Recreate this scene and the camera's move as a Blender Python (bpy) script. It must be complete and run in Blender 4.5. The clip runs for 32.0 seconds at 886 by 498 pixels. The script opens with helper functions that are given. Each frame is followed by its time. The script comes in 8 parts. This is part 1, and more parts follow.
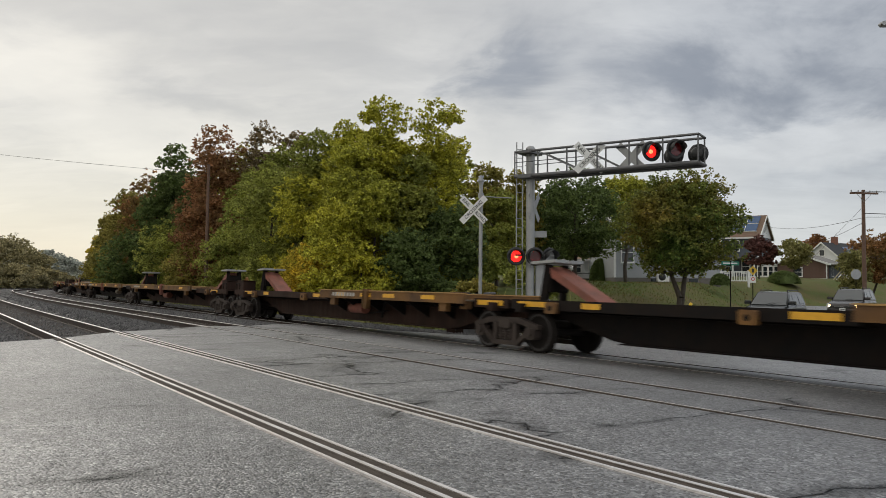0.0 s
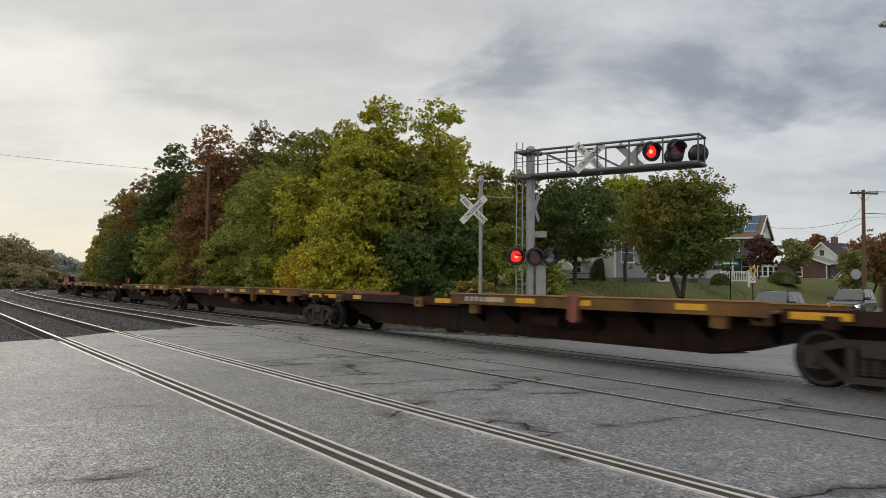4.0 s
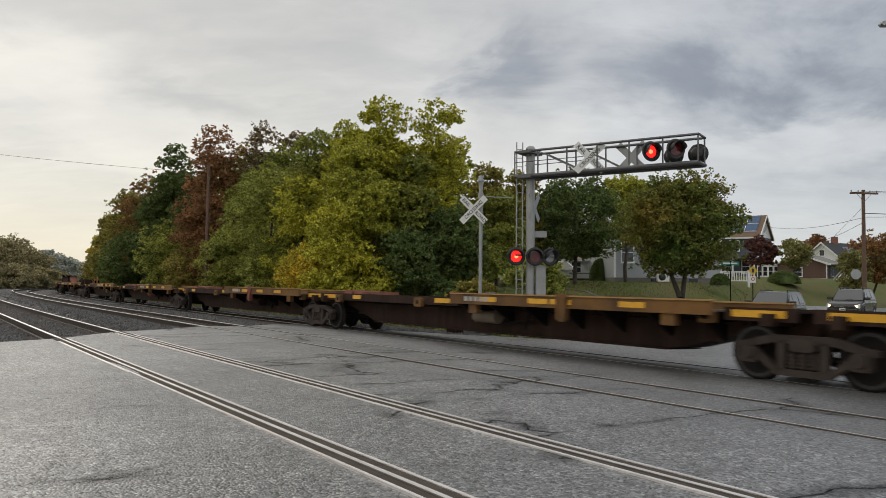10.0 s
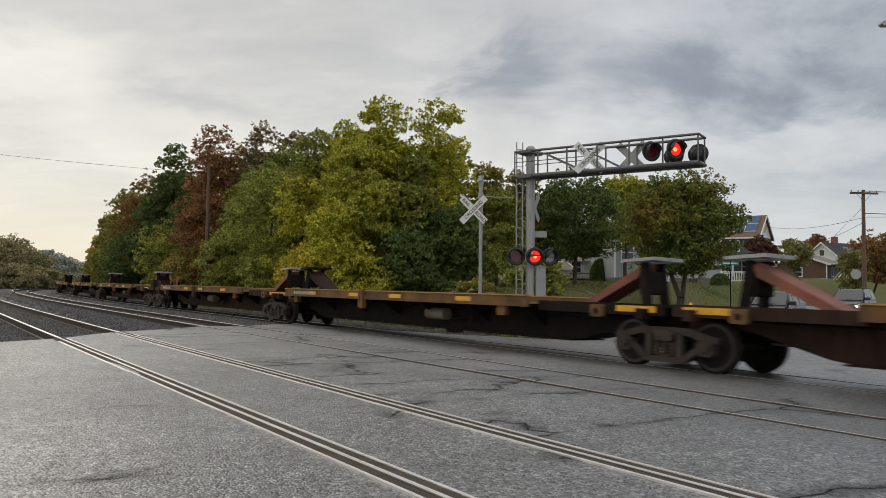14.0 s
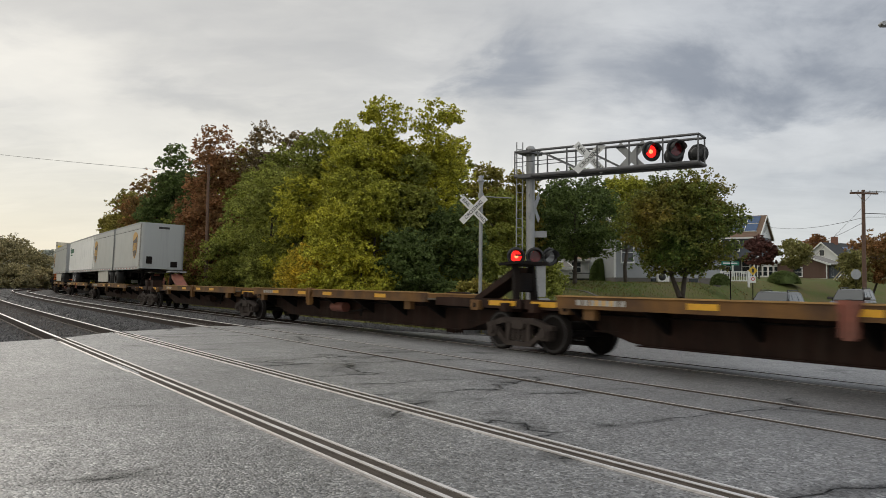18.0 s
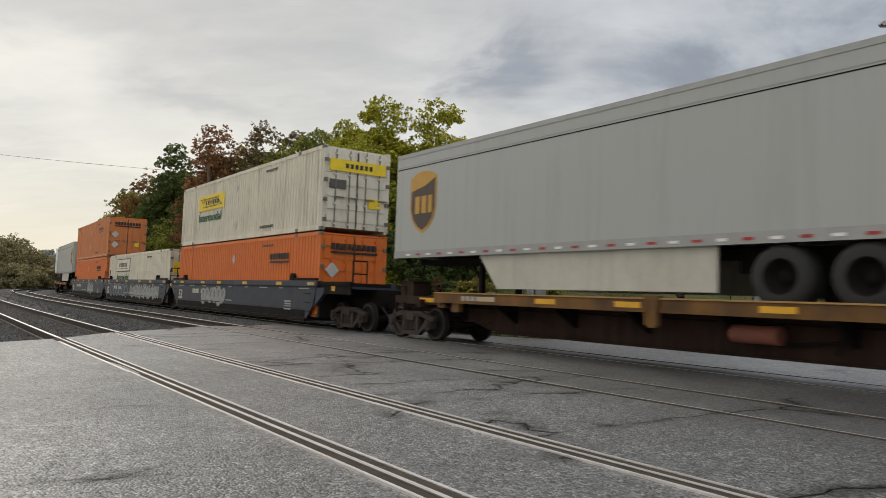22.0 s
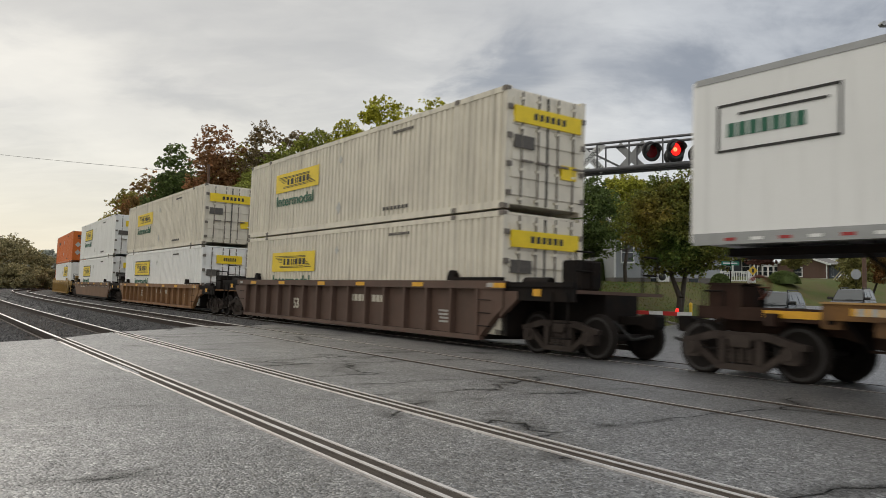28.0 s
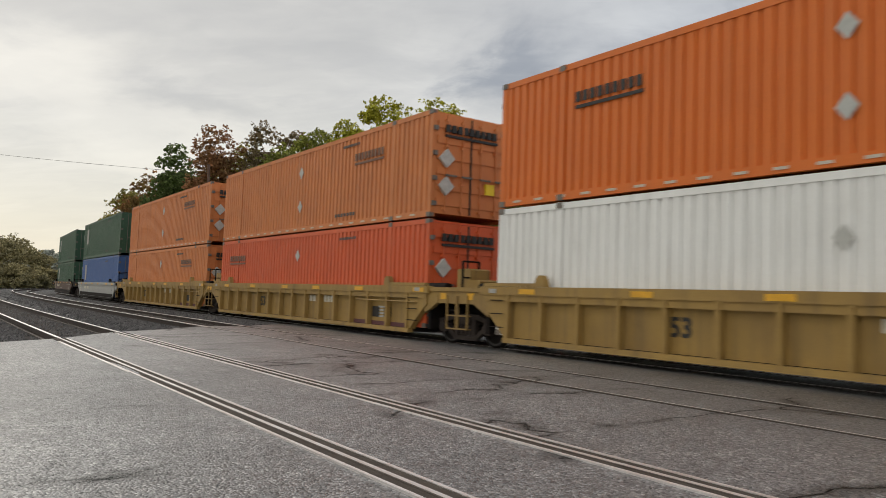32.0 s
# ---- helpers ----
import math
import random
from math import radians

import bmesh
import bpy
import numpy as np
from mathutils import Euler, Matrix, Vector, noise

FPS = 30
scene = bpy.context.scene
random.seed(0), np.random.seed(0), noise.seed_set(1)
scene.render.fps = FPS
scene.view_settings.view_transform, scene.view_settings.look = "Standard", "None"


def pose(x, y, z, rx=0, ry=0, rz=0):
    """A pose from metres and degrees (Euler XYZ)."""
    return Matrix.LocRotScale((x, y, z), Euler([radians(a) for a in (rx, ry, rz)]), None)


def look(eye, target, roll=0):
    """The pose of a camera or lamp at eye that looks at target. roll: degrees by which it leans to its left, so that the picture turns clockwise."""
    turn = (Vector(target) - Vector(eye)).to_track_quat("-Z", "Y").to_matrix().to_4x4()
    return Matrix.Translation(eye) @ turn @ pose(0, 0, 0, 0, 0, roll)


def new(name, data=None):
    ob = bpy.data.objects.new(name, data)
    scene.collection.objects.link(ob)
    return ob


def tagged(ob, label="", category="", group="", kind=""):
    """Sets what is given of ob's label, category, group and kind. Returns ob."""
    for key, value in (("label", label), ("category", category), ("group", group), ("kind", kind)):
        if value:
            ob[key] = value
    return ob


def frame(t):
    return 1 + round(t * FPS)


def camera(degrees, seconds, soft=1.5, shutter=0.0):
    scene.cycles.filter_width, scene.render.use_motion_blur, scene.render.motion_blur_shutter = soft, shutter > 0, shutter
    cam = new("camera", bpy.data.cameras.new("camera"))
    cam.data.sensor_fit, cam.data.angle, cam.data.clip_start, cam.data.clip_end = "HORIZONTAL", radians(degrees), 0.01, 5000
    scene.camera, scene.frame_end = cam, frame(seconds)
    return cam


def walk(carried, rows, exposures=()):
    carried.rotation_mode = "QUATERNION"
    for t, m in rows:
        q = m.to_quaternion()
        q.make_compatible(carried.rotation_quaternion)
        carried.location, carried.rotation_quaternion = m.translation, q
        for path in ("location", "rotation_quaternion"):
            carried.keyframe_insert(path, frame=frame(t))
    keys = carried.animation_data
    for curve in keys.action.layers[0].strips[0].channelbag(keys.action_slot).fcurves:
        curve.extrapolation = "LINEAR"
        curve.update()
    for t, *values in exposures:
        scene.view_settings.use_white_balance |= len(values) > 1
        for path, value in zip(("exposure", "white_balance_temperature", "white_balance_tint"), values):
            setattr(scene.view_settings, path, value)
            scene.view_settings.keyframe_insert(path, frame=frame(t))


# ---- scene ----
cam = camera(61.78, 32.0, soft=0.65, shutter=0.16)
EYE = (0.0, 0.0, 1.285)
TILT, LEAN = 2.49, 0.50
eye_pose = pose(*EYE, 90 + TILT, 0, 0) @ pose(0, 0, 0, 0, 0, LEAN)
walk(cam, [(0.0, eye_pose), (32.0, eye_pose)])

# ---- light: an overcast autumn evening, brightest low at the left ----
world = bpy.data.worlds.new("sky")
scene.world = world
world.use_nodes = True
wn, wl = world.node_tree.nodes, world.node_tree.links
wn.clear()


def wnode(kind, **values):
    n = wn.new(kind)
    for key, value in values.items():
        n.inputs[key].default_value = value
    return n


SKY_STRENGTH = 1.08
geo = wn.new("ShaderNodeTexCoord")
split = wn.new("ShaderNodeSeparateXYZ")
wl.new(geo.outputs["Generated"], split.inputs[0])
# clouds lie on a flat sheet overhead: divide by the height above the horizon
lift = wn.new("ShaderNodeMath"); lift.operation = "MAXIMUM"; lift.inputs[1].default_value = 0.0
wl.new(split.outputs["Z"], lift.inputs[0])
lift2 = wn.new("ShaderNodeMath"); lift2.operation = "ADD"; lift2.inputs[1].default_value = 0.16
wl.new(lift.outputs[0], lift2.inputs[0])
flat = []
for axis in ("X", "Y"):
    d = wn.new("ShaderNodeMath"); d.operation = "DIVIDE"
    wl.new(split.outputs[axis], d.inputs[0]); wl.new(lift2.outputs[0], d.inputs[1])
    flat.append(d)
sheet = wn.new("ShaderNodeCombineXYZ")
wl.new(flat[0].outputs[0], sheet.inputs[0]); wl.new(flat[1].outputs[0], sheet.inputs[1])


def cloud(scale, detail, rough, distort, low, high, shift):
    m = wn.new("ShaderNodeMapping"); m.inputs["Location"].default_value = shift
    m.inputs["Scale"].default_value = (0.72, 1.35, 1)
    m.inputs["Rotation"].default_value = (0, 0, 0.35)
    wl.new(sheet.outputs[0], m.inputs["Vector"])
    n = wnode("ShaderNodeTexNoise", Scale=scale, Detail=detail, Roughness=rough, Distortion=distort)
    wl.new(m.outputs[0], n.inputs["Vector"])
    r = wn.new("ShaderNodeMapRange"); r.interpolation_type = "SMOOTHSTEP"
    r.inputs["From Min"].default_value, r.inputs["From Max"].default_value = low, high
    wl.new(n.outputs["Fac"], r.inputs["Value"])
    return r.outputs["Result"]


def mixc(fac, a, b):
    m = wn.new("ShaderNodeMix"); m.data_type = "RGBA"
    if isinstance(fac, float): m.inputs["Factor"].default_value = fac
    else: wl.new(fac, m.inputs["Factor"])
    for socket, v in ((m.inputs[6], a), (m.inputs[7], b)):
        if isinstance(v, tuple): socket.default_value = v
        else: wl.new(v, socket)
    return m.outputs[2]


big = cloud(0.75, 4, 0.5, 0.3, 0.40, 0.66, (3.1, 1.7, 0))
fine = cloud(2.6, 6, 0.55, 0.5, 0.36, 0.68, (0.4, 5.2, 0))
streaks = cloud(5.5, 7, 0.6, 0.8, 0.42, 0.70, (7.3, 2.2, 0))
# the way up is ruffled by a soft noise, so that banks of cloud have torn edges
ruffle = wnode("ShaderNodeTexNoise", Scale=4.2, Detail=7, Roughness=0.58, Distortion=0.4)
squash = wn.new("ShaderNodeMapping"); squash.inputs["Scale"].default_value = (1.0, 1.0, 2.1)
wl.new(geo.outputs["Generated"], squash.inputs["Vector"]); wl.new(squash.outputs[0], ruffle.inputs["Vector"])
centred = wn.new("ShaderNodeVectorMath"); centred.operation = "SUBTRACT"; centred.inputs[1].default_value = (0.5, 0.5, 0.5)
wl.new(ruffle.outputs["Color"], centred.inputs[0])
torn = wn.new("ShaderNodeVectorMath"); torn.operation = "MULTIPLY_ADD"; torn.inputs[1].default_value = (0.34, 0.2, 0.2)
wl.new(centred.outputs[0], torn.inputs[0]); wl.new(geo.outputs["Generated"], torn.inputs[2])


def bank(x, z, wide, high, strength):
    """a cloud bank round one direction of the sky, 0 to strength"""
    c = Vector((x, 1.0, z)).normalized()
    off = wn.new("ShaderNodeVectorMath"); off.operation = "SUBTRACT"; off.inputs[1].default_value = c
    wl.new(torn.outputs[0], off.inputs[0])
    sc = wn.new("ShaderNodeVectorMath"); sc.operation = "MULTIPLY"; sc.inputs[1].default_value = (1 / wide, 1 / (wide + high), 1 / high)
    wl.new(off.outputs[0], sc.inputs[0])
    ln = wn.new("ShaderNodeVectorMath"); ln.operation = "LENGTH"; wl.new(sc.outputs[0], ln.inputs[0])
    r = wn.new("ShaderNodeMapRange"); r.interpolation_type = "SMOOTHSTEP"
    r.inputs["From Min"].default_value, r.inputs["From Max"].default_value, r.inputs["To Max"].default_value = 1.25, 0.35, strength
    wl.new(ln.outputs["Value"], r.inputs["Value"])
    return r.outputs["Result"]


def scaled(fac, k):
    m = wn.new("ShaderNodeMath"); m.operation = "MULTIPLY"; m.inputs[1].default_value = k
    wl.new(fac, m.inputs[0])
    return m.outputs[0]


# base colour runs from the bright west (left) to the blue-grey east (right)
side = wn.new("ShaderNodeMapRange"); side.interpolation_type = "SMOOTHSTEP"
side.inputs["From Min"].default_value, side.inputs["From Max"].default_value = -0.30, 0.5
wl.new(split.outputs["X"], side.inputs["Value"])
east = side.outputs["Result"]
body = mixc(east, (0.60, 0.59, 0.56, 1), (0.58, 0.605, 0.65, 1))
body = mixc(scaled(big, 0.55), body, mixc(east, (0.45, 0.445, 0.445, 1), (0.33, 0.355, 0.405, 1)))
body = mixc(scaled(fine, 0.40), body, mixc(east, (0.76, 0.74, 0.70, 1), (0.62, 0.65, 0.70, 1)))
body = mixc(scaled(streaks, 0.28), body, mixc(east, (0.46, 0.455, 0.46, 1), (0.34, 0.36, 0.41, 1)))
# the banks are thinner in places
veil_map = wn.new("ShaderNodeMapRange"); veil_map.interpolation_type = "SMOOTHSTEP"
veil_map.inputs["From Min"].default_value, veil_map.inputs["From Max"].default_value, veil_map.inputs["To Min"].default_value = 0.36, 0.60, 0.42
wl.new(ruffle.outputs["Fac"], veil_map.inputs["Value"])
veil = veil_map.outputs["Result"]
# slate banks in the east, a grey one over the wood, bright gaps between them
for bx, bz, wide, high, strength in ((0.47, 0.31, 0.24, 0.105, 0.85), (0.115, 0.275, 0.085, 0.085, 0.75), (0.80, 0.30, 0.30, 0.16, 0.7)):
    thin = wn.new("ShaderNodeMath"); thin.operation = "MULTIPLY"
    wl.new(bank(bx, bz, wide, high, strength), thin.inputs[0]); wl.new(veil, thin.inputs[1])
    body = mixc(thin.outputs[0], body, (0.20, 0.222, 0.27, 1))
for bx, bz, wide, high, strength in ((-0.40, 0.235, 0.20, 0.035, 0.45), (-0.25, 0.36, 0.35, 0.05, 0.40)):
    body = mixc(bank(bx, bz, wide, high, strength), body, (0.40, 0.40, 0.405, 1))
for bx, bz, wide, high, strength in ((0.10, 0.19, 0.16, 0.075, 0.6), (-0.56, 0.28, 0.13, 0.05, 0.6), (-0.42, 0.20, 0.16, 0.045, 0.5), (0.50, 0.185, 0.25, 0.03, 0.45)):
    body = mixc(bank(bx, bz, wide, high, strength), body, mixc(east, (0.78, 0.755, 0.70, 1), (0.62, 0.635, 0.66, 1)))
# warm clear band low over the horizon in the west, pale elsewhere
low = wn.new("ShaderNodeMapRange"); low.interpolation_type = "SMOOTHSTEP"
low.inputs["From Min"].default_value, low.inputs["From Max"].default_value = 0.20, 0.0
wl.new(split.outputs["Z"], low.inputs["Value"])
body = mixc(scaled(low.outputs["Result"], 0.75), body, mixc(east, (0.70, 0.66, 0.56, 1), (0.55, 0.575, 0.60, 1)))
# an overcast sky is brightest overhead
zen = wn.new("ShaderNodeMapRange"); zen.interpolation_type = "SMOOTHSTEP"
zen.inputs["From Min"].default_value, zen.inputs["From Max"].default_value = 0.30, 0.95
zen.inputs["To Min"].default_value, zen.inputs["To Max"].default_value = 1.0, 1.25
wl.new(split.outputs["Z"], zen.inputs["Value"])
# the cloud is thinner, and brighter, in the south
south = wn.new("ShaderNodeMapRange"); south.interpolation_type = "SMOOTHSTEP"
south.inputs["From Min"].default_value, south.inputs["From Max"].default_value = 0.25, -0.55
south.inputs["To Min"].default_value, south.inputs["To Max"].default_value = 1.0, 1.38
wl.new(split.outputs["Y"], south.inputs["Value"])
level_up = wn.new("ShaderNodeMath"); level_up.operation = "MULTIPLY"
wl.new(zen.outputs["Result"], level_up.inputs[0]); wl.new(south.outputs["Result"], level_up.inputs[1])
gain = wn.new("ShaderNodeVectorMath"); gain.operation = "SCALE"
wl.new(body, gain.inputs[0]); wl.new(level_up.outputs[0], gain.inputs["Scale"])
warm = wn.new("ShaderNodeVectorMath"); warm.operation = "MULTIPLY"; warm.inputs[1].default_value = (1.01, 0.995, 0.955)
wl.new(gain.outputs[0], warm.inputs[0])
body = warm.outputs[0]
# a thin part of the physical sky under it keeps the sky's own blue
sky = wn.new("ShaderNodeTexSky"); sky.sky_type = "NISHITA"; sky.sun_disc = False
sky.sun_elevation, sky.sun_rotation = radians(33), radians(-45)
back1 = wnode("ShaderNodeBackground", Strength=SKY_STRENGTH)
wl.new(body, back1.inputs["Color"])
back2 = wnode("ShaderNodeBackground", Strength=0.012)
wl.new(sky.outputs[0], back2.inputs["Color"])
both = wn.new("ShaderNodeAddShader")
wl.new(back1.outputs[0], both.inputs[0]); wl.new(back2.outputs[0], both.inputs[1])
wout = wn.new("ShaderNodeOutputWorld")
wl.new(both.outputs[0], wout.inputs["Surface"])

sun = new("sun", bpy.data.lights.new("sun", "SUN"))
sun.data.energy, sun.data.angle, sun.data.color = 0.7, radians(40), (1.0, 0.94, 0.84)
sun.matrix_world = look((-52, 62, 48), (0, 10, 0))
scene.view_settings.exposure = 0.0

# ---- materials ----
def mat(name, colour, rough=0.7, metal=0.0, vary=0.25, scale=3.0, bump=0.0, fine=40.0, tint=None, stain=0.0, island=0.0, random=0.0, spec=0.5, streak=0.0):
    """colour with two scales of variation; tint: the second colour; stain: dark dirt patches; streak: runs down the sides"""
    m = bpy.data.materials.new(name)
    m.use_nodes = True
    nt = m.node_tree
    n, l = nt.nodes, nt.links
    bsdf = n["Principled BSDF"]
    bsdf.inputs["Roughness"].default_value, bsdf.inputs["Metallic"].default_value = rough, metal
    bsdf.inputs["Specular IOR Level"].default_value = spec
    tc = n.new("ShaderNodeTexCoord")
    c = (*colour, 1)
    t = (*(tint or tuple(v * 0.6 for v in colour)), 1)

    def tex(sc, detail=5, stretch=None):
        x = n.new("ShaderNodeTexNoise")
        x.inputs["Scale"].default_value, x.inputs["Detail"].default_value = sc, detail
        x.inputs["Roughness"].default_value = 0.6
        if stretch:
            mp = n.new("ShaderNodeMapping")
            mp.inputs["Scale"].default_value = stretch
            l.new(tc.outputs["Object"], mp.inputs["Vector"]); l.new(mp.outputs[0], x.inputs["Vector"])
        else:
            l.new(tc.outputs["Object"], x.inputs["Vector"])
        return x.outputs["Fac"]

    def ramp(fac, a, b, strength):
        r = n.new("ShaderNodeMapRange")
        r.inputs["From Min"].default_value, r.inputs["From Max"].default_value = a, b
        r.inputs["To Max"].default_value = strength
        l.new(fac, r.inputs["Value"])
        return r.outputs["Result"]

    def mix(fac, a, b):
        x = n.new("ShaderNodeMix"); x.data_type = "RGBA"
        l.new(fac, x.inputs["Factor"])
        for socket, v in ((x.inputs[6], a), (x.inputs[7], b)):
            if isinstance(v, tuple): socket.default_value = v
            else: l.new(v, socket)
        return x.outputs[2]

    col = mix(ramp(tex(scale), 0.35, 0.7, min(1.0, vary * 2)), c, t)
    col = mix(ramp(tex(fine, 3), 0.3, 0.75, vary), col, tuple(v * 0.55 for v in colour) + (1,))
    if stain:
        col = mix(ramp(tex(scale * 0.45, 6), 0.55, 0.7, stain), col, tuple(v * 0.3 for v in colour) + (1,))
    if streak:
        col = mix(ramp(tex(2.0, 5, (2.5, 2.5, 0.15)), 0.5, 0.72, streak), col, (0.06, 0.045, 0.032, 1))
    if island or random:
        src = n.new("ShaderNodeNewGeometry").outputs["Random Per Island"] if island else n.new("ShaderNodeObjectInfo").outputs["Random"]
        h = n.new("ShaderNodeHueSaturation")
        r = n.new("ShaderNodeMapRange")
        s = island or random
        r.inputs["To Min"].default_value, r.inputs["To Max"].default_value = 1 - s, 1 + s
        l.new(src, r.inputs["Value"]); l.new(r.outputs["Result"], h.inputs["Value"]); l.new(col, h.inputs["Color"])
        col = h.outputs["Color"]
    l.new(col, bsdf.inputs["Base Color"])
    rr = n.new("ShaderNodeMapRange")
    rr.inputs["To Min"].default_value, rr.inputs["To Max"].default_value = max(0.03, rough - 0.12), min(1.0, rough + 0.12)
    l.new(tex(scale * 2.2), rr.inputs["Value"]); l.new(rr.outputs["Result"], bsdf.inputs["Roughness"])
    if bump:
        b = n.new("ShaderNodeBump")
        b.inputs["Strength"].default_value, b.inputs["Distance"].default_value = min(1.0, bump), 0.01
        l.new(tex(fine, 4), b.inputs["Height"]); l.new(b.outputs[0], bsdf.inputs["Normal"])
    return m


def glow(name, colour, strength):
    m = bpy.data.materials.new(name)
    m.use_nodes = True
    b = m.node_tree.nodes["Principled BSDF"]
    b.inputs["Base Color"].default_value = (*[v * 0.3 for v in colour], 1)
    b.inputs["Emission Color"].default_value, b.inputs["Emission Strength"].default_value = (*colour, 1), strength
    return m


def glass(name, colour=(0.02, 0.025, 0.03)):
    m = bpy.data.materials.new(name)
    m.use_nodes = True
    b = m.node_tree.nodes["Principled BSDF"]
    b.inputs["Base Color"].default_value, b.inputs["Roughness"].default_value = (*colour, 1), 0.06
    return m




def asphalt():
    """worn damp road surface: coarse stones, darker worn patches, wandering cracks across the tracks"""
    m = mat("asphalt", (0.024, 0.024, 0.025), 0.43, vary=0.30, scale=0.30, fine=42, tint=(0.016, 0.016, 0.018), stain=0.3)
    nt = m.node_tree
    n, l = nt.nodes, nt.links
    bsdf = n["Principled BSDF"]
    tc = n.new("ShaderNodeTexCoord")

    def noise(scale, detail=5, vec=None):
        x = n.new("ShaderNodeTexNoise"); x.inputs["Scale"].default_value, x.inputs["Detail"].default_value = scale, detail
        l.new(vec or tc.outputs["Object"], x.inputs["Vector"])
        return x

    def span(v, a, b, c, d):
        r = n.new("ShaderNodeMapRange")
        r.inputs["From Min"].default_value, r.inputs["From Max"].default_value, r.inputs["To Min"].default_value, r.inputs["To Max"].default_value = a, b, c, d
        l.new(v, r.inputs["Value"])
        return r.outputs["Result"]

    def both(op, a, b):
        x = n.new("ShaderNodeMath"); x.operation = op
        l.new(a, x.inputs[0]); l.new(b, x.inputs[1])
        return x.outputs[0]

    def scale(v, k):
        x = n.new("ShaderNodeVectorMath"); x.operation = "SCALE"
        l.new(v, x.inputs[0]); l.new(k, x.inputs["Scale"])
        return x.outputs[0]

    # a frame turned with the tracks: x across them, y along
    line = n.new("ShaderNodeMapping"); line.inputs["Rotation"].default_value = (0, 0, -HEADING)
    l.new(tc.outputs["Object"], line.inputs["Vector"])
    add = n.new("ShaderNodeMixRGB"); add.blend_type = "ADD"; add.inputs[0].default_value = 0.55
    l.new(line.outputs[0], add.inputs[1]); l.new(noise(1.1, 7).outputs["Color"], add.inputs[2])
    wide = n.new("ShaderNodeMapping"); wide.inputs["Scale"].default_value = (0.22, 0.62, 1)
    l.new(add.outputs[0], wide.inputs["Vector"])
    vor = n.new("ShaderNodeTexVoronoi"); vor.feature = "DISTANCE_TO_EDGE"; vor.inputs["Scale"].default_value = 0.9
    l.new(wide.outputs[0], vor.inputs["Vector"])
    # cracks gather between the two nearer tracks
    sep = n.new("ShaderNodeSeparateXYZ"); l.new(line.outputs[0], sep.inputs[0])
    worn = both("MULTIPLY", span(sep.outputs["X"], 3.6, 4.4, 0.0, 1.0), span(sep.outputs["X"], 8.6, 9.6, 1.0, 0.0))
    often = both("ADD", noise(0.5).outputs["Fac"], span(worn, 0.0, 1.0, -0.11, 0.06))
    gate = span(often, 0.46, 0.53, 0.0, 1.0)
    crack = both("MULTIPLY", span(vor.outputs["Distance"], 0.004, 0.017, 1.0, 0.0), gate)
    halo = both("MULTIPLY", both("MULTIPLY", span(vor.outputs["Distance"], 0.0, 0.09, 1.0, 0.0), gate), span(noise(2.6, 6).outputs["Fac"], 0.42, 0.58, 0.0, 0.85))
    # single stones, each lighter or darker and tilted its own way
    grit = n.new("ShaderNodeTexVoronoi"); grit.inputs["Scale"].default_value = 44
    l.new(tc.outputs["Object"], grit.inputs["Vector"])
    sp = n.new("ShaderNodeSeparateColor"); l.new(grit.outputs["Color"], sp.inputs[0])
    grit2 = n.new("ShaderNodeTexVoronoi"); grit2.inputs["Scale"].default_value = 21
    l.new(tc.outputs["Object"], grit2.inputs["Vector"])
    sp2 = n.new("ShaderNodeSeparateColor"); l.new(grit2.outputs["Color"], sp2.inputs[0])
    # the wide spread of stone colour also paints facets lit by the sky
    col = scale(bsdf.inputs["Base Color"].links[0].from_socket, span(sp.outputs[0], 0.0, 1.0, 0.25, 1.9))
    col = scale(col, span(both("MAXIMUM", crack, halo), 0.0, 1.0, 1.0, 0.15))
    pale = span(sp2.outputs[0], 0.955, 0.96, 0.0, 1.0)
    mx = n.new("ShaderNodeMix"); mx.data_type = "RGBA"
    l.new(both("MULTIPLY", pale, span(grit2.outputs["Distance"], 0.25, 0.30, 0.55, 0.0)), mx.inputs["Factor"])
    l.new(col, mx.inputs[6]); mx.inputs[7].default_value = (0.20, 0.19, 0.18, 1)
    l.new(mx.outputs[2], bsdf.inputs["Base Color"])
    # gloss: damp stones shine, pits, cracks and torn patches do not
    damp = both("MULTIPLY", span(noise(0.20, 5).outputs["Fac"], 0.35, 0.65, 0.62, 1.0), span(noise(2.2, 6).outputs["Fac"], 0.3, 0.7, 0.80, 1.1))
    dull = span(both("MAXIMUM", crack, halo), 0.0, 1.0, 1.0, 0.03)
    stone = both("MULTIPLY", span(sp.outputs[1], 0.0, 1.0, 0.25, 1.5), span(sp2.outputs[1], 0.0, 1.0, 0.75, 1.2))
    l.new(both("MULTIPLY", both("MULTIPLY", stone, damp), dull), bsdf.inputs["Specular IOR Level"])
    bsdf.inputs["IOR"].default_value = 2.45
    h = n.new("ShaderNodeMath"); h.operation = "ADD"
    l.new(span(grit.outputs["Distance"], 0.0, 0.6, 1.0, 0.0), h.inputs[0]); l.new(span(sp.outputs[2], 0.0, 1.0, 0.0, 0.9), h.inputs[1])
    bp = n.new("ShaderNodeBump"); bp.inputs["Strength"].default_value, bp.inputs["Distance"].default_value = 0.75, 0.009
    l.new(h.outputs[0], bp.inputs["Height"]); l.new(bp.outputs[0], bsdf.inputs["Normal"])
    return m


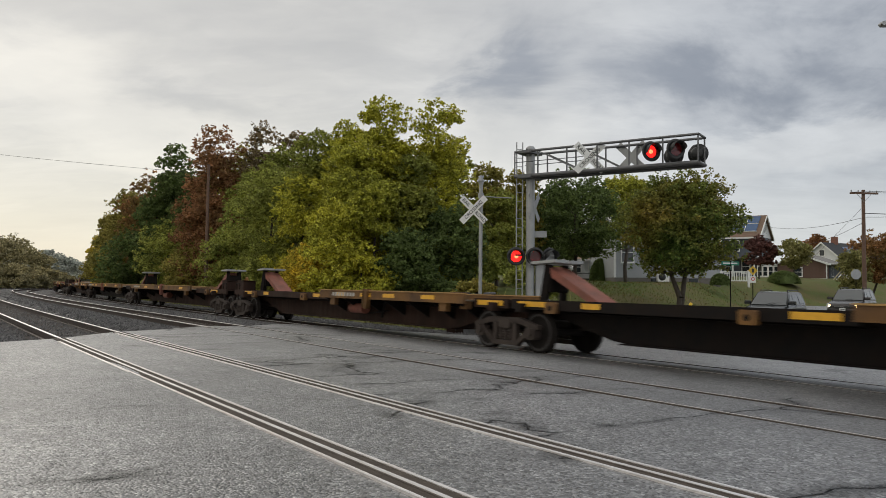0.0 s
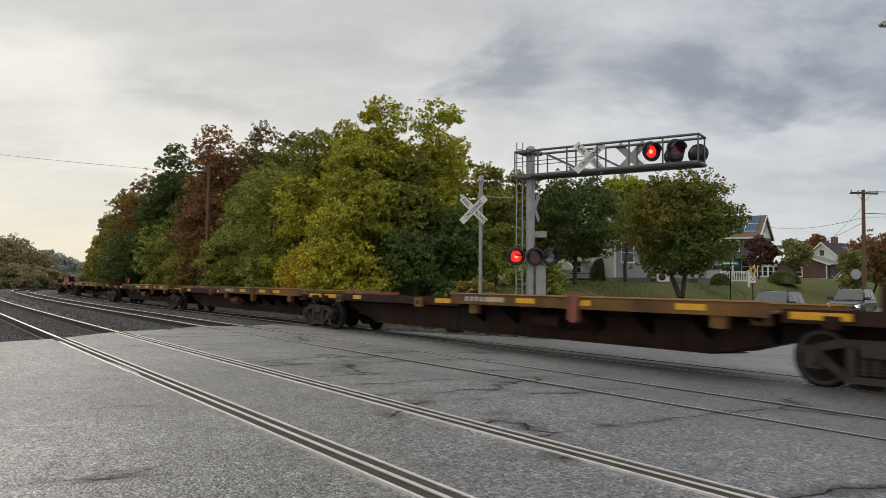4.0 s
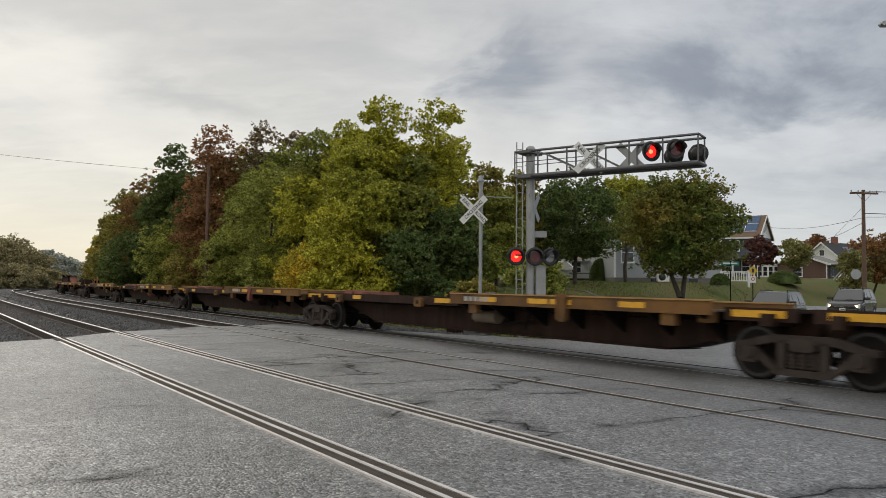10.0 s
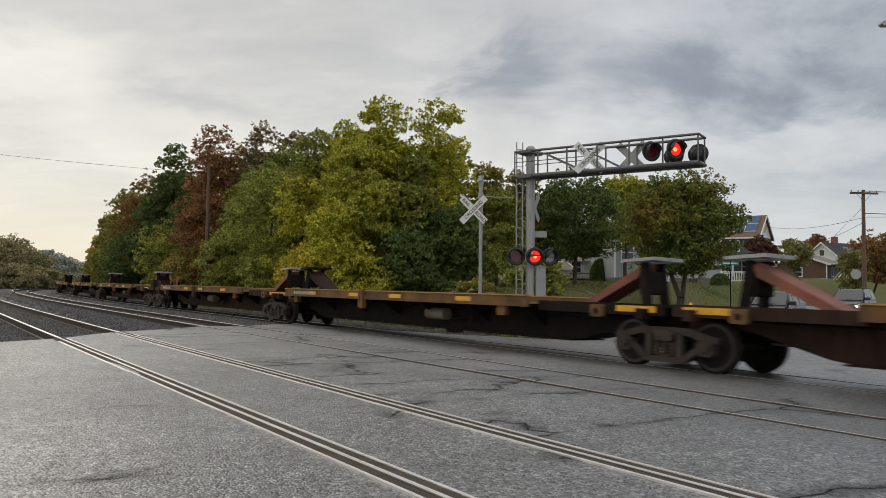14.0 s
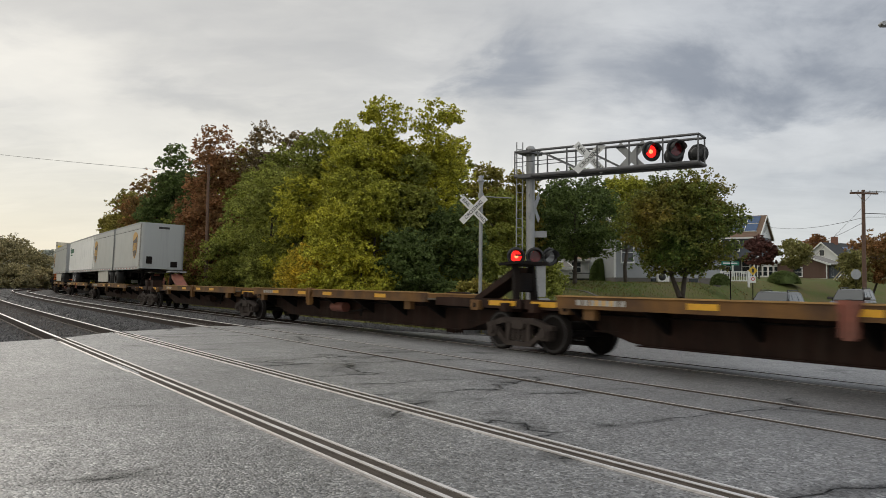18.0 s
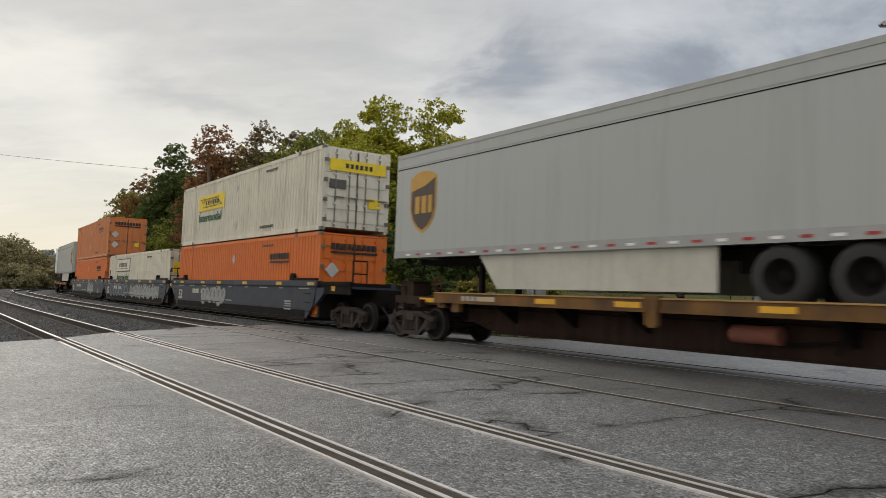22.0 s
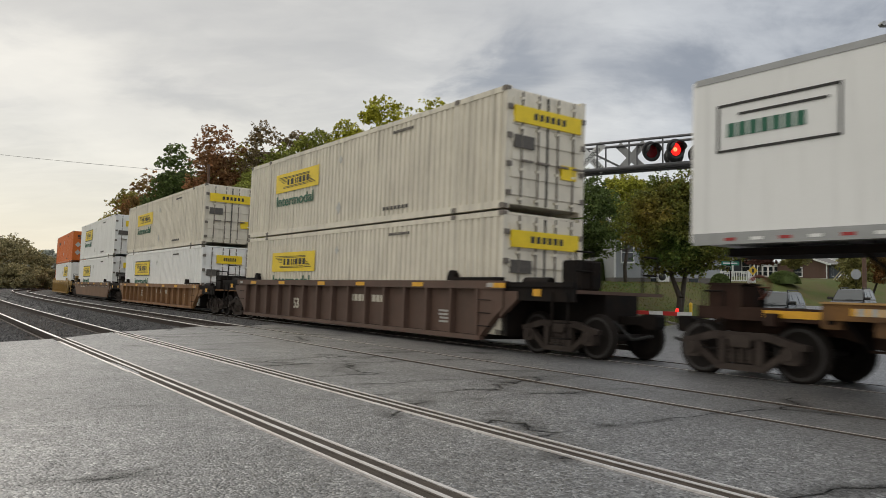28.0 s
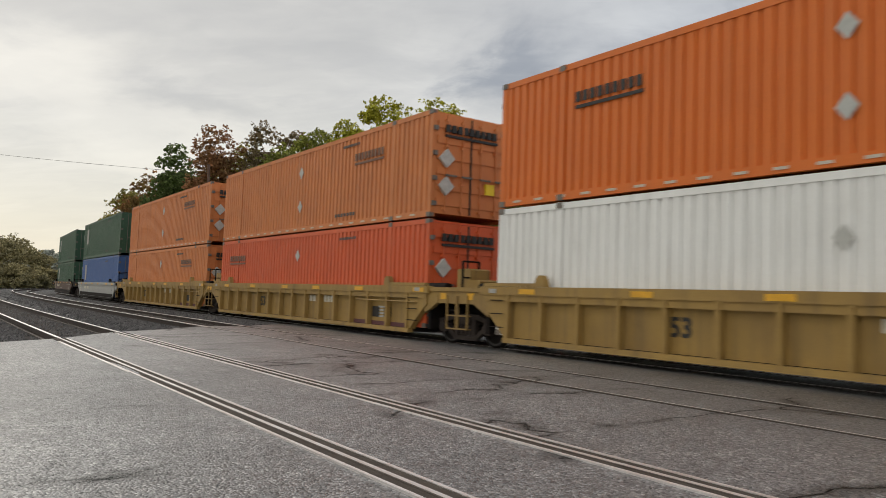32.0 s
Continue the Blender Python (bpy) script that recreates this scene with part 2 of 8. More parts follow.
def cells(name, colour, scale, low=0.25, high=1.7, deep=0.02):
    """packed angular stones, each its own shade"""
    m = mat(name, colour, 0.85, vary=0.3, scale=1.2, tint=tuple(v * 0.6 for v in colour))
    n, l = m.node_tree.nodes, m.node_tree.links
    bsdf = n["Principled BSDF"]
    tc = n.new("ShaderNodeTexCoord")
    v = n.new("ShaderNodeTexVoronoi"); v.inputs["Scale"].default_value = scale
    l.new(tc.outputs["Object"], v.inputs["Vector"])
    sp = n.new("ShaderNodeSeparateColor"); l.new(v.outputs["Color"], sp.inputs[0])
    r = n.new("ShaderNodeMapRange"); r.inputs["To Min"].default_value, r.inputs["To Max"].default_value = low, high
    l.new(sp.outputs[0], r.inputs["Value"])
    sc = n.new("ShaderNodeVectorMath"); sc.operation = "SCALE"
    l.new(bsdf.inputs["Base Color"].links[0].from_socket, sc.inputs[0]); l.new(r.outputs[0], sc.inputs["Scale"])
    l.new(sc.outputs[0], bsdf.inputs["Base Color"])
    b = n.new("ShaderNodeBump"); b.invert = True
    b.inputs["Strength"].default_value, b.inputs["Distance"].default_value = 1.0, deep
    l.new(v.outputs["Distance"], b.inputs["Height"]); l.new(b.outputs[0], bsdf.inputs["Normal"])
    return m


HEADING = 0.6165
ASPHALT = asphalt()
BALLAST = cells("ballast", (0.07, 0.067, 0.066), 13, 0.15, 2.4)
STONE = mat("ballast_stone", (0.10, 0.096, 0.094), 0.8, vary=0.35, scale=6, bump=0.4, island=0.75)
GRASS = mat("grass", (0.088, 0.118, 0.026), 0.95, vary=0.5, scale=0.3, bump=1.0, fine=26, tint=(0.15, 0.108, 0.055), spec=0.2)
RAILTOP = mat("rail_head_steel", (0.86, 0.84, 0.83), 0.42, 1.0, vary=0.22, scale=2.5, tint=(0.55, 0.47, 0.43), fine=70)
STRIPSTEEL = mat("worn_steel_strip", (0.88, 0.86, 0.85), 0.45, 1.0, vary=0.25, scale=1.8, tint=(0.58, 0.48, 0.44), stain=0.2, fine=60, bump=0.15)
RAILDULL = mat("dirty_rail_head", (0.11, 0.09, 0.075), 0.6, 0.4, vary=0.4, scale=5, bump=0.2)
RAILRUST = mat("rail_web_rust", (0.045, 0.029, 0.023), 0.85, vary=0.4, scale=6, bump=0.4)
TIMBER = mat("tie_timber", (0.075, 0.06, 0.05), 0.9, vary=0.4, scale=5, bump=0.6)
FLANGEWAY = mat("flangeway_filler", (0.085, 0.07, 0.057), 0.9, vary=0.5, scale=5, bump=0.7, fine=60, spec=0.2)
RUSTY = mat("rusty_brown_steel", (0.042, 0.022, 0.016), 0.8, 0.0, vary=0.5, scale=1.6, bump=0.3, tint=(0.018, 0.012, 0.010), streak=0.4, spec=0.12)
DARKSTEEL = mat("dark_grimy_steel", (0.009, 0.008, 0.008), 0.8, 0.0, vary=0.5, scale=2.5, bump=0.3, tint=(0.018, 0.012, 0.009), spec=0.12)
DECKEDGE = mat("deck_edge_ochre", (0.20, 0.10, 0.03), 0.75, 0.0, vary=0.5, scale=1.3, bump=0.3, tint=(0.06, 0.036, 0.025), stain=0.75, spec=0.25)
DECKLIP = mat("deck_lip_worn_ochre", (0.42, 0.25, 0.09), 0.7, 0.0, vary=0.4, scale=1.6, bump=0.2, tint=(0.24, 0.14, 0.06), stain=0.3, spec=0.3)
DECKTOP = mat("deck_plate_worn", (0.20, 0.165, 0.115), 0.65, 0.2, vary=0.45, scale=1.5, bump=0.3, tint=(0.10, 0.07, 0.05))
YELLOWMARK = mat("yellow_reflector", (0.74, 0.38, 0.015), 0.5, vary=0.3, scale=8)
HITCHRED = mat("faded_red_paint", (0.27, 0.085, 0.055), 0.7, 0.1, vary=0.4, scale=2.5, bump=0.2, tint=(0.10, 0.05, 0.035))
GALV = mat("galvanised_steel", (0.34, 0.345, 0.345), 0.5, 0.55, vary=0.2, scale=3, bump=0.1)
# own dark grey on cabinets; on the signal arm it paints back-lit shade
GALVDARK = mat("dark_and_backlit_galvanised", (0.15, 0.15, 0.155), 0.55, 0.5, vary=0.25, scale=3, bump=0.1)
WHITEPAINT = mat("white_sign_paint", (0.72, 0.72, 0.70), 0.5, vary=0.12, scale=5)
BLACKPAINT = mat("black_paint", (0.018, 0.018, 0.018), 0.5, vary=0.2, scale=5)
BARK = mat("bark", (0.075, 0.06, 0.048), 0.95, vary=0.4, scale=4, bump=1.0, fine=18)
RUBBER = mat("tyre_rubber", (0.02, 0.02, 0.02), 0.8, vary=0.3, scale=8)


def leafy(name, colour, tint, vary=0.5, scale=0.5, island=0.6, rough=0.75):
    """leaf blades let light through"""
    m = mat(name, colour, rough, vary=vary, scale=scale, tint=tint, island=island, spec=0.3)
    n, l = m.node_tree.nodes, m.node_tree.links
    bsdf, out = n["Principled BSDF"], n["Material Output"]
    tr = n.new("ShaderNodeBsdfTranslucent")
    l.new(bsdf.inputs["Base Color"].links[0].from_socket, tr.inputs["Color"])
    mx = n.new("ShaderNodeMixShader"); mx.inputs[0].default_value = 0.4
    l.new(bsdf.outputs[0], mx.inputs[1]); l.new(tr.outputs[0], mx.inputs[2]); l.new(mx.outputs[0], out.inputs["Surface"])
    return m

# ---- mesh helpers ----
class Geo:
    """verts and faces of one mesh, with several material slots"""

    def __init__(self):
        self.v, self.f, self.m, self.smooth = [], [], [], []

    def add(self, verts, faces, slot=0, smooth=False):
        o = len(self.v)
        self.v += [tuple(p) for p in verts]
        self.f += [tuple(i + o for i in f) for f in faces]
        self.m += [slot] * len(faces)
        self.smooth += [smooth] * len(faces)
        return self

    def box(self, x0, x1, y0, y1, z0, z1, slot=0, bevel=0.0):
        if bevel:
            b = min(bevel, (x1 - x0) / 2.1, (y1 - y0) / 2.1, (z1 - z0) / 2.1)
            return self.prism([(x0 + b, z0), (x1 - b, z0), (x1, z0 + b), (x1, z1 - b), (x1 - b, z1), (x0 + b, z1), (x0, z1 - b), (x0, z0 + b)], y0, y1, slot)
        p = [(x, y, z) for z in (z0, z1) for y in (y0, y1) for x in (x0, x1)]
        return self.add(p, [(0, 2, 3, 1), (4, 5, 7, 6), (0, 1, 5, 4), (2, 6, 7, 3), (0, 4, 6, 2), (1, 3, 7, 5)], slot)

    def prism(self, outline, y0, y1, slot=0):
        """an outline in x, z, pushed along y; the outline runs anticlockwise seen from -y"""
        n = len(outline)
        p = [(x, y0, z) for x, z in outline] + [(x, y1, z) for x, z in outline]
        f = [tuple(range(n)), tuple(range(2 * n - 1, n - 1, -1))]
        f += [(i, i + n, (i + 1) % n + n, (i + 1) % n) for i in range(n)]
        return self.add(p, f, slot)

    def cyl(self, a, b, r, n=12, slot=0, r2=None, caps=True):
        a, b = Vector(a), Vector(b)
        q = (b - a).to_track_quat("Z", "Y")
        r2 = r if r2 is None else r2
        p, o = [], []
        for c, rad in ((a, r), (b, r2)):
            p += [c + q @ Vector((rad * math.cos(2 * math.pi * i / n), rad * math.sin(2 * math.pi * i / n), 0)) for i in range(n)]
        self.add(p, [(i, (i + 1) % n, (i + 1) % n + n, i + n) for i in range(n)], slot, True)
        if caps:
            self.add(p[:n], [tuple(range(n - 1, -1, -1))], slot)
            self.add(p[n:], [tuple(range(n))], slot)
        return self

    def beam(self, a, b, w, h, slot=0):
        """a bar of section w by h from a to b"""
        a, b = Vector(a), Vector(b)
        q = (b - a).to_track_quat("X", "Z")
        d = (b - a).length
        p = [a + q @ Vector((x, y, z)) for z in (-h / 2, h / 2) for y in (-w / 2, w / 2) for x in (0, d)]
        return self.add(p, [(0, 2, 3, 1), (4, 5, 7, 6), (0, 1, 5, 4), (2, 6, 7, 3), (0, 4, 6, 2), (1, 3, 7, 5)], slot)

    def lathe(self, profile, axis="y", n=20, slot=0, at=(0, 0, 0)):
        """a profile of (radius, along) turned round an axis"""
        p = []
        for r, h in profile:
            for i in range(n):
                c, s = r * math.cos(2 * math.pi * i / n), r * math.sin(2 * math.pi * i / n)
                q = (c, h, s) if axis == "y" else (c, s, h) if axis == "z" else (h, c, s)
                p.append((q[0] + at[0], q[1] + at[1], q[2] + at[2]))
        f = []
        for k in range(len(profile) - 1):
            for i in range(n):
                j = (i + 1) % n
                f.append((k * n + i, (k + 1) * n + i, (k + 1) * n + j, k * n + j))
        return self.add(p, f, slot, True)

    def mesh(self, name, mats):
        me = bpy.data.meshes.new(name)
        me.from_pydata(self.v, [], self.f)
        for m in (mats if isinstance(mats, (list, tuple)) else [mats]):
            me.materials.append(m)
        me.polygons.foreach_set("material_index", self.m)
        me.polygons.foreach_set("use_smooth", self.smooth)
        me.update()
        return me


def part(name, g, material, parent=None, label="", at=None):
    me = g.mesh(name, material) if isinstance(g, Geo) else g
    ob = new(name, me)
    if parent is not None:
        ob.parent = parent
    if at is not None:
        ob.matrix_basis = at
    if label:
        tagged(ob, label)
    return ob


def thing(name, label, category, group="", kind="", at=None, data=None):
    ob = new(name, data)
    if data is None:
        ob.empty_display_size = 0.3
    if at is not None:
        ob.matrix_basis = at
    return tagged(ob, label, category, group, kind)


# ---- the line of the railway: arc length runs back from the crossing ----
HEAD, SIDE = HEADING, 12.25
BEND_AT = (-200, 0, 30, 60, 91, 101, 122, 140, 1200)
BEND = (0, -0.0004, 0.0003, 0.0014, 0.0010, 0.0125, 0.0145, 0, 0)
STEP = 0.5
arc = np.arange(-150, 1000.01, STEP)
zero = int(150 / STEP)
bend = np.interp(arc, BEND_AT, BEND)
turn = np.concatenate([[0], np.cumsum((bend[1:] + bend[:-1]) / 2 * STEP)])
turn = HEAD - (turn - turn[zero])
run_x = np.concatenate([[0], np.cumsum(-(np.sin(turn[1:]) + np.sin(turn[:-1])) / 2 * STEP)])
run_y = np.concatenate([[0], np.cumsum((np.cos(turn[1:]) + np.cos(turn[:-1])) / 2 * STEP)])
run_x += math.cos(HEAD) * SIDE - run_x[zero]
run_y += math.sin(HEAD) * SIDE - run_y[zero]
FALL = 0.0019
BANK = 0.035


def on_line(s, across=0.0):
    """x, y at arc length s, across: metres to the far side of the train's track"""
    a = np.interp(s, arc, turn)
    return np.interp(s, arc, run_x) + np.cos(a) * across, np.interp(s, arc, run_y) + np.sin(a) * across


def line_z(s):
    return -FALL * np.clip(s, 0, 130)


# levels of the rails: near track, middle track, the train's track
GAUGE = 1.505
NEAR, MID = -8.88, -4.63
LEVEL_AT = (-60, -14, -10.4, -9.63, -8.13, -5.38, -3.88, -0.75, 0.75, 2.5, 5, 9, 15, 26, 60)
LEVEL = (0.10, 0.06, 0.01, 0.0, 0.0, -0.042, -0.117, -0.277, -0.358, -0.42, -0.48, -0.55, -0.65, -0.6, -0.2)


def level(s, u):
    return np.interp(u, LEVEL_AT, LEVEL) + line_z(s)


def locate(x, y):
    """arc length and side of points of the plan"""
    x, y = np.atleast_1d(x).astype(float), np.atleast_1d(y).astype(float)
    k = np.arange(0, len(arc), 4)
    s, u = np.zeros_like(x), np.zeros_like(x)
    for i in range(0, len(x), 4000):
        d2 = (x[i:i + 4000, None] - run_x[k]) ** 2 + (y[i:i + 4000, None] - run_y[k]) ** 2
        j = k[np.argmin(d2, 1)]
        dx, dy = x[i:i + 4000] - run_x[j], y[i:i + 4000] - run_y[j]
        s[i:i + 4000] = arc[j] + dx * -np.sin(turn[j]) + dy * np.cos(turn[j])
        u[i:i + 4000] = dx * np.cos(turn[j]) + dy * np.sin(turn[j])
    return s, u


def road_edge(u):
    """arc length at which the crossing's asphalt ends, by side"""
    return np.interp(u, (-30, -14, -10.8, -8.4, -6.65, -3.8, -1, 1.5, 4, 22, 45), (8.0, 15.0, 17.4, 19.5, 20.7, 22.8, 25.2, 21.0, 16.8, 24.5, 32.0))


def lettering(words, height, material, name="lettering", width=0.0, bold=0.0):
    """flat raised letters in the built-in font, in the x, z plane facing -y, centred"""
    cu = bpy.data.curves.new("letters", "FONT")
    cu.body, cu.size, cu.extrude, cu.align_x, cu.align_y = words, height * 1.35, 0.006, "CENTER", "CENTER"
    cu.offset = bold
    tmp = bpy.data.objects.new("letters", cu)
    scene.collection.objects.link(tmp)
    bpy.context.view_layer.update()
    me = bpy.data.meshes.new_from_object(tmp.evaluated_get(bpy.context.evaluated_depsgraph_get()))
    bpy.data.objects.remove(tmp)
    bpy.data.curves.remove(cu)
    me.transform(pose(0, 0, 0, 90, 0, 0))
    if width:
        xs = [v.co.x for v in me.vertices]
        me.transform(Matrix.Diagonal((width / (max(xs) - min(xs)), 1, 1, 1)))
    me.name = name
    me.materials.clear()
    me.materials.append(material)
    return me


def spread(*runs):
    out = []
    for a, b, n in runs:
        out += list(np.linspace(a, b, n, endpoint=False))
    return np.array(sorted(set(out + [runs[-1][1]])))


def sheet_mesh(name, X, Y, Z, material):
    """a grid of points as one mesh"""
    h, w = X.shape
    me = bpy.data.meshes.new(name)
    co = np.stack([X, Y, Z], -1).reshape(-1, 3)
    i = np.arange(h * w).reshape(h, w)
    q = np.stack([i[:-1, :-1], i[:-1, 1:], i[1:, 1:], i[1:, :-1]], -1).reshape(-1, 4)
    me.from_pydata(co.tolist(), [], q.tolist())
    me.polygons.foreach_set("use_smooth", [True] * len(q))
    me.materials.append(material)
    me.update()
    return me


def smooth(a, b, v):
    t = np.clip((v - a) / (b - a), 0, 1)
    return t * t * (3 - 2 * t)


def lawn_z(x, y):
    """the bank of the gardens beyond the road"""
    return np.interp(y, (26, 31, 35, 41, 52, 66, 110, 400), (-0.5, -0.45, -0.05, 0.82, 1.25, 1.5, 2.4, 6.0))


def ground_z(x, y):
    s, u = locate(x, y)
    z = level(s, np.clip(u, -60, 60))
    past = s - road_edge(u)
    garden = smooth(5, 10, u) * smooth(0.5, 7, past) * smooth(-9, 3, x)
    z = z * (1 - garden) + garden * np.maximum(lawn_z(x, y), z)
    wood = smooth(4, 12, u) * (1 - smooth(-9, 3, x))
    z = z + wood * 0.25
    rise = smooth(60, 160, np.hypot(x, y)) * (np.hypot(x, y) - 60) * 0.008
    z = z + np.where(u > 12, rise, 0)
    bed = (past > -3) & (u > -12) & (u < 3.5)
    z = z - np.where(bed, 0.55, 0.16 * (past < 0.6))
    return z


gx = spread((-2600, -300, 9), (-300, -90, 14), (-90, -40, 40), (-40, 50, 120), (50, 90, 20), (90, 300, 10), (300, 2600, 9))
gy = spread((-2600, -200, 8), (-200, -20, 12), (-20, 90, 150), (90, 170, 40), (170, 500, 15), (500, 3500, 9))
GX, GY = np.meshgrid(gx, gy)
GZ = ground_z(GX.ravel(), GY.ravel()).reshape(GX.shape)
ground = tagged(new("ground", sheet_mesh("ground", GX, GY, GZ, GRASS)), "grassy ground with autumn leaves beside the railway", "ground", kind="structure")

# the asphalt of the crossing and of the street beyond
us = spread((-34, -14, 24), (-14, 3, 60), (3, 46, 70))
k = np.concatenate([np.linspace(-1, 0.6, 50), np.linspace(0.63, 1, 24)])
U, K = np.meshgrid(us, k)
E0 = road_edge(U) + 0.25 * np.sin(U * 2.1) * 0.4
S = np.where(K < 0, K * 70, K * E0)
RX, RY = on_line(S, U)
RZ = level(S, U) - 0.006 + 0.006 * np.sin(U * 0.9 + S * 0.35)
road = tagged(new("road", sheet_mesh("road", RX, RY, RZ, ASPHALT)), "worn damp grey asphalt of a level crossing with patches and cracks", "road", kind="structure")


def strip(name, side, off0, off1, s0, s1, z0, z1, mats, step=0.5):
    """a bar along the line, between two offsets and two levels over the local rail level"""
    n = max(2, int((s1 - s0) / step))
    s = np.linspace(s0, s1, n)
    g = Geo()
    base = np.interp(side, LEVEL_AT, LEVEL) + line_z(s)
    rows = []
    for off, z in ((off0, z0), (off1, z0), (off1, z1), (off0, z1)):
        x, y = on_line(s, side + off)
        rows.append(np.stack([x, y, base + z], -1))
    for i in range(n):
        for r in rows:
            g.v.append(tuple(r[i]))
    for i in range(n - 1):
        a, b = i * 4, i * 4 + 4
        for j in range(4):
            g.f.append((a + j, a + (j + 1) % 4, b + (j + 1) % 4, b + j)); g.m.append(0); g.smooth.append(False)
    g.f += [(3, 2, 1, 0), (len(g.v) - 4, len(g.v) - 3, len(g.v) - 2, len(g.v) - 1)]; g.m += [0, 0]; g.smooth += [False, False]
    return g.mesh(name, mats)


def railway_track(label, middle, heavy):
    """two rails with head, web and foot; in the asphalt only the head and its flangeway show"""
    t = thing("railway_track", label, "railway track", "railway tracks", "structure")
    for sign in (-1, 1):
        side = middle + sign * GAUGE / 2
        edge = float(road_edge(side))
        far = 135.0
        rail = part("rail", strip("rail", side, -0.032, 0.032, edge - 0.3, far, 0.0, 0.012, RAILTOP), None, t)
        part("head_side", strip("head_side", side, -0.036, 0.036, edge - 0.3, far, -0.035, 0.002, RAILRUST), None, rail)
        part("rail_in_road", strip("rail_in_road", side, -0.034, 0.034, -70, edge - 0.3, -0.035, 0.006, RAILDULL), None, rail)
        band = 0.019 if heavy else 0.007
        part("running_band", strip("running_band", side, -band, band, -70, edge - 0.3, 0.0, 0.009, RAILTOP), None, rail)
        part("web", strip("web", side, -0.012, 0.012, edge - 0.5, far, -0.15, -0.03, RAILRUST), None, rail)
        part("foot", strip("foot", side, -0.075, 0.075, edge - 0.5, far, -0.175, -0.15, RAILRUST), None, rail)
        gap = 0.135 if heavy else 0.042
        part("flangeway", strip("flangeway", side, -gap, gap, -70, edge - 0.2, -0.1, 0.001, FLANGEWAY), None, t)
        if heavy:
            # steel strips hold the asphalt off the rail; the field-side one is laid in two lengths
            for o in (-0.125, 0.125):
                end = edge - (1.2 if o * sign > 0 else 0.4)
                if o < 0 and sign < 0:
                    part("edge_strip", strip("edge_strip", side, o - 0.017, o + 0.011, -70, 11.2, -0.1, 0.008, STRIPSTEEL), None, t)
                    part("edge_strip", strip("edge_strip", side, o - 0.046, o - 0.008, 11.0, end, -0.1, 0.012, STRIPSTEEL), None, t)
                else:
                    part("edge_strip", strip("edge_strip", side, o - 0.017, o + 0.017, -70, end, -0.1, 0.008, STRIPSTEEL), None, t)
    return t


railway_track("near railway track sunk in the asphalt between steel strips", NEAR, True)
railway_track("middle railway track set in asphalt and stone ballast", MID, False)
railway_track("far railway track with polished rails, carrying the train", 0.0, False)

# ties: one piece each, from the crossing's edge on
tie_geo = Geo().box(-0.11, 0.11, -1.3, 1.3, -0.18, 0.0, bevel=0.015).mesh("tie", TIMBER)
plate_geo = Geo().box(-0.1, 0.1, -0.19, 0.19, 0.0, 0.025).box(-0.03, 0.03, 0.08, 0.13, 0.0, 0.06).box(-0.03, 0.03, -0.13, -0.08, 0.0, 0.06).mesh("tie_plate", RAILDULL)
for middle, name in ((NEAR, "near"), (MID, "middle"), (0.0, "far")):
    owner = thing("sleeper_row", "weathered timber sleepers under the rails", "sleepers", "sleeper rows", "structure")
    for i in range(90):
        s = float(road_edge(middle)) + 0.6 + i * 0.52
        x, y = on_line(s, middle)
        a = float(np.interp(s, arc, turn))
        part("sleeper", tie_geo, None, owner, at=pose(float(x), float(y), float(level(s, middle)) - 0.172, 0, 0, math.degrees(a) + 90))

        if i < 26 and middle != 0.0:
            for side in (-GAUGE / 2, GAUGE / 2):
                px_, py_ = on_line(s, middle + side)
                part("tie_plate", plate_geo, None, owner, at=pose(float(px_), float(py_), float(level(s, middle)) - 0.172, 0, 0, math.degrees(a)))

# the ballast bed
us = spread((-13.5, -11, 5), (-11, 2.6, 60), (2.6, 4.6, 8))
n_s = np.concatenate([np.linspace(0, 30, 110), np.linspace(30.5, 125, 120)])
U, N = np.meshgrid(us, n_s)
S = road_edge(U) - 0.15 + N
BX, BY = on_line(S, U)
dig = np.zeros_like(U)
for middle in (NEAR, MID, 0.0):
    dig = np.maximum(dig, smooth(1.6, 1.25, np.abs(U - middle)))
BZ = level(S, U) - 0.03 - 0.175 * dig - 0.5 * smooth(3.2, 4.6, U) - 0.5 * smooth(-12, -13.5, U)
rnd = np.random.default_rng(4)
BZ += rnd.normal(0, 0.018, BZ.shape)
ballast = tagged(new("ballast_bed", sheet_mesh("ballast_bed", BX, BY, BZ, BALLAST)), "grey crushed stone ballast around the railway tracks", "ballast", kind="structure")


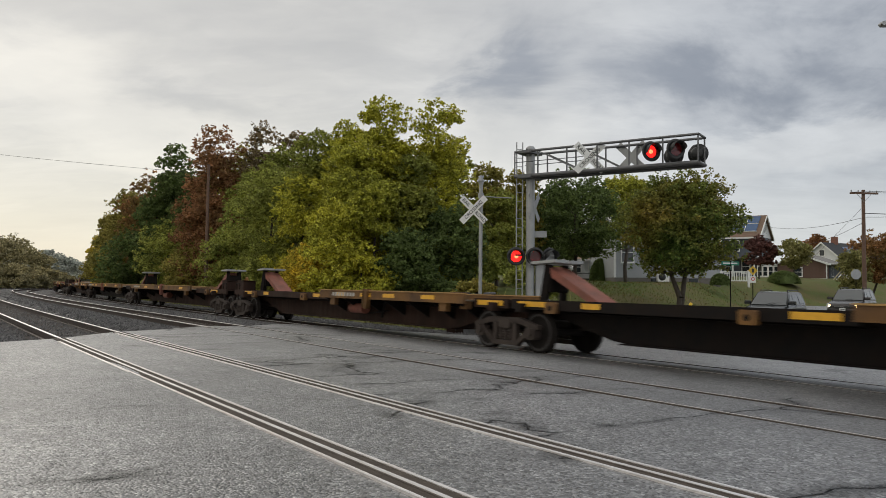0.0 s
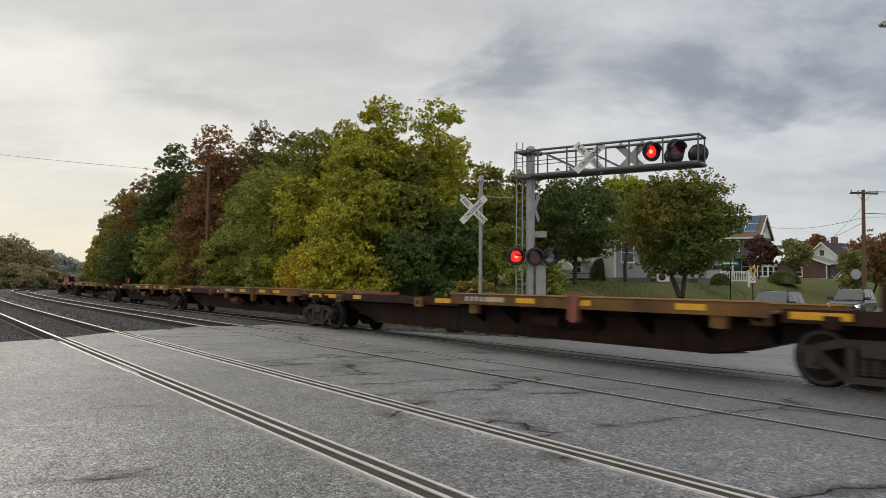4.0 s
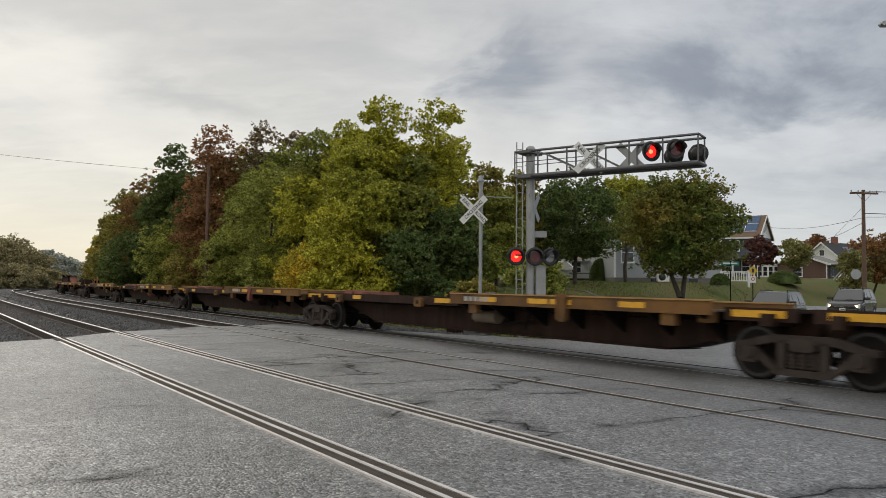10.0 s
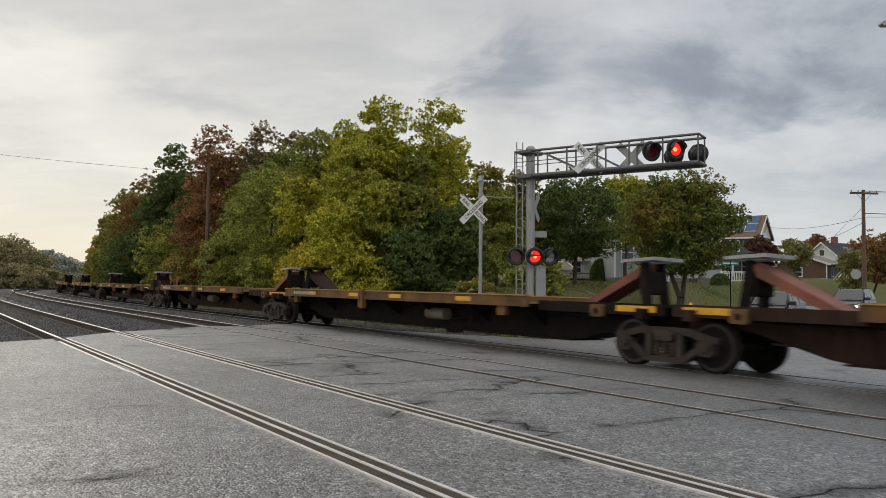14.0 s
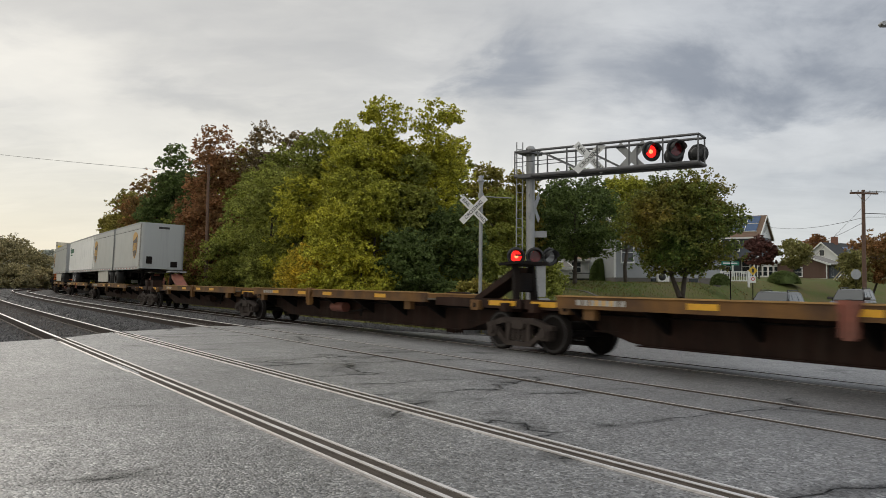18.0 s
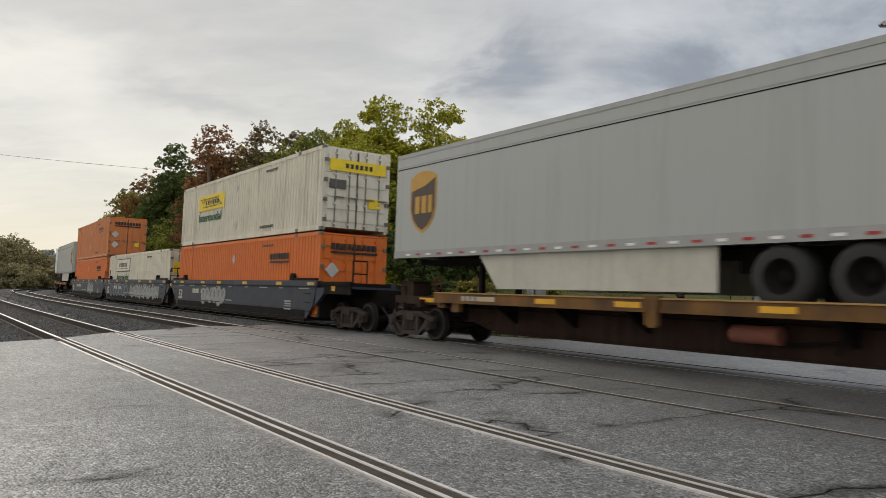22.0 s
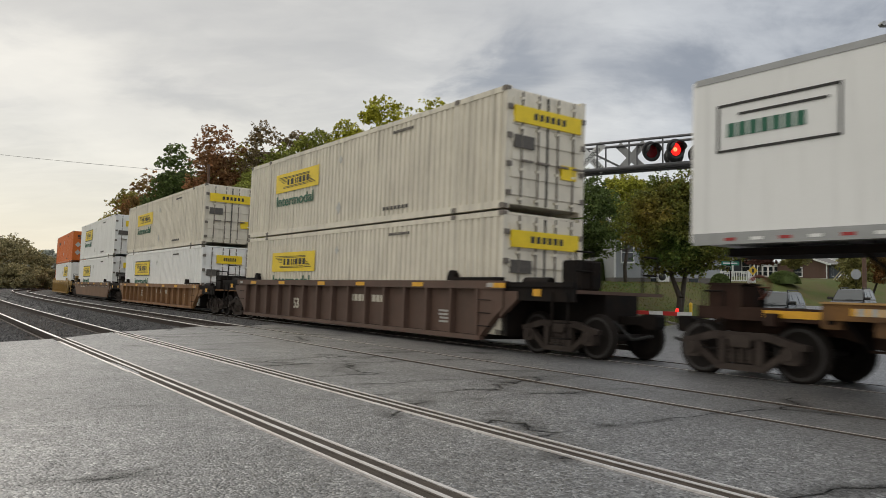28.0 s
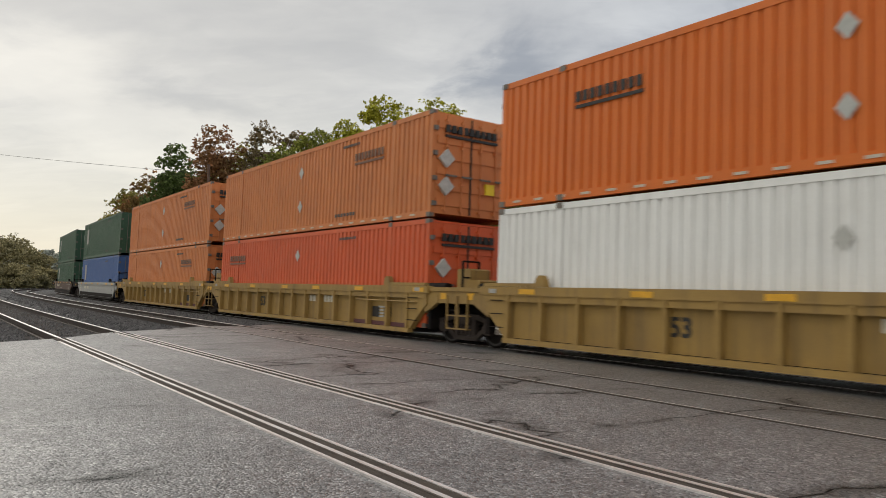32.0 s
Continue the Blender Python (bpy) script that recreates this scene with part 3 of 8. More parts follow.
def stones(count, rng):
    """loose angular stones over the bed"""
    u = rng.uniform(-12, 3.2, count)
    s = road_edge(u) + 0.1 + rng.exponential(14, count)
    x, y = on_line(s, u)
    z = level(s, u) - 0.03
    for middle in (NEAR, MID, 0.0):
        z = z - 0.175 * smooth(1.6, 1.25, np.abs(u - middle))
    r = rng.uniform(0.025, 0.058, count)
    octa = np.array([(1, 0, 0), (0, 1, 0), (-1, 0, 0), (0, -1, 0), (0, 0, 1), (0, 0, -1)], float)
    tri = np.array([(0, 1, 4), (1, 2, 4), (2, 3, 4), (3, 0, 4), (1, 0, 5), (2, 1, 5), (3, 2, 5), (0, 3, 5)])
    v = octa[None] * r[:, None, None] * rng.uniform(0.6, 1.3, (count, 6, 1)) + rng.normal(0, 0.008, (count, 6, 3))
    ang = rng.uniform(0, 6.28, count)
    c, sn = np.cos(ang)[:, None], np.sin(ang)[:, None]
    v = np.stack([v[:, :, 0] * c - v[:, :, 1] * sn, v[:, :, 0] * sn + v[:, :, 1] * c, v[:, :, 2]], -1)
    v += np.stack([x, y, z], -1)[:, None]
    f = tri[None] + (np.arange(count) * 6)[:, None, None]
    me = bpy.data.meshes.new("ballast_stones")
    me.from_pydata(v.reshape(-1, 3).tolist(), [], f.reshape(-1, 3).tolist())
    me.materials.append(STONE)
    return me


tagged(new("ballast_stones", stones(80000, np.random.default_rng(7))), "loose angular grey ballast stones between the rails", "stones", kind="stuff")

# ---- trees ----
LEAF = {
    "a": leafy("leaf_yellow_green", (0.54, 0.50, 0.055), (0.30, 0.32, 0.045)),
    "g": leafy("leaf_tall_yellow_green", (0.46, 0.45, 0.06), (0.28, 0.30, 0.05)),
    "y": leafy("leaf_yellow", (0.66, 0.48, 0.05), (0.36, 0.33, 0.042)),
    "b": leafy("leaf_mid_green", (0.34, 0.35, 0.07), (0.19, 0.225, 0.055)),
    "d": leafy("leaf_dark_green", (0.15, 0.20, 0.058), (0.09, 0.125, 0.042)),
    "c": leafy("leaf_olive", (0.40, 0.33, 0.075), (0.20, 0.20, 0.055), vary=0.6),
    "m": leafy("leaf_brown", (0.27, 0.19, 0.105), (0.17, 0.145, 0.075)),
    "r": leafy("leaf_russet", (0.36, 0.165, 0.075), (0.21, 0.14, 0.06), vary=0.6),
    "o": leafy("leaf_maple_turning", (0.105, 0.17, 0.036), (0.46, 0.21, 0.04), vary=0.24, scale=0.34),
    "p": leafy("leaf_dark_plum", (0.169, 0.072, 0.06), (0.098, 0.05, 0.042)),
    "q": leafy("leaf_rust_and_green", (0.36, 0.165, 0.07), (0.18, 0.18, 0.052), vary=0.6),
    # far leaves: the haze of distance is mixed into these two colours
    "h": leafy("leaf_far_haze", (0.46, 0.47, 0.40), (0.39, 0.42, 0.38)),
    "e": leafy("leaf_far_ochre_haze", (0.40, 0.34, 0.17), (0.31, 0.29, 0.17)),
    "s": leafy("leaf_thin_olive", (0.33, 0.30, 0.11), (0.22, 0.22, 0.08)),
}


def leaves(rng, centres, radii, per, size):
    """leaf blades strewn through clumps: one mesh"""
    n = len(centres) * per
    d = rng.normal(0, 1, (n, 3))
    d /= np.linalg.norm(d, axis=1)[:, None]
    d *= (rng.uniform(0.25, 1, n) ** 0.55)[:, None]
    rr = np.repeat(radii, per)
    p = np.repeat(centres, per, 0) + d * rr[:, None] * np.array([1, 1, 0.8])
    a = rng.normal(0, 1, (n, 3)); a[:, 2] *= 0.6
    a /= np.linalg.norm(a, axis=1)[:, None]
    b = np.cross(a, rng.normal(0, 1, (n, 3)))
    b /= np.linalg.norm(b, axis=1)[:, None] + 1e-9
    w = rng.uniform(0.6, 1.25, n)[:, None] * size
    v = np.stack([p - a * w, p + b * w * 0.55, p + a * w, p - b * w * 0.55], 1)
    f = np.arange(n * 4).reshape(n, 4)
    me = bpy.data.meshes.new("crown")
    me.vertices.add(n * 4); me.vertices.foreach_set("co", v.reshape(-1))
    me.loops.add(n * 4); me.loops.foreach_set("vertex_index", f.reshape(-1))
    me.polygons.add(n); me.polygons.foreach_set("loop_start", np.arange(n) * 4)
    me.update(calc_edges=True)
    return me


def tree(name, label, x, y, top, half, kind, seed, share=1.0, size=0.13, base=None, trunk_share=0.35, fork=False, group="trees of the wood edge", squat=0.25, thick=1.0):
    rng = np.random.default_rng(seed)
    z0 = float(ground_z(np.array([x]), np.array([y]))[0]) - 0.05 if base is None else base
    h = top - z0
    t = thing(name, label, "tree", group, at=pose(x, y, z0))
    g = Geo()
    r0 = max(0.09, h * 0.018)
    stems = [(0, 0)] if not fork else [(-0.16, 0.05), (0.17, -0.04)]
    tips = []
    for sx, sy in stems:
        p0 = Vector((sx * 0.2, sy * 0.2, -0.3))
        for i in range(5):
            p1 = Vector((sx * (0.6 + i * 1.1) + rng.normal(0, 0.1), sy * i + rng.normal(0, 0.1), h * 0.72 * (i + 1) / 5))
            g.cyl(p0, p1, r0 * (1.1 - i * 0.19), 9, 0, r0 * (0.91 - i * 0.19), False)
            if i >= 1:
                for _ in range(3):
                    ang = rng.uniform(0, 6.28)
                    reach = half * rng.uniform(0.25, 0.6) * (1.0 if i < 3 else 0.5)
                    q = p1 + Vector((math.cos(ang) * reach, math.sin(ang) * reach, h * rng.uniform(0.03, 0.11)))
                    g.cyl(p1, q, r0 * (0.5 - i * 0.07), 6, 0, r0 * 0.1, False)
            p0 = p1
    part("trunk", g, BARK, t)
    # boughs: lobes of foliage with dark gaps between them; each lobe is made of small sprays
    zc, hz = h * (trunk_share + (1 - trunk_share) / 2), h * (1 - trunk_share) / 2
    n = max(14, int(54 * share * max(1.0, hz / half) ** 0.7))
    d = rng.normal(0, 1, (n, 3)); d /= np.linalg.norm(d, axis=1)[:, None]
    d[:, 1] = np.where(rng.uniform(0, 1, n) < 0.4, -np.abs(d[:, 1]), d[:, 1])
    wide = np.where(d[:, 2] < 0, 1 - 0.12 * d[:, 2] ** 2, 1 - squat * d[:, 2] ** 2)
    rl = rng.uniform(0.24, 0.40, n) * min(half, hz)
    reach = rng.uniform(0.2, 1.0, n) ** 0.4
    inner = np.array([half, half, hz])[None] - rl[:, None] * np.array([0.55, 0.55, 0.55])[None]
    rl[:9] = np.repeat(rl[:3], 3) * 1.25
    lobes = d * wide[:, None] * inner * reach[:, None]
    lobes[:9] = np.repeat(np.array([[0, 0, hz], [half * 0.3, -half * 0.2, hz * 0.9], [-half * 0.35, half * 0.1, hz * 0.86]]), 3, 0) - np.array([0, 0, 1]) * rl[:9, None] * rng.uniform(0.5, 1.3, (9, 1))
    lobes[:, 2] += zc
    k = int(27 * thick)
    e = rng.normal(0, 1, (n * k, 3)); e /= np.linalg.norm(e, axis=1)[:, None]
    e[:, 2] = np.where(rng.uniform(0, 1, n * k) < 0.35, np.abs(e[:, 2]), e[:, 2])
    lr = np.repeat(rl, k)
    sprays = np.repeat(lobes, k, 0) + e * (lr * np.where(rng.uniform(0, 1, n * k) < 0.12, rng.uniform(1.0, 1.22, n * k), rng.uniform(0.3, 1.0, n * k) ** 0.5))[:, None] * np.array([1.15, 1.15, 0.52])
    # the outer sprays of a bough droop
    sprays[:, 2] -= 0.28 * lr * np.hypot(e[:, 0], e[:, 1]) ** 2
    per = max(4, int(11 * (0.11 / size) ** 0.5))
    me = leaves(rng, sprays, rng.uniform(0.5, 1.0, len(sprays)) * (0.16 + 0.035 * half), per, size)
    me.materials.append(LEAF[kind])
    part("crown", me, None, t)
    return t


NAMES = {"g": "tall yellow-green tree behind the maple", "a": "broadleaf tree with yellow-green autumn leaves", "y": "low tree with bright yellow leaves", "b": "leafy mid-green broadleaf tree", "d": "dense dark green broadleaf tree",
         "c": "olive broadleaf tree with scattered orange leaves", "m": "tall tree with thin brown leaves", "r": "tall tree with russet autumn leaves", "o": "round maple turning from green to orange on the lawn",
         "p": "small ornamental tree with dark plum leaves", "q": "broadleaf tree with rust and green leaves", "s": "small thin olive tree in a garden", "h": "far tree along the railway, leaves painted pale grey-green for haze", "e": "ochre autumn tree far along the railway, leaves paled for haze"}
# x, y, top, half width, leaf kind
WOOD = [
    (-3.49, 42, 12.0, 1.6, 'a'),
    (-0.39, 43, 11.98, 1.84, 'a'),
    (-8.04, 47, 11.3, 1.51, 'b'),
    (-6.04, 46, 11.52, 1.4, 'a'),
    (-5.6, 38.5, 5.6, 1.6, 'a'),
    (-3.6, 39.5, 6.9, 1.35, 'g'),
    (-1.9, 38.2, 4.3, 1.3, 'd'),
    (-4.9, 41, 9.2, 1.45, 'g'),
    (-1.6, 41, 8.6, 1.3, 'b'),
    (0.64, 40, 5.81, 1.47, 'd'),
    (2.71, 48, 9.11, 1.39, 'c'),
    (5.11, 50, 8.89, 1.53, 'c'),
    (2.07, 41, 3.59, 1.31, 'b'),
    (-7.01, 41, 3.67, 1.72, 'y'),
    (-4.18, 38, 3.22, 1.6, 'a'),
]
WOOD_WEST = [
    (-11.68, 50, 9.31, 2.52, 'b'),
    (-8.74, 46, 8.16, 1.83, 'a'),
    (-15.24, 62, 14.88, 1.89, 'm'),
    (-12.4, 62, 14.1, 1.8, 'm'),
    (-19.26, 62, 14.56, 2.37, 'r'),
    (-18.87, 60, 8.82, 2.29, 'r'),
    (-25.54, 70, 14.31, 1.92, 'd'),
    (-29.49, 74, 12.21, 2.37, 'q'),
    (-34.32, 80, 11.25, 2.2, 'c'),
    (-39.5, 88, 9.41, 1.75, 'c'),
    (-43.02, 93, 6.8, 1.28, 'y'),
    (-39.0, 86, 5.41, 2.23, 'c'),
    (-30.01, 72, 6.14, 2.75, 'd'),
]
WOOD_FOOT = [
    (-24.38, 66, 6.77, 2.77, 'b'),
    (-19.88, 60, 4.46, 2.29, 'c'),
    (-15.2, 55, 5.69, 2.31, 'b'),
    (-10.41, 48, 4.42, 1.91, 'b'),
    (-1.61, 39, 3.0, 1.55, 'd'),
    (-15.23, 58, 9.92, 1.99, 'b'),
    (-26.93, 70, 10.03, 2.14, 'd'),
    (-3.16, 44, 9.59, 1.68, 'a'),
    (-1.25, 42, 7.94, 1.76, 'a'),
    (-23.15, 68, 12.14, 2.18, 'd'),
    (-17.2, 64, 13.25, 2.05, 'c'),
    (-13.01, 60, 12.76, 1.92, 'b'),
    (3.37, 46, 7.21, 1.58, 'b'),
    (-5.98, 45, 10.1, 1.55, 'a'),
]
GARDEN = [
    (8.9, 50, 9.3, 3.3, 'd'),
    (13.6, 55, 9.6, 2.4, 'g'),
    (12.7, 40, 7.8, 3.12, 'o'),
    (34.2, 80, 6.59, 1.89, 'p'),
    (36.92, 78, 6.25, 2.02, 's'),
    (62.98, 125, 9.85, 2.1, 'r'),
    (38.49, 66, 6.31, 2.27, 'q'),
    (8.59, 56, 8.54, 2.14, 'd'),
    (35.37, 64, 4.43, 1.37, 's'),
    (39.87, 64, 6.42, 1.95, 'q'),
]
# far trees, whose leaf colours carry the haze
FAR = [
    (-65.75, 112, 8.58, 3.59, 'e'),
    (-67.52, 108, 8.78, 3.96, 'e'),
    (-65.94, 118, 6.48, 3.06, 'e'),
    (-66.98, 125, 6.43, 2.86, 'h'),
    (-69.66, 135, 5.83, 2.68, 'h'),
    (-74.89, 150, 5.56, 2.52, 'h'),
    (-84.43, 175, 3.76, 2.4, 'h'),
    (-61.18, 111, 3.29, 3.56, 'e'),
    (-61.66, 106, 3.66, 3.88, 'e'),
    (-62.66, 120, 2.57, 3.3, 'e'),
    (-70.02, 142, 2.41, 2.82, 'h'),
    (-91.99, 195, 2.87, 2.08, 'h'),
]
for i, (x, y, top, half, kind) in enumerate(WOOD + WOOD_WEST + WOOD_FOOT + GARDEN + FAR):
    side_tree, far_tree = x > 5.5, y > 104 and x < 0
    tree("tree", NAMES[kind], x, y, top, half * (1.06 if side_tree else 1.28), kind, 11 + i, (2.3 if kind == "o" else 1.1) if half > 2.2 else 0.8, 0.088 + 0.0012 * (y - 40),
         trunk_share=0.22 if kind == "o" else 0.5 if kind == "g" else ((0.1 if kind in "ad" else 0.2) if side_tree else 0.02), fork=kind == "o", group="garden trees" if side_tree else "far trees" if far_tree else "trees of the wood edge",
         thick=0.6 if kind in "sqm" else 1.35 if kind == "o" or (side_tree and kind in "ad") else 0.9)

# the wood goes on behind its edge, dark and closed
for i, (x, y, top, half, kind) in enumerate(WOOD[:4] + WOOD[10:12] + WOOD_WEST[:10]):
    k = 1.0 + 9.0 / math.hypot(x, y)
    tree("tree", NAMES["cbac"[i % 4]], x * k + 0.8, y * k, top * 0.9, half * 1.2, "cbac"[i % 4], 71 + i, 0.8, 0.17, trunk_share=0.03, thick=0.6, group="trees behind the wood edge")
# shrubs close the foot of the wood
rng = np.random.default_rng(5)
for i in range(26):
    s_at = 25 + i * 2.6
    u_at = 7.2 + rng.uniform(0, 2.5) + (1.5 if i < 6 else 0)
    x, y = on_line(s_at, u_at)
    tree("shrub", "leafy shrub at the foot of the wood", float(x), float(y), float(rng.uniform(1.3, 2.9)), float(rng.uniform(1.2, 1.9)), "bcdaycb"[i % 7], 131 + i, 0.42, 0.10, trunk_share=0.0, group="shrubs along the railway")


def weeds(count, rng):
    """tall grass and weeds between the rails and the wood"""
    s = rng.uniform(16, 75, count); u = 3.6 + rng.gamma(2.0, 1.1, count)
    keep = s > road_edge(u) + 0.6
    s, u = s[keep], u[keep]
    x, y = on_line(s, u)
    z = ground_z(x, y)
    k = len(x)
    hgt, lean, wid = rng.uniform(0.25, 0.85, k), rng.normal(0, 0.18, (k, 2)), rng.uniform(0.015, 0.04, k)
    a = rng.uniform(0, 6.28, k)
    b0 = np.stack([x - np.cos(a) * wid, y - np.sin(a) * wid, z - 0.05], -1)
    b1 = np.stack([x + np.cos(a) * wid, y + np.sin(a) * wid, z - 0.05], -1)
    tip = np.stack([x + lean[:, 0], y + lean[:, 1], z + hgt], -1)
    v = np.stack([b0, b1, tip], 1).reshape(-1, 3)
    me = bpy.data.meshes.new("weeds")
    me.from_pydata(v.tolist(), [], np.arange(k * 3).reshape(k, 3).tolist())
    me.materials.append(leafy("weed_blades", (0.16, 0.165, 0.045), (0.23, 0.19, 0.08)))
    return me


tagged(new("weeds", weeds(22000, np.random.default_rng(9))), "tall yellowing weeds and grass beside the rails", "weeds", kind="stuff")


def litter(count, rng):
    """fallen leaves on the lawn and along its kerb"""
    x, y = rng.uniform(4, 46, count), rng.uniform(30, 68, count)
    keep = (np.sin(x * 0.9 + y * 0.5) + np.sin(y * 0.8 - x * 0.3) + rng.normal(0, 0.9, count)) > 0.5
    s, u = locate(x, y)
    keep &= s > road_edge(u) + 0.5
    x, y = x[keep], y[keep]
    c = np.stack([x, y, ground_z(x, y) + 0.03], -1)
    me = leaves(rng, c, np.full(len(c), 0.03), 1, 0.06)
    me.materials.append(leafy("fallen_leaf", (0.24, 0.15, 0.07), (0.15, 0.10, 0.05)))
    return me


tagged(new("fallen_leaves", litter(16000, np.random.default_rng(12))), "brown fallen leaves scattered over the lawn", "leaves", kind="stuff")


def lawn_blades(count, rng):
    """tufts of mown grass on the garden bank"""
    x, y = rng.uniform(4, 40, count), 27 + rng.gamma(2.0, 7.0, count)
    s, u = locate(x, y)
    keep = (s > road_edge(u) + 0.4) & (u > 5) & (y < 66)
    x, y = x[keep], y[keep]
    z = ground_z(x, y)
    k = len(x)
    a, wid, hgt, lean = rng.uniform(0, 6.28, k), rng.uniform(0.012, 0.03, k), rng.uniform(0.05, 0.14, k), rng.normal(0, 0.05, (k, 2))
    v = np.stack([np.stack([x - np.cos(a) * wid, y - np.sin(a) * wid, z - 0.02], -1), np.stack([x + np.cos(a) * wid, y + np.sin(a) * wid, z - 0.02], -1), np.stack([x + lean[:, 0], y + lean[:, 1], z + hgt], -1)], 1).reshape(-1, 3)
    me = bpy.data.meshes.new("lawn_grass")
    me.from_pydata(v.tolist(), [], np.arange(k * 3).reshape(k, 3).tolist())
    me.materials.append(leafy("grass_blades", (0.13, 0.18, 0.035), (0.17, 0.14, 0.06), scale=0.3, vary=0.4))
    return me


tagged(new("lawn_grass", lawn_blades(60000, np.random.default_rng(13))), "short green grass with yellowed patches on the bank", "grass", kind="stuff")

# ---- the train: local x runs forward, y to the far side, z up from the rails ----
SPEED = 21.7
WHEEL_R = 0.462
movers, wheelsets = [], []


def wheelset_mesh():
    g = Geo()
    for y in (-GAUGE / 2, GAUGE / 2):
        s = 1 if y > 0 else -1
        g.lathe([(0.0, y + s * 0.075), (0.09, y + s * 0.075), (0.11, y + s * 0.045), (0.33, y + s * 0.03), (0.36, y + s * 0.06), (WHEEL_R, y + s * 0.06), (WHEEL_R, y - s * 0.04), (WHEEL_R + 0.028, y - s * 0.05), (WHEEL_R + 0.02, y - s * 0.075), (0.35, y - s * 0.075), (0.33, y - s * 0.02), (0.1, y - s * 0.03), (0.0, y - s * 0.03)], "y", 24)
    g.cyl((0, -0.98, 0), (0, 0.98, 0), 0.075, 10)
    # three bolts on each axle end make the turning visible
    for y in (-0.985, 0.985):
        for k in range(3):
            a = k * 2.094
            g.cyl((0.05 * math.cos(a), y - 0.02, 0.05 * math.sin(a)), (0.05 * math.cos(a), y + 0.02, 0.05 * math.sin(a)), 0.016, 6)
    for y in (-GAUGE / 2, GAUGE / 2):
        s = 1 if y > 0 else -1
        g.lathe([(0.365, y + s * 0.0625), (0.418, y + s * 0.0625)], "y", 24, slot=1)
    return g.mesh("wheelset", [WHEELSTEEL, TREAD])


TREAD = mat("worn_wheel_tread", (0.03, 0.026, 0.024), 0.55, 0.2, vary=0.3, scale=6)
WHEELSTEEL = mat("wheel_steel", (0.014, 0.0115, 0.0105), 0.8, 0.0, vary=0.4, scale=5, tint=(0.022, 0.017, 0.015), spec=0.15)
TRUCKSTEEL = mat("truck_casting_rust", (0.055, 0.042, 0.035), 0.85, 0.0, vary=0.5, scale=4, bump=0.5, tint=(0.03, 0.022, 0.019), spec=0.25)
FADEDWHITE = mat("faded_white_stencil", (0.42, 0.41, 0.38), 0.7, vary=0.4, scale=12)
BRAKEORANGE = mat("orange_brake_wheel", (0.45, 0.13, 0.04), 0.6)
SPRAY = mat("pale_spray_paint", (0.40, 0.40, 0.38), 0.8, vary=0.5, scale=4, tint=(0.20, 0.20, 0.20), fine=25)
SPRAYBLUE = mat("blue_grey_spray_paint", (0.24, 0.27, 0.32), 0.8, vary=0.5, scale=4, tint=(0.10, 0.11, 0.14), fine=25)
WHEELSET = wheelset_mesh()
BASE = 0.89


def sideframe_mesh():
    g = Geo()
    # the frame is an arch with two windows: top chord, bottom chord, columns and pedestals
    y0, y1 = -0.07, 0.07
    g.prism([(-0.95, 0.53), (-0.5, 0.64), (0.5, 0.64), (0.95, 0.53), (1.13, 0.53), (1.13, 0.62), (0.9, 0.66), (0.52, 0.77), (-0.52, 0.77), (-0.9, 0.66), (-1.13, 0.62), (-1.13, 0.53)], y0, y1)
    g.prism([(-0.42, 0.13), (0.42, 0.13), (0.42, 0.24), (-0.42, 0.24)], y0, y1)
    for s in (-1, 1):
        o = [(0.42, 0.13), (0.80, 0.40), (0.80, 0.54), (0.40, 0.24)]
        g.prism([(s * x, z) for x, z in (o if s > 0 else o[::-1])], y0, y1)
        g.box(min(s * 0.28, s * 0.4), max(s * 0.28, s * 0.4), y0, y1, 0.22, 0.68)
        g.box(s * BASE - 0.16, s * BASE + 0.16, y0 - 0.03, y1 + 0.03, 0.30, 0.56, bevel=0.05)
        g.cyl((s * BASE, y0 - 0.08, WHEEL_R), (s * BASE, y0 - 0.02, WHEEL_R), 0.1, 12)
    return g.mesh("side_frame", TRUCKSTEEL)


SIDEFRAME = sideframe_mesh()


def spring_mesh():
    prof = []
    for k in range(5):
        prof += [(0.055, 0.25 + k * 0.06), (0.088, 0.275 + k * 0.06)]
    return Geo().lathe(prof, "z", 10).mesh("spring", TRUCKSTEEL)


SPRING = spring_mesh()
BOLSTER = Geo().box(-0.2, 0.2, -1.08, 1.08, 0.52, 0.72, bevel=0.04).cyl((0, 0, 0.7), (0, 0, 0.84), 0.2, 16).box(-0.9, 0.9, -0.05, 0.05, 0.36, 0.42).mesh("truck", TRUCKSTEEL)


def truck(parent, x):
    t = part("truck", BOLSTER, None, parent, at=pose(x, 0, 0))
    for s in (-1, 1):
        part("side_frame", SIDEFRAME, None, t, at=pose(0, s * 0.99, 0))
        for dx in (-0.17, 0.0, 0.17):
            part("spring", SPRING, None, t, at=pose(dx, s * 0.99, 0))
        w = part("wheelset", WHEELSET, None, t, at=pose(s * BASE, 0, WHEEL_R))
        wheelsets.append((w, s))
    return t


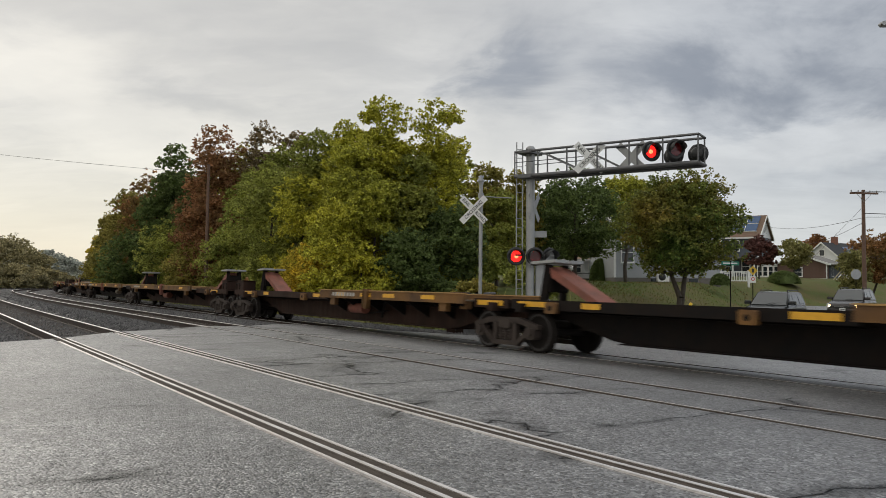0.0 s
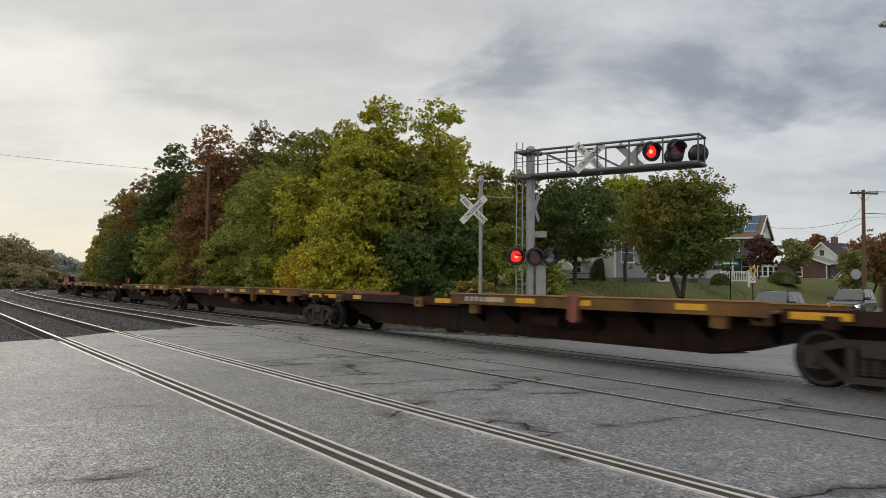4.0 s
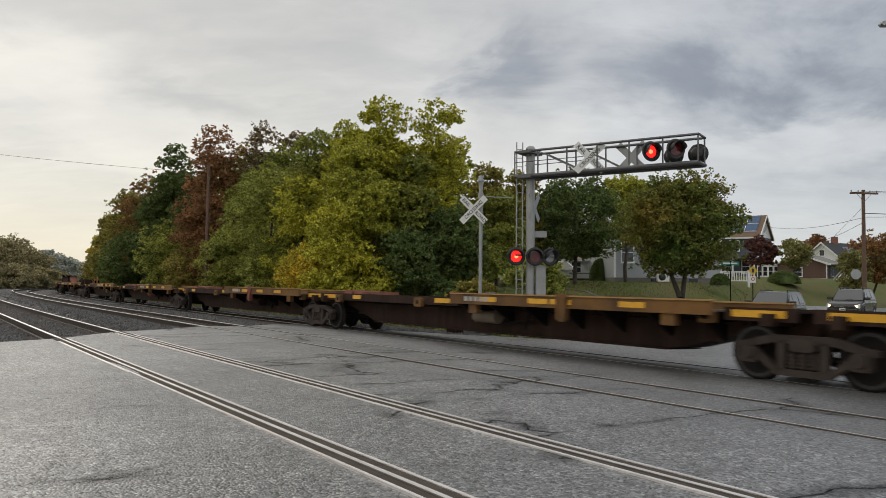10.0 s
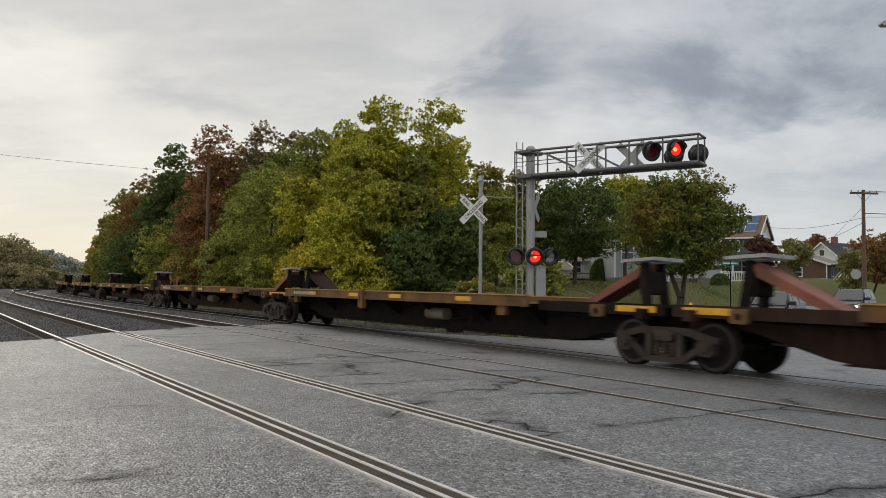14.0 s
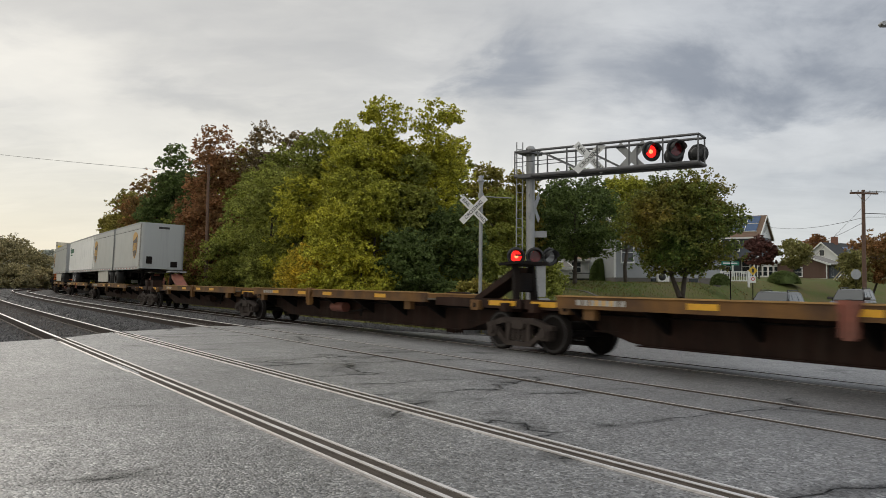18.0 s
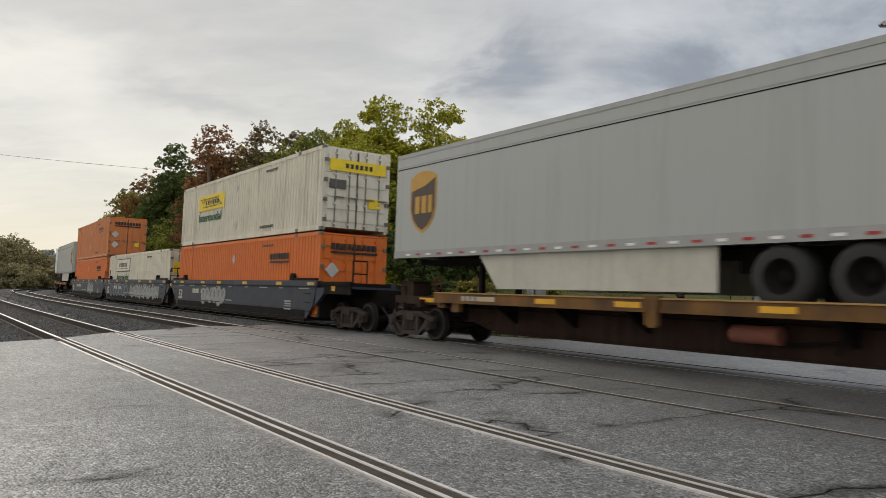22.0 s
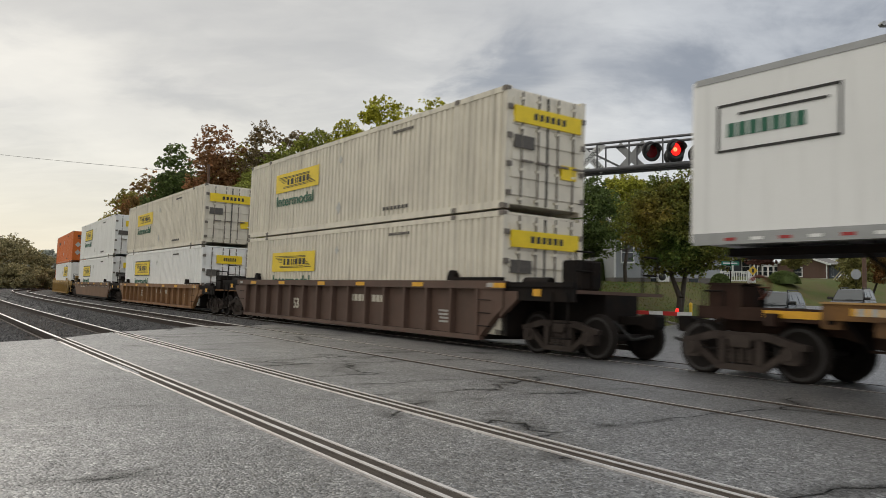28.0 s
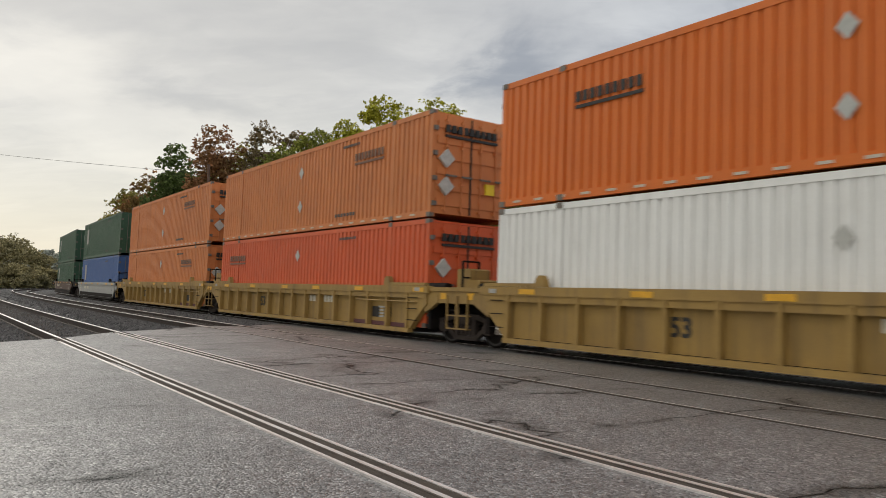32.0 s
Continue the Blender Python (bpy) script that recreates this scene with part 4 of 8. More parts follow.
def coupler(parent, x, s):
    g = Geo().box(min(x, x + s * 0.75), max(x, x + s * 0.75), -0.09, 0.09, 0.74, 0.92, bevel=0.02).box(min(x + s * 0.7, x + s * 1.02), max(x + s * 0.7, x + s * 1.02), -0.16, 0.14, 0.68, 0.98, bevel=0.05)
    part("coupler", g, DARKSTEEL, parent)
    h = Geo().cyl((x + s * 0.1, -0.35, 0.8), (x + s * 0.55, -0.3, 0.45), 0.03, 8).cyl((x + s * 0.55, -0.3, 0.45), (x + s * 1.0, -0.25, 0.55), 0.03, 8)
    part("brake_hose", h, RUBBER, parent)


def ride(ob, front, rear):
    """ob moves with the train between two trucks at train stations front and rear (arc length at 0 s)"""
    movers.append((ob, front, rear))
    return ob


def spine_unit(front, rear, first, last, hitch="", seed=0):
    """one unit of an articulated spine car: fish-belly centre sill, tyre platforms, hitch, trucks"""
    rng = random.Random(seed)
    L = rear - front
    h = L / 2
    worn = rng.choice(("rusty brown", "dark grimy brown", "weathered ochre-edged"))
    state = {"front": "with a raised trailer hitch", "rear": "with a raised trailer hitch", "both": "with two raised trailer hitches", "": "with its hitch folded down", "folded front": "with its hitch folded down", "rear close": "with a hitch raised over its truck"}[hitch]
    car = thing("spine_car", worn + " articulated spine car " + state, "rail car", "spine cars of the train")
    sill = rng.choice((RUSTY, RUSTY, DARKSTEEL))
    f_end, r_end = h + (0.9 if first else -0.12), -h - (0.9 if last else -0.12)
    zt = 1.12
    belly = [(-h + 3.1, 0.36), (h - 3.1, 0.36), (h - 2.75, 0.40), (h - 1.75, 0.66), (h - 1.4, 0.76), (f_end, 0.76), (f_end, zt), (r_end, zt), (r_end, 0.76), (-h + 1.4, 0.76), (-h + 1.75, 0.66), (-h + 2.75, 0.40)]
    part("centre_sill", Geo().prism(belly, -0.46, 0.46), sill, car)
    part("flange", Geo().box(-h + 3.0, h - 3.0, -0.56, 0.56, 0.335, 0.36), sill, car)
    # tyre platforms with edge channels, on brackets
    low_rear = "rear" in hitch or not hitch
    long_low = hitch in ("", "rear close")
    x0, x1 = -h + (8.0 if long_low else 3.6 if low_rear else 1.5), h - (1.5 if low_rear else 3.6)
    cut = (x0 + x1) / 2 + rng.uniform(-1, 1)
    for a, b in ((x0, cut - 0.03), (cut + 0.03, x1)):
        for y0, y1 in ((-1.32, -1.24), (1.24, 1.32)):
            part("platform_edge", Geo().box(a, b, y0, y1, 1.05, 1.275, bevel=0.012).box(a, b, y0 - 0.03, y1 + 0.03, 1.035, 1.056), DECKEDGE, car)
            part("edge_lip", Geo().box(a, b, y0 - 0.025, y1 + 0.025, 1.276, 1.305, bevel=0.008), DECKLIP, car)
        part("platform", Geo().box(a, b, -1.24, 1.24, 1.10, 1.14), DECKTOP, car)
    for x in np.linspace(x0 + 0.3, x1 - 0.3, 7):
        part("bracket", Geo().add([(x - 0.04, y, z) for y, z in ((-1.24, 1.1), (-1.24, 1.04), (-0.46, 0.6), (-0.46, 1.1))] + [(x + 0.04, y, z) for y, z in ((-1.24, 1.1), (-1.24, 1.04), (-0.46, 0.6), (-0.46, 1.1))],
             [(0, 1, 2, 3), (7, 6, 5, 4), (0, 4, 5, 1), (1, 5, 6, 2), (2, 6, 7, 3), (3, 7, 4, 0)]), DARKSTEEL, car)
    post = Geo().prism([(cut - 0.08, 0.76), (cut + 0.08, 0.76), (cut + 0.11, 0.88), (cut + 0.11, 1.08), (cut + 0.17, 1.2), (cut + 0.17, 1.34), (cut - 0.17, 1.34), (cut - 0.17, 1.2), (cut - 0.11, 1.08), (cut - 0.11, 0.88)], -1.37, -1.25)
    post.box(cut - 0.13, cut - 0.09, -1.40, -1.25, 0.80, 1.28).box(cut + 0.09, cut + 0.13, -1.40, -1.25, 0.80, 1.28)
    part("drop_post", post, HITCHRED if rng.random() < 0.4 else DECKEDGE, car)
    for q in (x0 + 0.9, x1 - 0.9):
        part("jacking_pad", Geo().box(q - 0.15, q + 0.15, -1.3, -1.16, 0.82, 1.04, bevel=0.02), DECKEDGE, car)
    for k in range(4):
        a = x0 + 0.4 + (x1 - x0 - 1.2) * (k + rng.random() * 0.6) / 4
        part("reflector", Geo().box(a, a + 0.62, -1.326, -1.318, 1.11, 1.22), YELLOWMARK, car, "yellow reflector strip")
    n = x0 + rng.uniform(0.5, 1.2)
    for k in range(rng.choice((5, 7, 8))):
        part("mark_bar", Geo().box(n + k * 0.19, n + k * 0.19 + 0.13, -1.327, -1.319, 1.11, 1.22), FADEDWHITE, car)
    # the ends: narrow deck, side channels, cross bearers over the trucks
    for e0, e1 in ((x1 + 0.05, f_end - 0.05), (r_end + 0.05, x0 - 0.05)):
        part("end_deck", Geo().box(e0, e1, -0.98, 0.98, 1.125, 1.165).box(e0, e1, -1.02, -0.94, 0.97, 1.19).box(e0, e1, 0.94, 1.02, 0.97, 1.19), sill, car)
    for xx in (h - 0.6, -h + 0.6):
        part("cross_bearer", Geo().box(xx - 0.09, xx + 0.09, -1.2, 1.2, 0.90, 1.1), sill, car)
    for m in (h - 1.3, -h + 0.4):
        part("end_reflector", Geo().box(m, m + 0.95, -1.03, -1.02, 1.03, 1.15), YELLOWMARK, car, "long yellow reflector strip")
    if long_low:
        for m, w in ((-h + 2.4, 0.5), (-h + 6.9, 0.8)):
            part("end_reflector", Geo().box(m, m + w, -1.03, -1.02, 1.03, 1.15), YELLOWMARK, car, "yellow reflector strip")
    for q in (h - 1.75, -h + 1.55) + ((-h + 6.2,) if long_low else ()):
        part("jacking_pad", Geo().box(q - 0.16, q + 0.16, -1.12, -0.98, 0.90, 1.15, bevel=0.03).cyl((q, -1.125, 1.02), (q, -1.1, 1.02), 0.06, 10, 1), [DECKEDGE, DARKSTEEL], car)
    for q, lean in ((h - 2.3, -1), (-h + 2.3, 1)):
        part("sill_gusset", Geo().prism([(q - 0.5, 0.56), (q + 0.5, 0.56), (q + 0.5, 0.6), (q - 0.5, 0.6)], -0.485, -0.462).prism([(q - 0.9, 0.88), (q + 0.9, 0.88), (q + 0.9, 0.92), (q - 0.9, 0.92)], -0.54, -0.46), sill, car)
    # brake gear
    bx = rng.uniform(-1.5, 1.5)
    part("brake_reservoir", Geo().cyl((bx, -0.74, 0.74), (bx + 0.85, -0.74, 0.74), 0.16, 14).lathe([(0.16, bx), (0.1, bx - 0.06), (0.0, bx - 0.07)], "x", 14, at=(0, -0.74, 0.74)), rng.choice((sill, HITCHRED, DECKTOP)), car, "cylindrical brake air tank")
    part("brake_pipe", Geo().cyl((-h + 1.9, -0.60, 0.93), (h - 1.9, -0.60, 0.93), 0.022, 6).cyl((bx + 0.9, -0.62, 0.6), (bx + 2.0, -0.62, 0.72), 0.03, 6), DARKSTEEL, car)
    part("brake_lever", Geo().beam((bx + 1.7, -0.66, 0.5), (bx + 1.9, -0.66, 0.95), 0.04, 0.08), DARKSTEEL, car)
    if hitch and hitch != "folded front":
        # raised hitch: uprights, web, brace, head plates
        for s in {"front": (1,), "rear": (-1,), "rear close": (-1,), "both": (1, -1)}[hitch]:
            hx = s * (h - (0.6 if hitch == "rear close" else 1.25))
            for y in (-0.3, 0.3):
                part("hitch_upright", Geo().beam((hx + s * 0.12, y, 1.04), (hx, y * 0.85, 2.02), 0.14, 0.17), DARKSTEEL, car)
            part("hitch_web", Geo().box(hx - 0.1, hx + 0.12, -0.27, 0.27, 1.38, 1.85, bevel=0.03), DARKSTEEL, car)
            br = HITCHRED if hitch == "rear close" else rng.choice((HITCHRED, HITCHRED, RUSTY))
            part("hitch_brace", Geo().prism([(hx - s * 0.02, 1.98), (hx - s * 0.14, 1.72), (hx - s * 1.55, 1.05), (hx - s * 1.75, 1.10), (hx - s * 1.5, 1.24)][::int(s)], -0.3, 0.3), br, car)
            for y0, y1 in ((-0.46, -0.05), (0.05, 0.46)):
                part("hitch_head", Geo().add([(hx - 0.42, y0, 2.03), (hx + 0.4, y0, 2.06), (hx + 0.4, y1, 2.06), (hx - 0.42, y1, 2.03), (hx - 0.42, y0, 2.09), (hx + 0.4, y0, 2.13), (hx + 0.4, y1, 2.13), (hx - 0.42, y1, 2.09)],
                     [(0, 3, 2, 1), (4, 5, 6, 7), (0, 1, 5, 4), (1, 2, 6, 5), (2, 3, 7, 6), (3, 0, 4, 7)]), GALV if br is HITCHRED else DARKSTEEL, car)
    else:
        hx = -h + 2.0 if low_rear else h - 2.0
        part("folded_hitch", Geo().beam((hx - 0.9, 0, 1.25), (hx + 0.9, 0, 1.23), 0.7, 0.1).box(hx - 1.3, hx - 0.8, -0.42, 0.42, 1.16, 1.31, bevel=0.02).box(hx + 0.2, hx + 0.7, -0.86, -0.5, 1.16, 1.27, bevel=0.02), HITCHRED, car, "folded faded red trailer hitch")
    if first or last:
        ex, s = (f_end - 0.55, 1) if first else (r_end + 0.55, -1)
        part("end_box", Geo().box(ex - 0.34, ex + 0.3, -0.95, -0.4, 1.16, 1.56, bevel=0.04).box(ex - 0.36, ex + 0.32, -0.97, -0.38, 1.56, 1.59), sill, car)
        part("air_hose", Geo().cyl((ex + s * 0.2, -0.62, 1.02), (ex + s * 0.55, -0.6, 0.62), 0.028, 7).cyl((ex + s * 0.55, -0.6, 0.62), (ex + s * 0.8, -0.5, 0.42), 0.028, 7), RUBBER, car)
        part("brake_stand", Geo().box(ex - 0.05, ex + 0.05, 0.1, 0.2, 1.05, 1.55), DARKSTEEL, car)
        wh = Geo().lathe([(0.2, -0.02), (0.235, 0.0), (0.2, 0.02), (0.18, 0.0), (0.2, -0.02)], "y", 18, at=(ex, 0.06, 1.55))
        for k in range(3):
            c, q = math.cos(k * 1.047), math.sin(k * 1.047)
            wh.cyl((ex - 0.19 * c, 0.06, 1.55 - 0.19 * q), (ex + 0.19 * c, 0.06, 1.55 + 0.19 * q), 0.012, 6)
        part("brake_wheel", wh, rng.choice((HITCHRED, BRAKEORANGE)), car, "round brake hand wheel")
        part("grab_iron", Geo().cyl((ex, -1.0, 1.05), (ex, -1.0, 1.45), 0.016, 6).cyl((ex + s * 0.4, -1.0, 1.05), (ex + s * 0.4, -1.0, 1.45), 0.016, 6).cyl((ex, -1.0, 1.45), (ex + s * 0.4, -1.0, 1.45), 0.016, 6), DARKSTEEL, car)
        part("sill_step", Geo().box(min(ex, ex + s * 0.4), max(ex, ex + s * 0.4), -1.06, -1.0, 0.45, 0.48).box(ex - 0.015, ex + 0.015, -1.06, -1.0, 0.45, 1.0).box(ex + s * 0.4 - 0.015, ex + s * 0.4 + 0.015, -1.06, -1.0, 0.45, 1.0), DARKSTEEL, car)
    if first:
        truck(car, h)
        coupler(car, f_end, 1)
    truck(car, -h)
    if last:
        coupler(car, r_end, -1)
    return ride(car, front, rear)


def well_unit(front, rear, first, last, mid, paint, ribbed, label, seed=0, top=1.36):
    """one well: side sills hold the box low between the trucks; mid: station of the box's middle"""
    rng = random.Random(seed)
    h = (rear - front) / 2
    xm = (front + rear) / 2 - mid
    car = thing("well_car", label, "rail car", "well cars of the train")
    a, b = xm - 8.3, xm + 8.3
    face = -1.37 if ribbed else -1.47
    d = top - 1.33
    for s in (-1, 1):
        y0, y1 = (face, face + 0.05) if s < 0 else (-face - 0.05, -face)
        part("side_sheet", Geo().prism([(a + 0.75, 0.25), (b - 0.75, 0.25), (b - 0.2, 0.8), (b, 1.22 + d), (a, 1.22 + d), (a + 0.2, 0.8)], y0, y1), paint, car)
        c0, c1 = (-1.53, -1.34) if s < 0 else (1.34, 1.53)
        part("top_chord", Geo().box(a - 0.12, b + 0.12, c0, c1, 1.14 + d, 1.33 + d, bevel=0.015), paint, car)
        part("bottom_chord", Geo().box(a + 0.72, b - 0.72, c0, c1, 0.21, 0.32, bevel=0.012), paint if ribbed else DARKSTEEL, car)
        if ribbed:
            rib = Geo().box(-0.045, 0.045, c0 if s < 0 else -face - 0.01, face + 0.01 if s < 0 else c1, 0.3, 1.16 + d, bevel=0.01).mesh("rib", paint)
            for x in np.linspace(a + 0.85, b - 0.85, 15):
                part("rib", rib, None, car, at=pose(float(x), 0, 0))
        else:
            part("belt", Geo().box(a + 0.3, b - 0.3, y0 - 0.012, y1 + 0.012, 0.62, 0.66), paint, car)
    part("well_floor", Geo().box(a + 0.7, b - 0.7, -1.38, 1.38, 0.23, 0.33), DARKSTEEL, car)
    for s in (-1, 1):
        ex = b if s > 0 else a
        stop = (h + 0.85 if first else h - 0.06) if s > 0 else (-h - 0.85 if last else -h + 0.06)
        lo, hi = min(ex, stop), max(ex, stop)
        part("bulkhead", Geo().box(min(ex - s * 0.05, ex + s * 0.08), max(ex - s * 0.05, ex + s * 0.08), -1.36, 1.36, 0.35, 1.3 + d), DARKSTEEL, car)
        part("end_sill", Geo().box(lo, hi, -0.5, 0.5, 0.74, 1.08 + d), DARKSTEEL, car)
        part("end_platform", Geo().box(lo, hi, -1.36, 1.36, 1.08 + d, 1.15 + d), paint, car)
        part("end_side", Geo().box(lo, hi, -1.43, -1.37, 0.9 + d, 1.2 + d).box(lo, hi, -1.47, -1.36, 1.2 + d, 1.3 + d), DARKSTEEL if paint is not WELLYELLOW else paint, car)
        part("end_reflector", Geo().box((lo + hi) / 2 - 0.12, (lo + hi) / 2 + 0.12, -1.437, -1.43, 1.0 + d, 1.16 + d), YELLOWMARK, car)
        part("end_mark", Geo().box(ex - s * 0.35 - 0.12, ex - s * 0.35 + 0.12, -1.545, -1.532, 1.18 + d, 1.28 + d), FADEDWHITE, car)
        part("end_apron", Geo().prism([(ex - s * 0.1, 0.75), (ex + s * 0.5, 0.92 + d), (ex + s * 0.5, 1.1 + d), (ex - s * 0.1, 1.1 + d)][::int(s)], -1.45, -1.32), paint, car)
        rx = stop - s * 0.12
        for y0, y1 in ((-1.3, -0.8), (0.8, 1.3)):
            part("hand_rail", Geo().cyl((rx, y0, 1.15 + d), (rx, y0, 1.95 + d), 0.022, 6).cyl((rx, y1, 1.15 + d), (rx, y1, 1.95 + d), 0.022, 6).cyl((rx, y0, 1.95 + d), (rx, y1, 1.95 + d), 0.022, 6).cyl((rx, y0, 1.55 + d), (rx, y1, 1.55 + d), 0.022, 6), DARKSTEEL, car)
        for k in range(3):
            part("ladder_rung", Geo().cyl((ex - s * 0.3, -1.56, 0.55 + k * 0.3), (ex - s * 0.75, -1.56, 0.55 + k * 0.3), 0.014, 6), DARKSTEEL, car)
        gx = ex - s * 1.9
        part("guide", Geo().box(min(ex, gx), max(ex, gx), -1.53, -1.40, 1.335 + d, 1.41 + d).prism([(gx - 0.16, 1.335 + d), (gx + 0.16, 1.335 + d), (gx + 0.12, 1.50 + d), (gx + 0.05, 1.58 + d), (gx - 0.05, 1.58 + d), (gx - 0.12, 1.50 + d)], -1.54, -1.39), DARKSTEEL if paint is not WELLYELLOW else paint, car)
    for k in range(6):
        q = a + 1.0 + k * 2.9 + rng.uniform(0, 0.8)
        part("reflector", Geo().box(q, q + 0.5, -1.54, -1.53, 1.17 + d, 1.28 + d), YELLOWMARK, car, "yellow reflector strip")
    q = b - rng.uniform(5.2, 6.0) if ribbed else a + 5.2
    for k in range(4):
        part("mark_bar", Geo().box(q - k * 0.24, q - k * 0.24 + 0.18, face - 0.007, face, 0.82 + d * 0.6, 1.02 + d * 0.6), CREAMINK, car)
        part("mark_bar", Geo().box(q - 1.3 - k * 0.24, q - 1.3 - k * 0.24 + 0.18, face - 0.007, face, 0.82 + d * 0.6, 1.02 + d * 0.6), CREAMINK, car)
    for k in range(4):
        part("data_bar", Geo().box(b - 2.6 + rng.uniform(0, 0.1), b - 2.0, face - 0.007, face, 0.55 + k * 0.09, 0.6 + k * 0.09), FADEDWHITE, car)
    if not ribbed:
        for k in range(9):
            w_at = a + 0.9 + k * 1.75 + rng.uniform(0, 0.4)
            part("data_bar", Geo().box(w_at, w_at + rng.uniform(0.3, 0.9), face - 0.007, face, 1.04 + d, 1.08 + d), FADEDWHITE, car)
        part("data_bar", Geo().box(a + 6.2, a + 8.6, face - 0.007, face, 0.72, 0.76), FADEDWHITE, car)
        if paint is WELLTAN:
            # a smooth lower sheet hangs a little proud under the paler belt
            part("lower_sheet", Geo().prism([(a + 1.1, 0.24), (b - 1.1, 0.24), (b - 0.35, 0.96), (a + 0.35, 0.96)], -1.497, -1.472), WELLUMBER, car)
        else:
            part("lower_stripe", Geo().box(a + 0.8, b - 0.8, -1.476, -1.468, 0.33, 0.58), DARKSTEEL, car)
    if paint is WELLYELLOW:
        part("upper_plate", Geo().box(a, b, -1.50, face + 0.02, 1.0 + d, 1.16 + d), paint, car)
        part("plum_stripe", Geo().box(b - 4.2, b - 0.8, face - 0.008, face, 0.33, 0.44), PLUM, car)
        for xx in (b - 2.9, b - 2.25):
            part("data_panel", Geo().box(xx, xx + 0.4, face - 0.01, face, 0.55, 0.85), DARKMARK, car)
        part("pipe", Geo().cyl((b - 3.6, -1.52, 1.03), (b - 0.4, -1.52, 1.03), 0.022, 6), paint, car)
    if ribbed or paint is WELLTAN:
        for ex, s in ((b, 1), (a, -1)):
            # end steps, grab irons and a brake stand beside the truck
            sx = (h + 0.45 if first else h - 0.35) if s > 0 else (-h - 0.45 if last else -h + 0.35)
            kit = paint if paint is WELLYELLOW else DARKSTEEL
            part("end_step", Geo().box(sx - 0.24, sx + 0.24, -1.46, -1.34, 0.40, 0.43).box(sx - 0.24, sx - 0.21, -1.46, -1.42, 0.40, 1.1 + d).box(sx + 0.21, sx + 0.24, -1.46, -1.42, 0.40, 1.1 + d).box(sx - 0.24, sx + 0.24, -1.46, -1.34, 0.72, 0.75), kit, car)
            part("end_box", Geo().box(sx - 0.3, sx + 0.26, -1.1, -0.5, 1.15 + d, 1.5 + d + (0.28 if s > 0 else 0), bevel=0.04), kit, car)
            part("air_tank", Geo().cyl((sx - s * 1.3, -1.22, 1.285 + d), (sx - s * 0.5, -1.22, 1.285 + d), 0.13, 12), DARKSTEEL, car)
            part("arch_plate", Geo().prism([(ex - s * 0.75, 0.3), (ex - s * 0.2, 0.8), (ex + s * 0.05, 0.98), (ex + s * 0.05, 1.15 + d), (ex - s * 0.9, 1.15 + d), (ex - s * 0.9, 0.3)][::int(s)], -1.485, face + 0.02), paint, car)
    if paint is not WELLTAN or ribbed:
        part("number", lettering("53", 0.36 if ribbed else 0.46, BLACKPAINT if paint is WELLYELLOW else CREAMINK, bold=0.012), None, car, at=pose(a + (1.25 if not ribbed else 5.35), face - 0.008, 0.78 if ribbed else 0.85))
    if first:
        truck(car, h)
        coupler(car, h + 0.85, 1)
    truck(car, -h)
    if last:
        coupler(car, -h - 0.85, -1)
    ride(car, front, rear)
    return car, xm


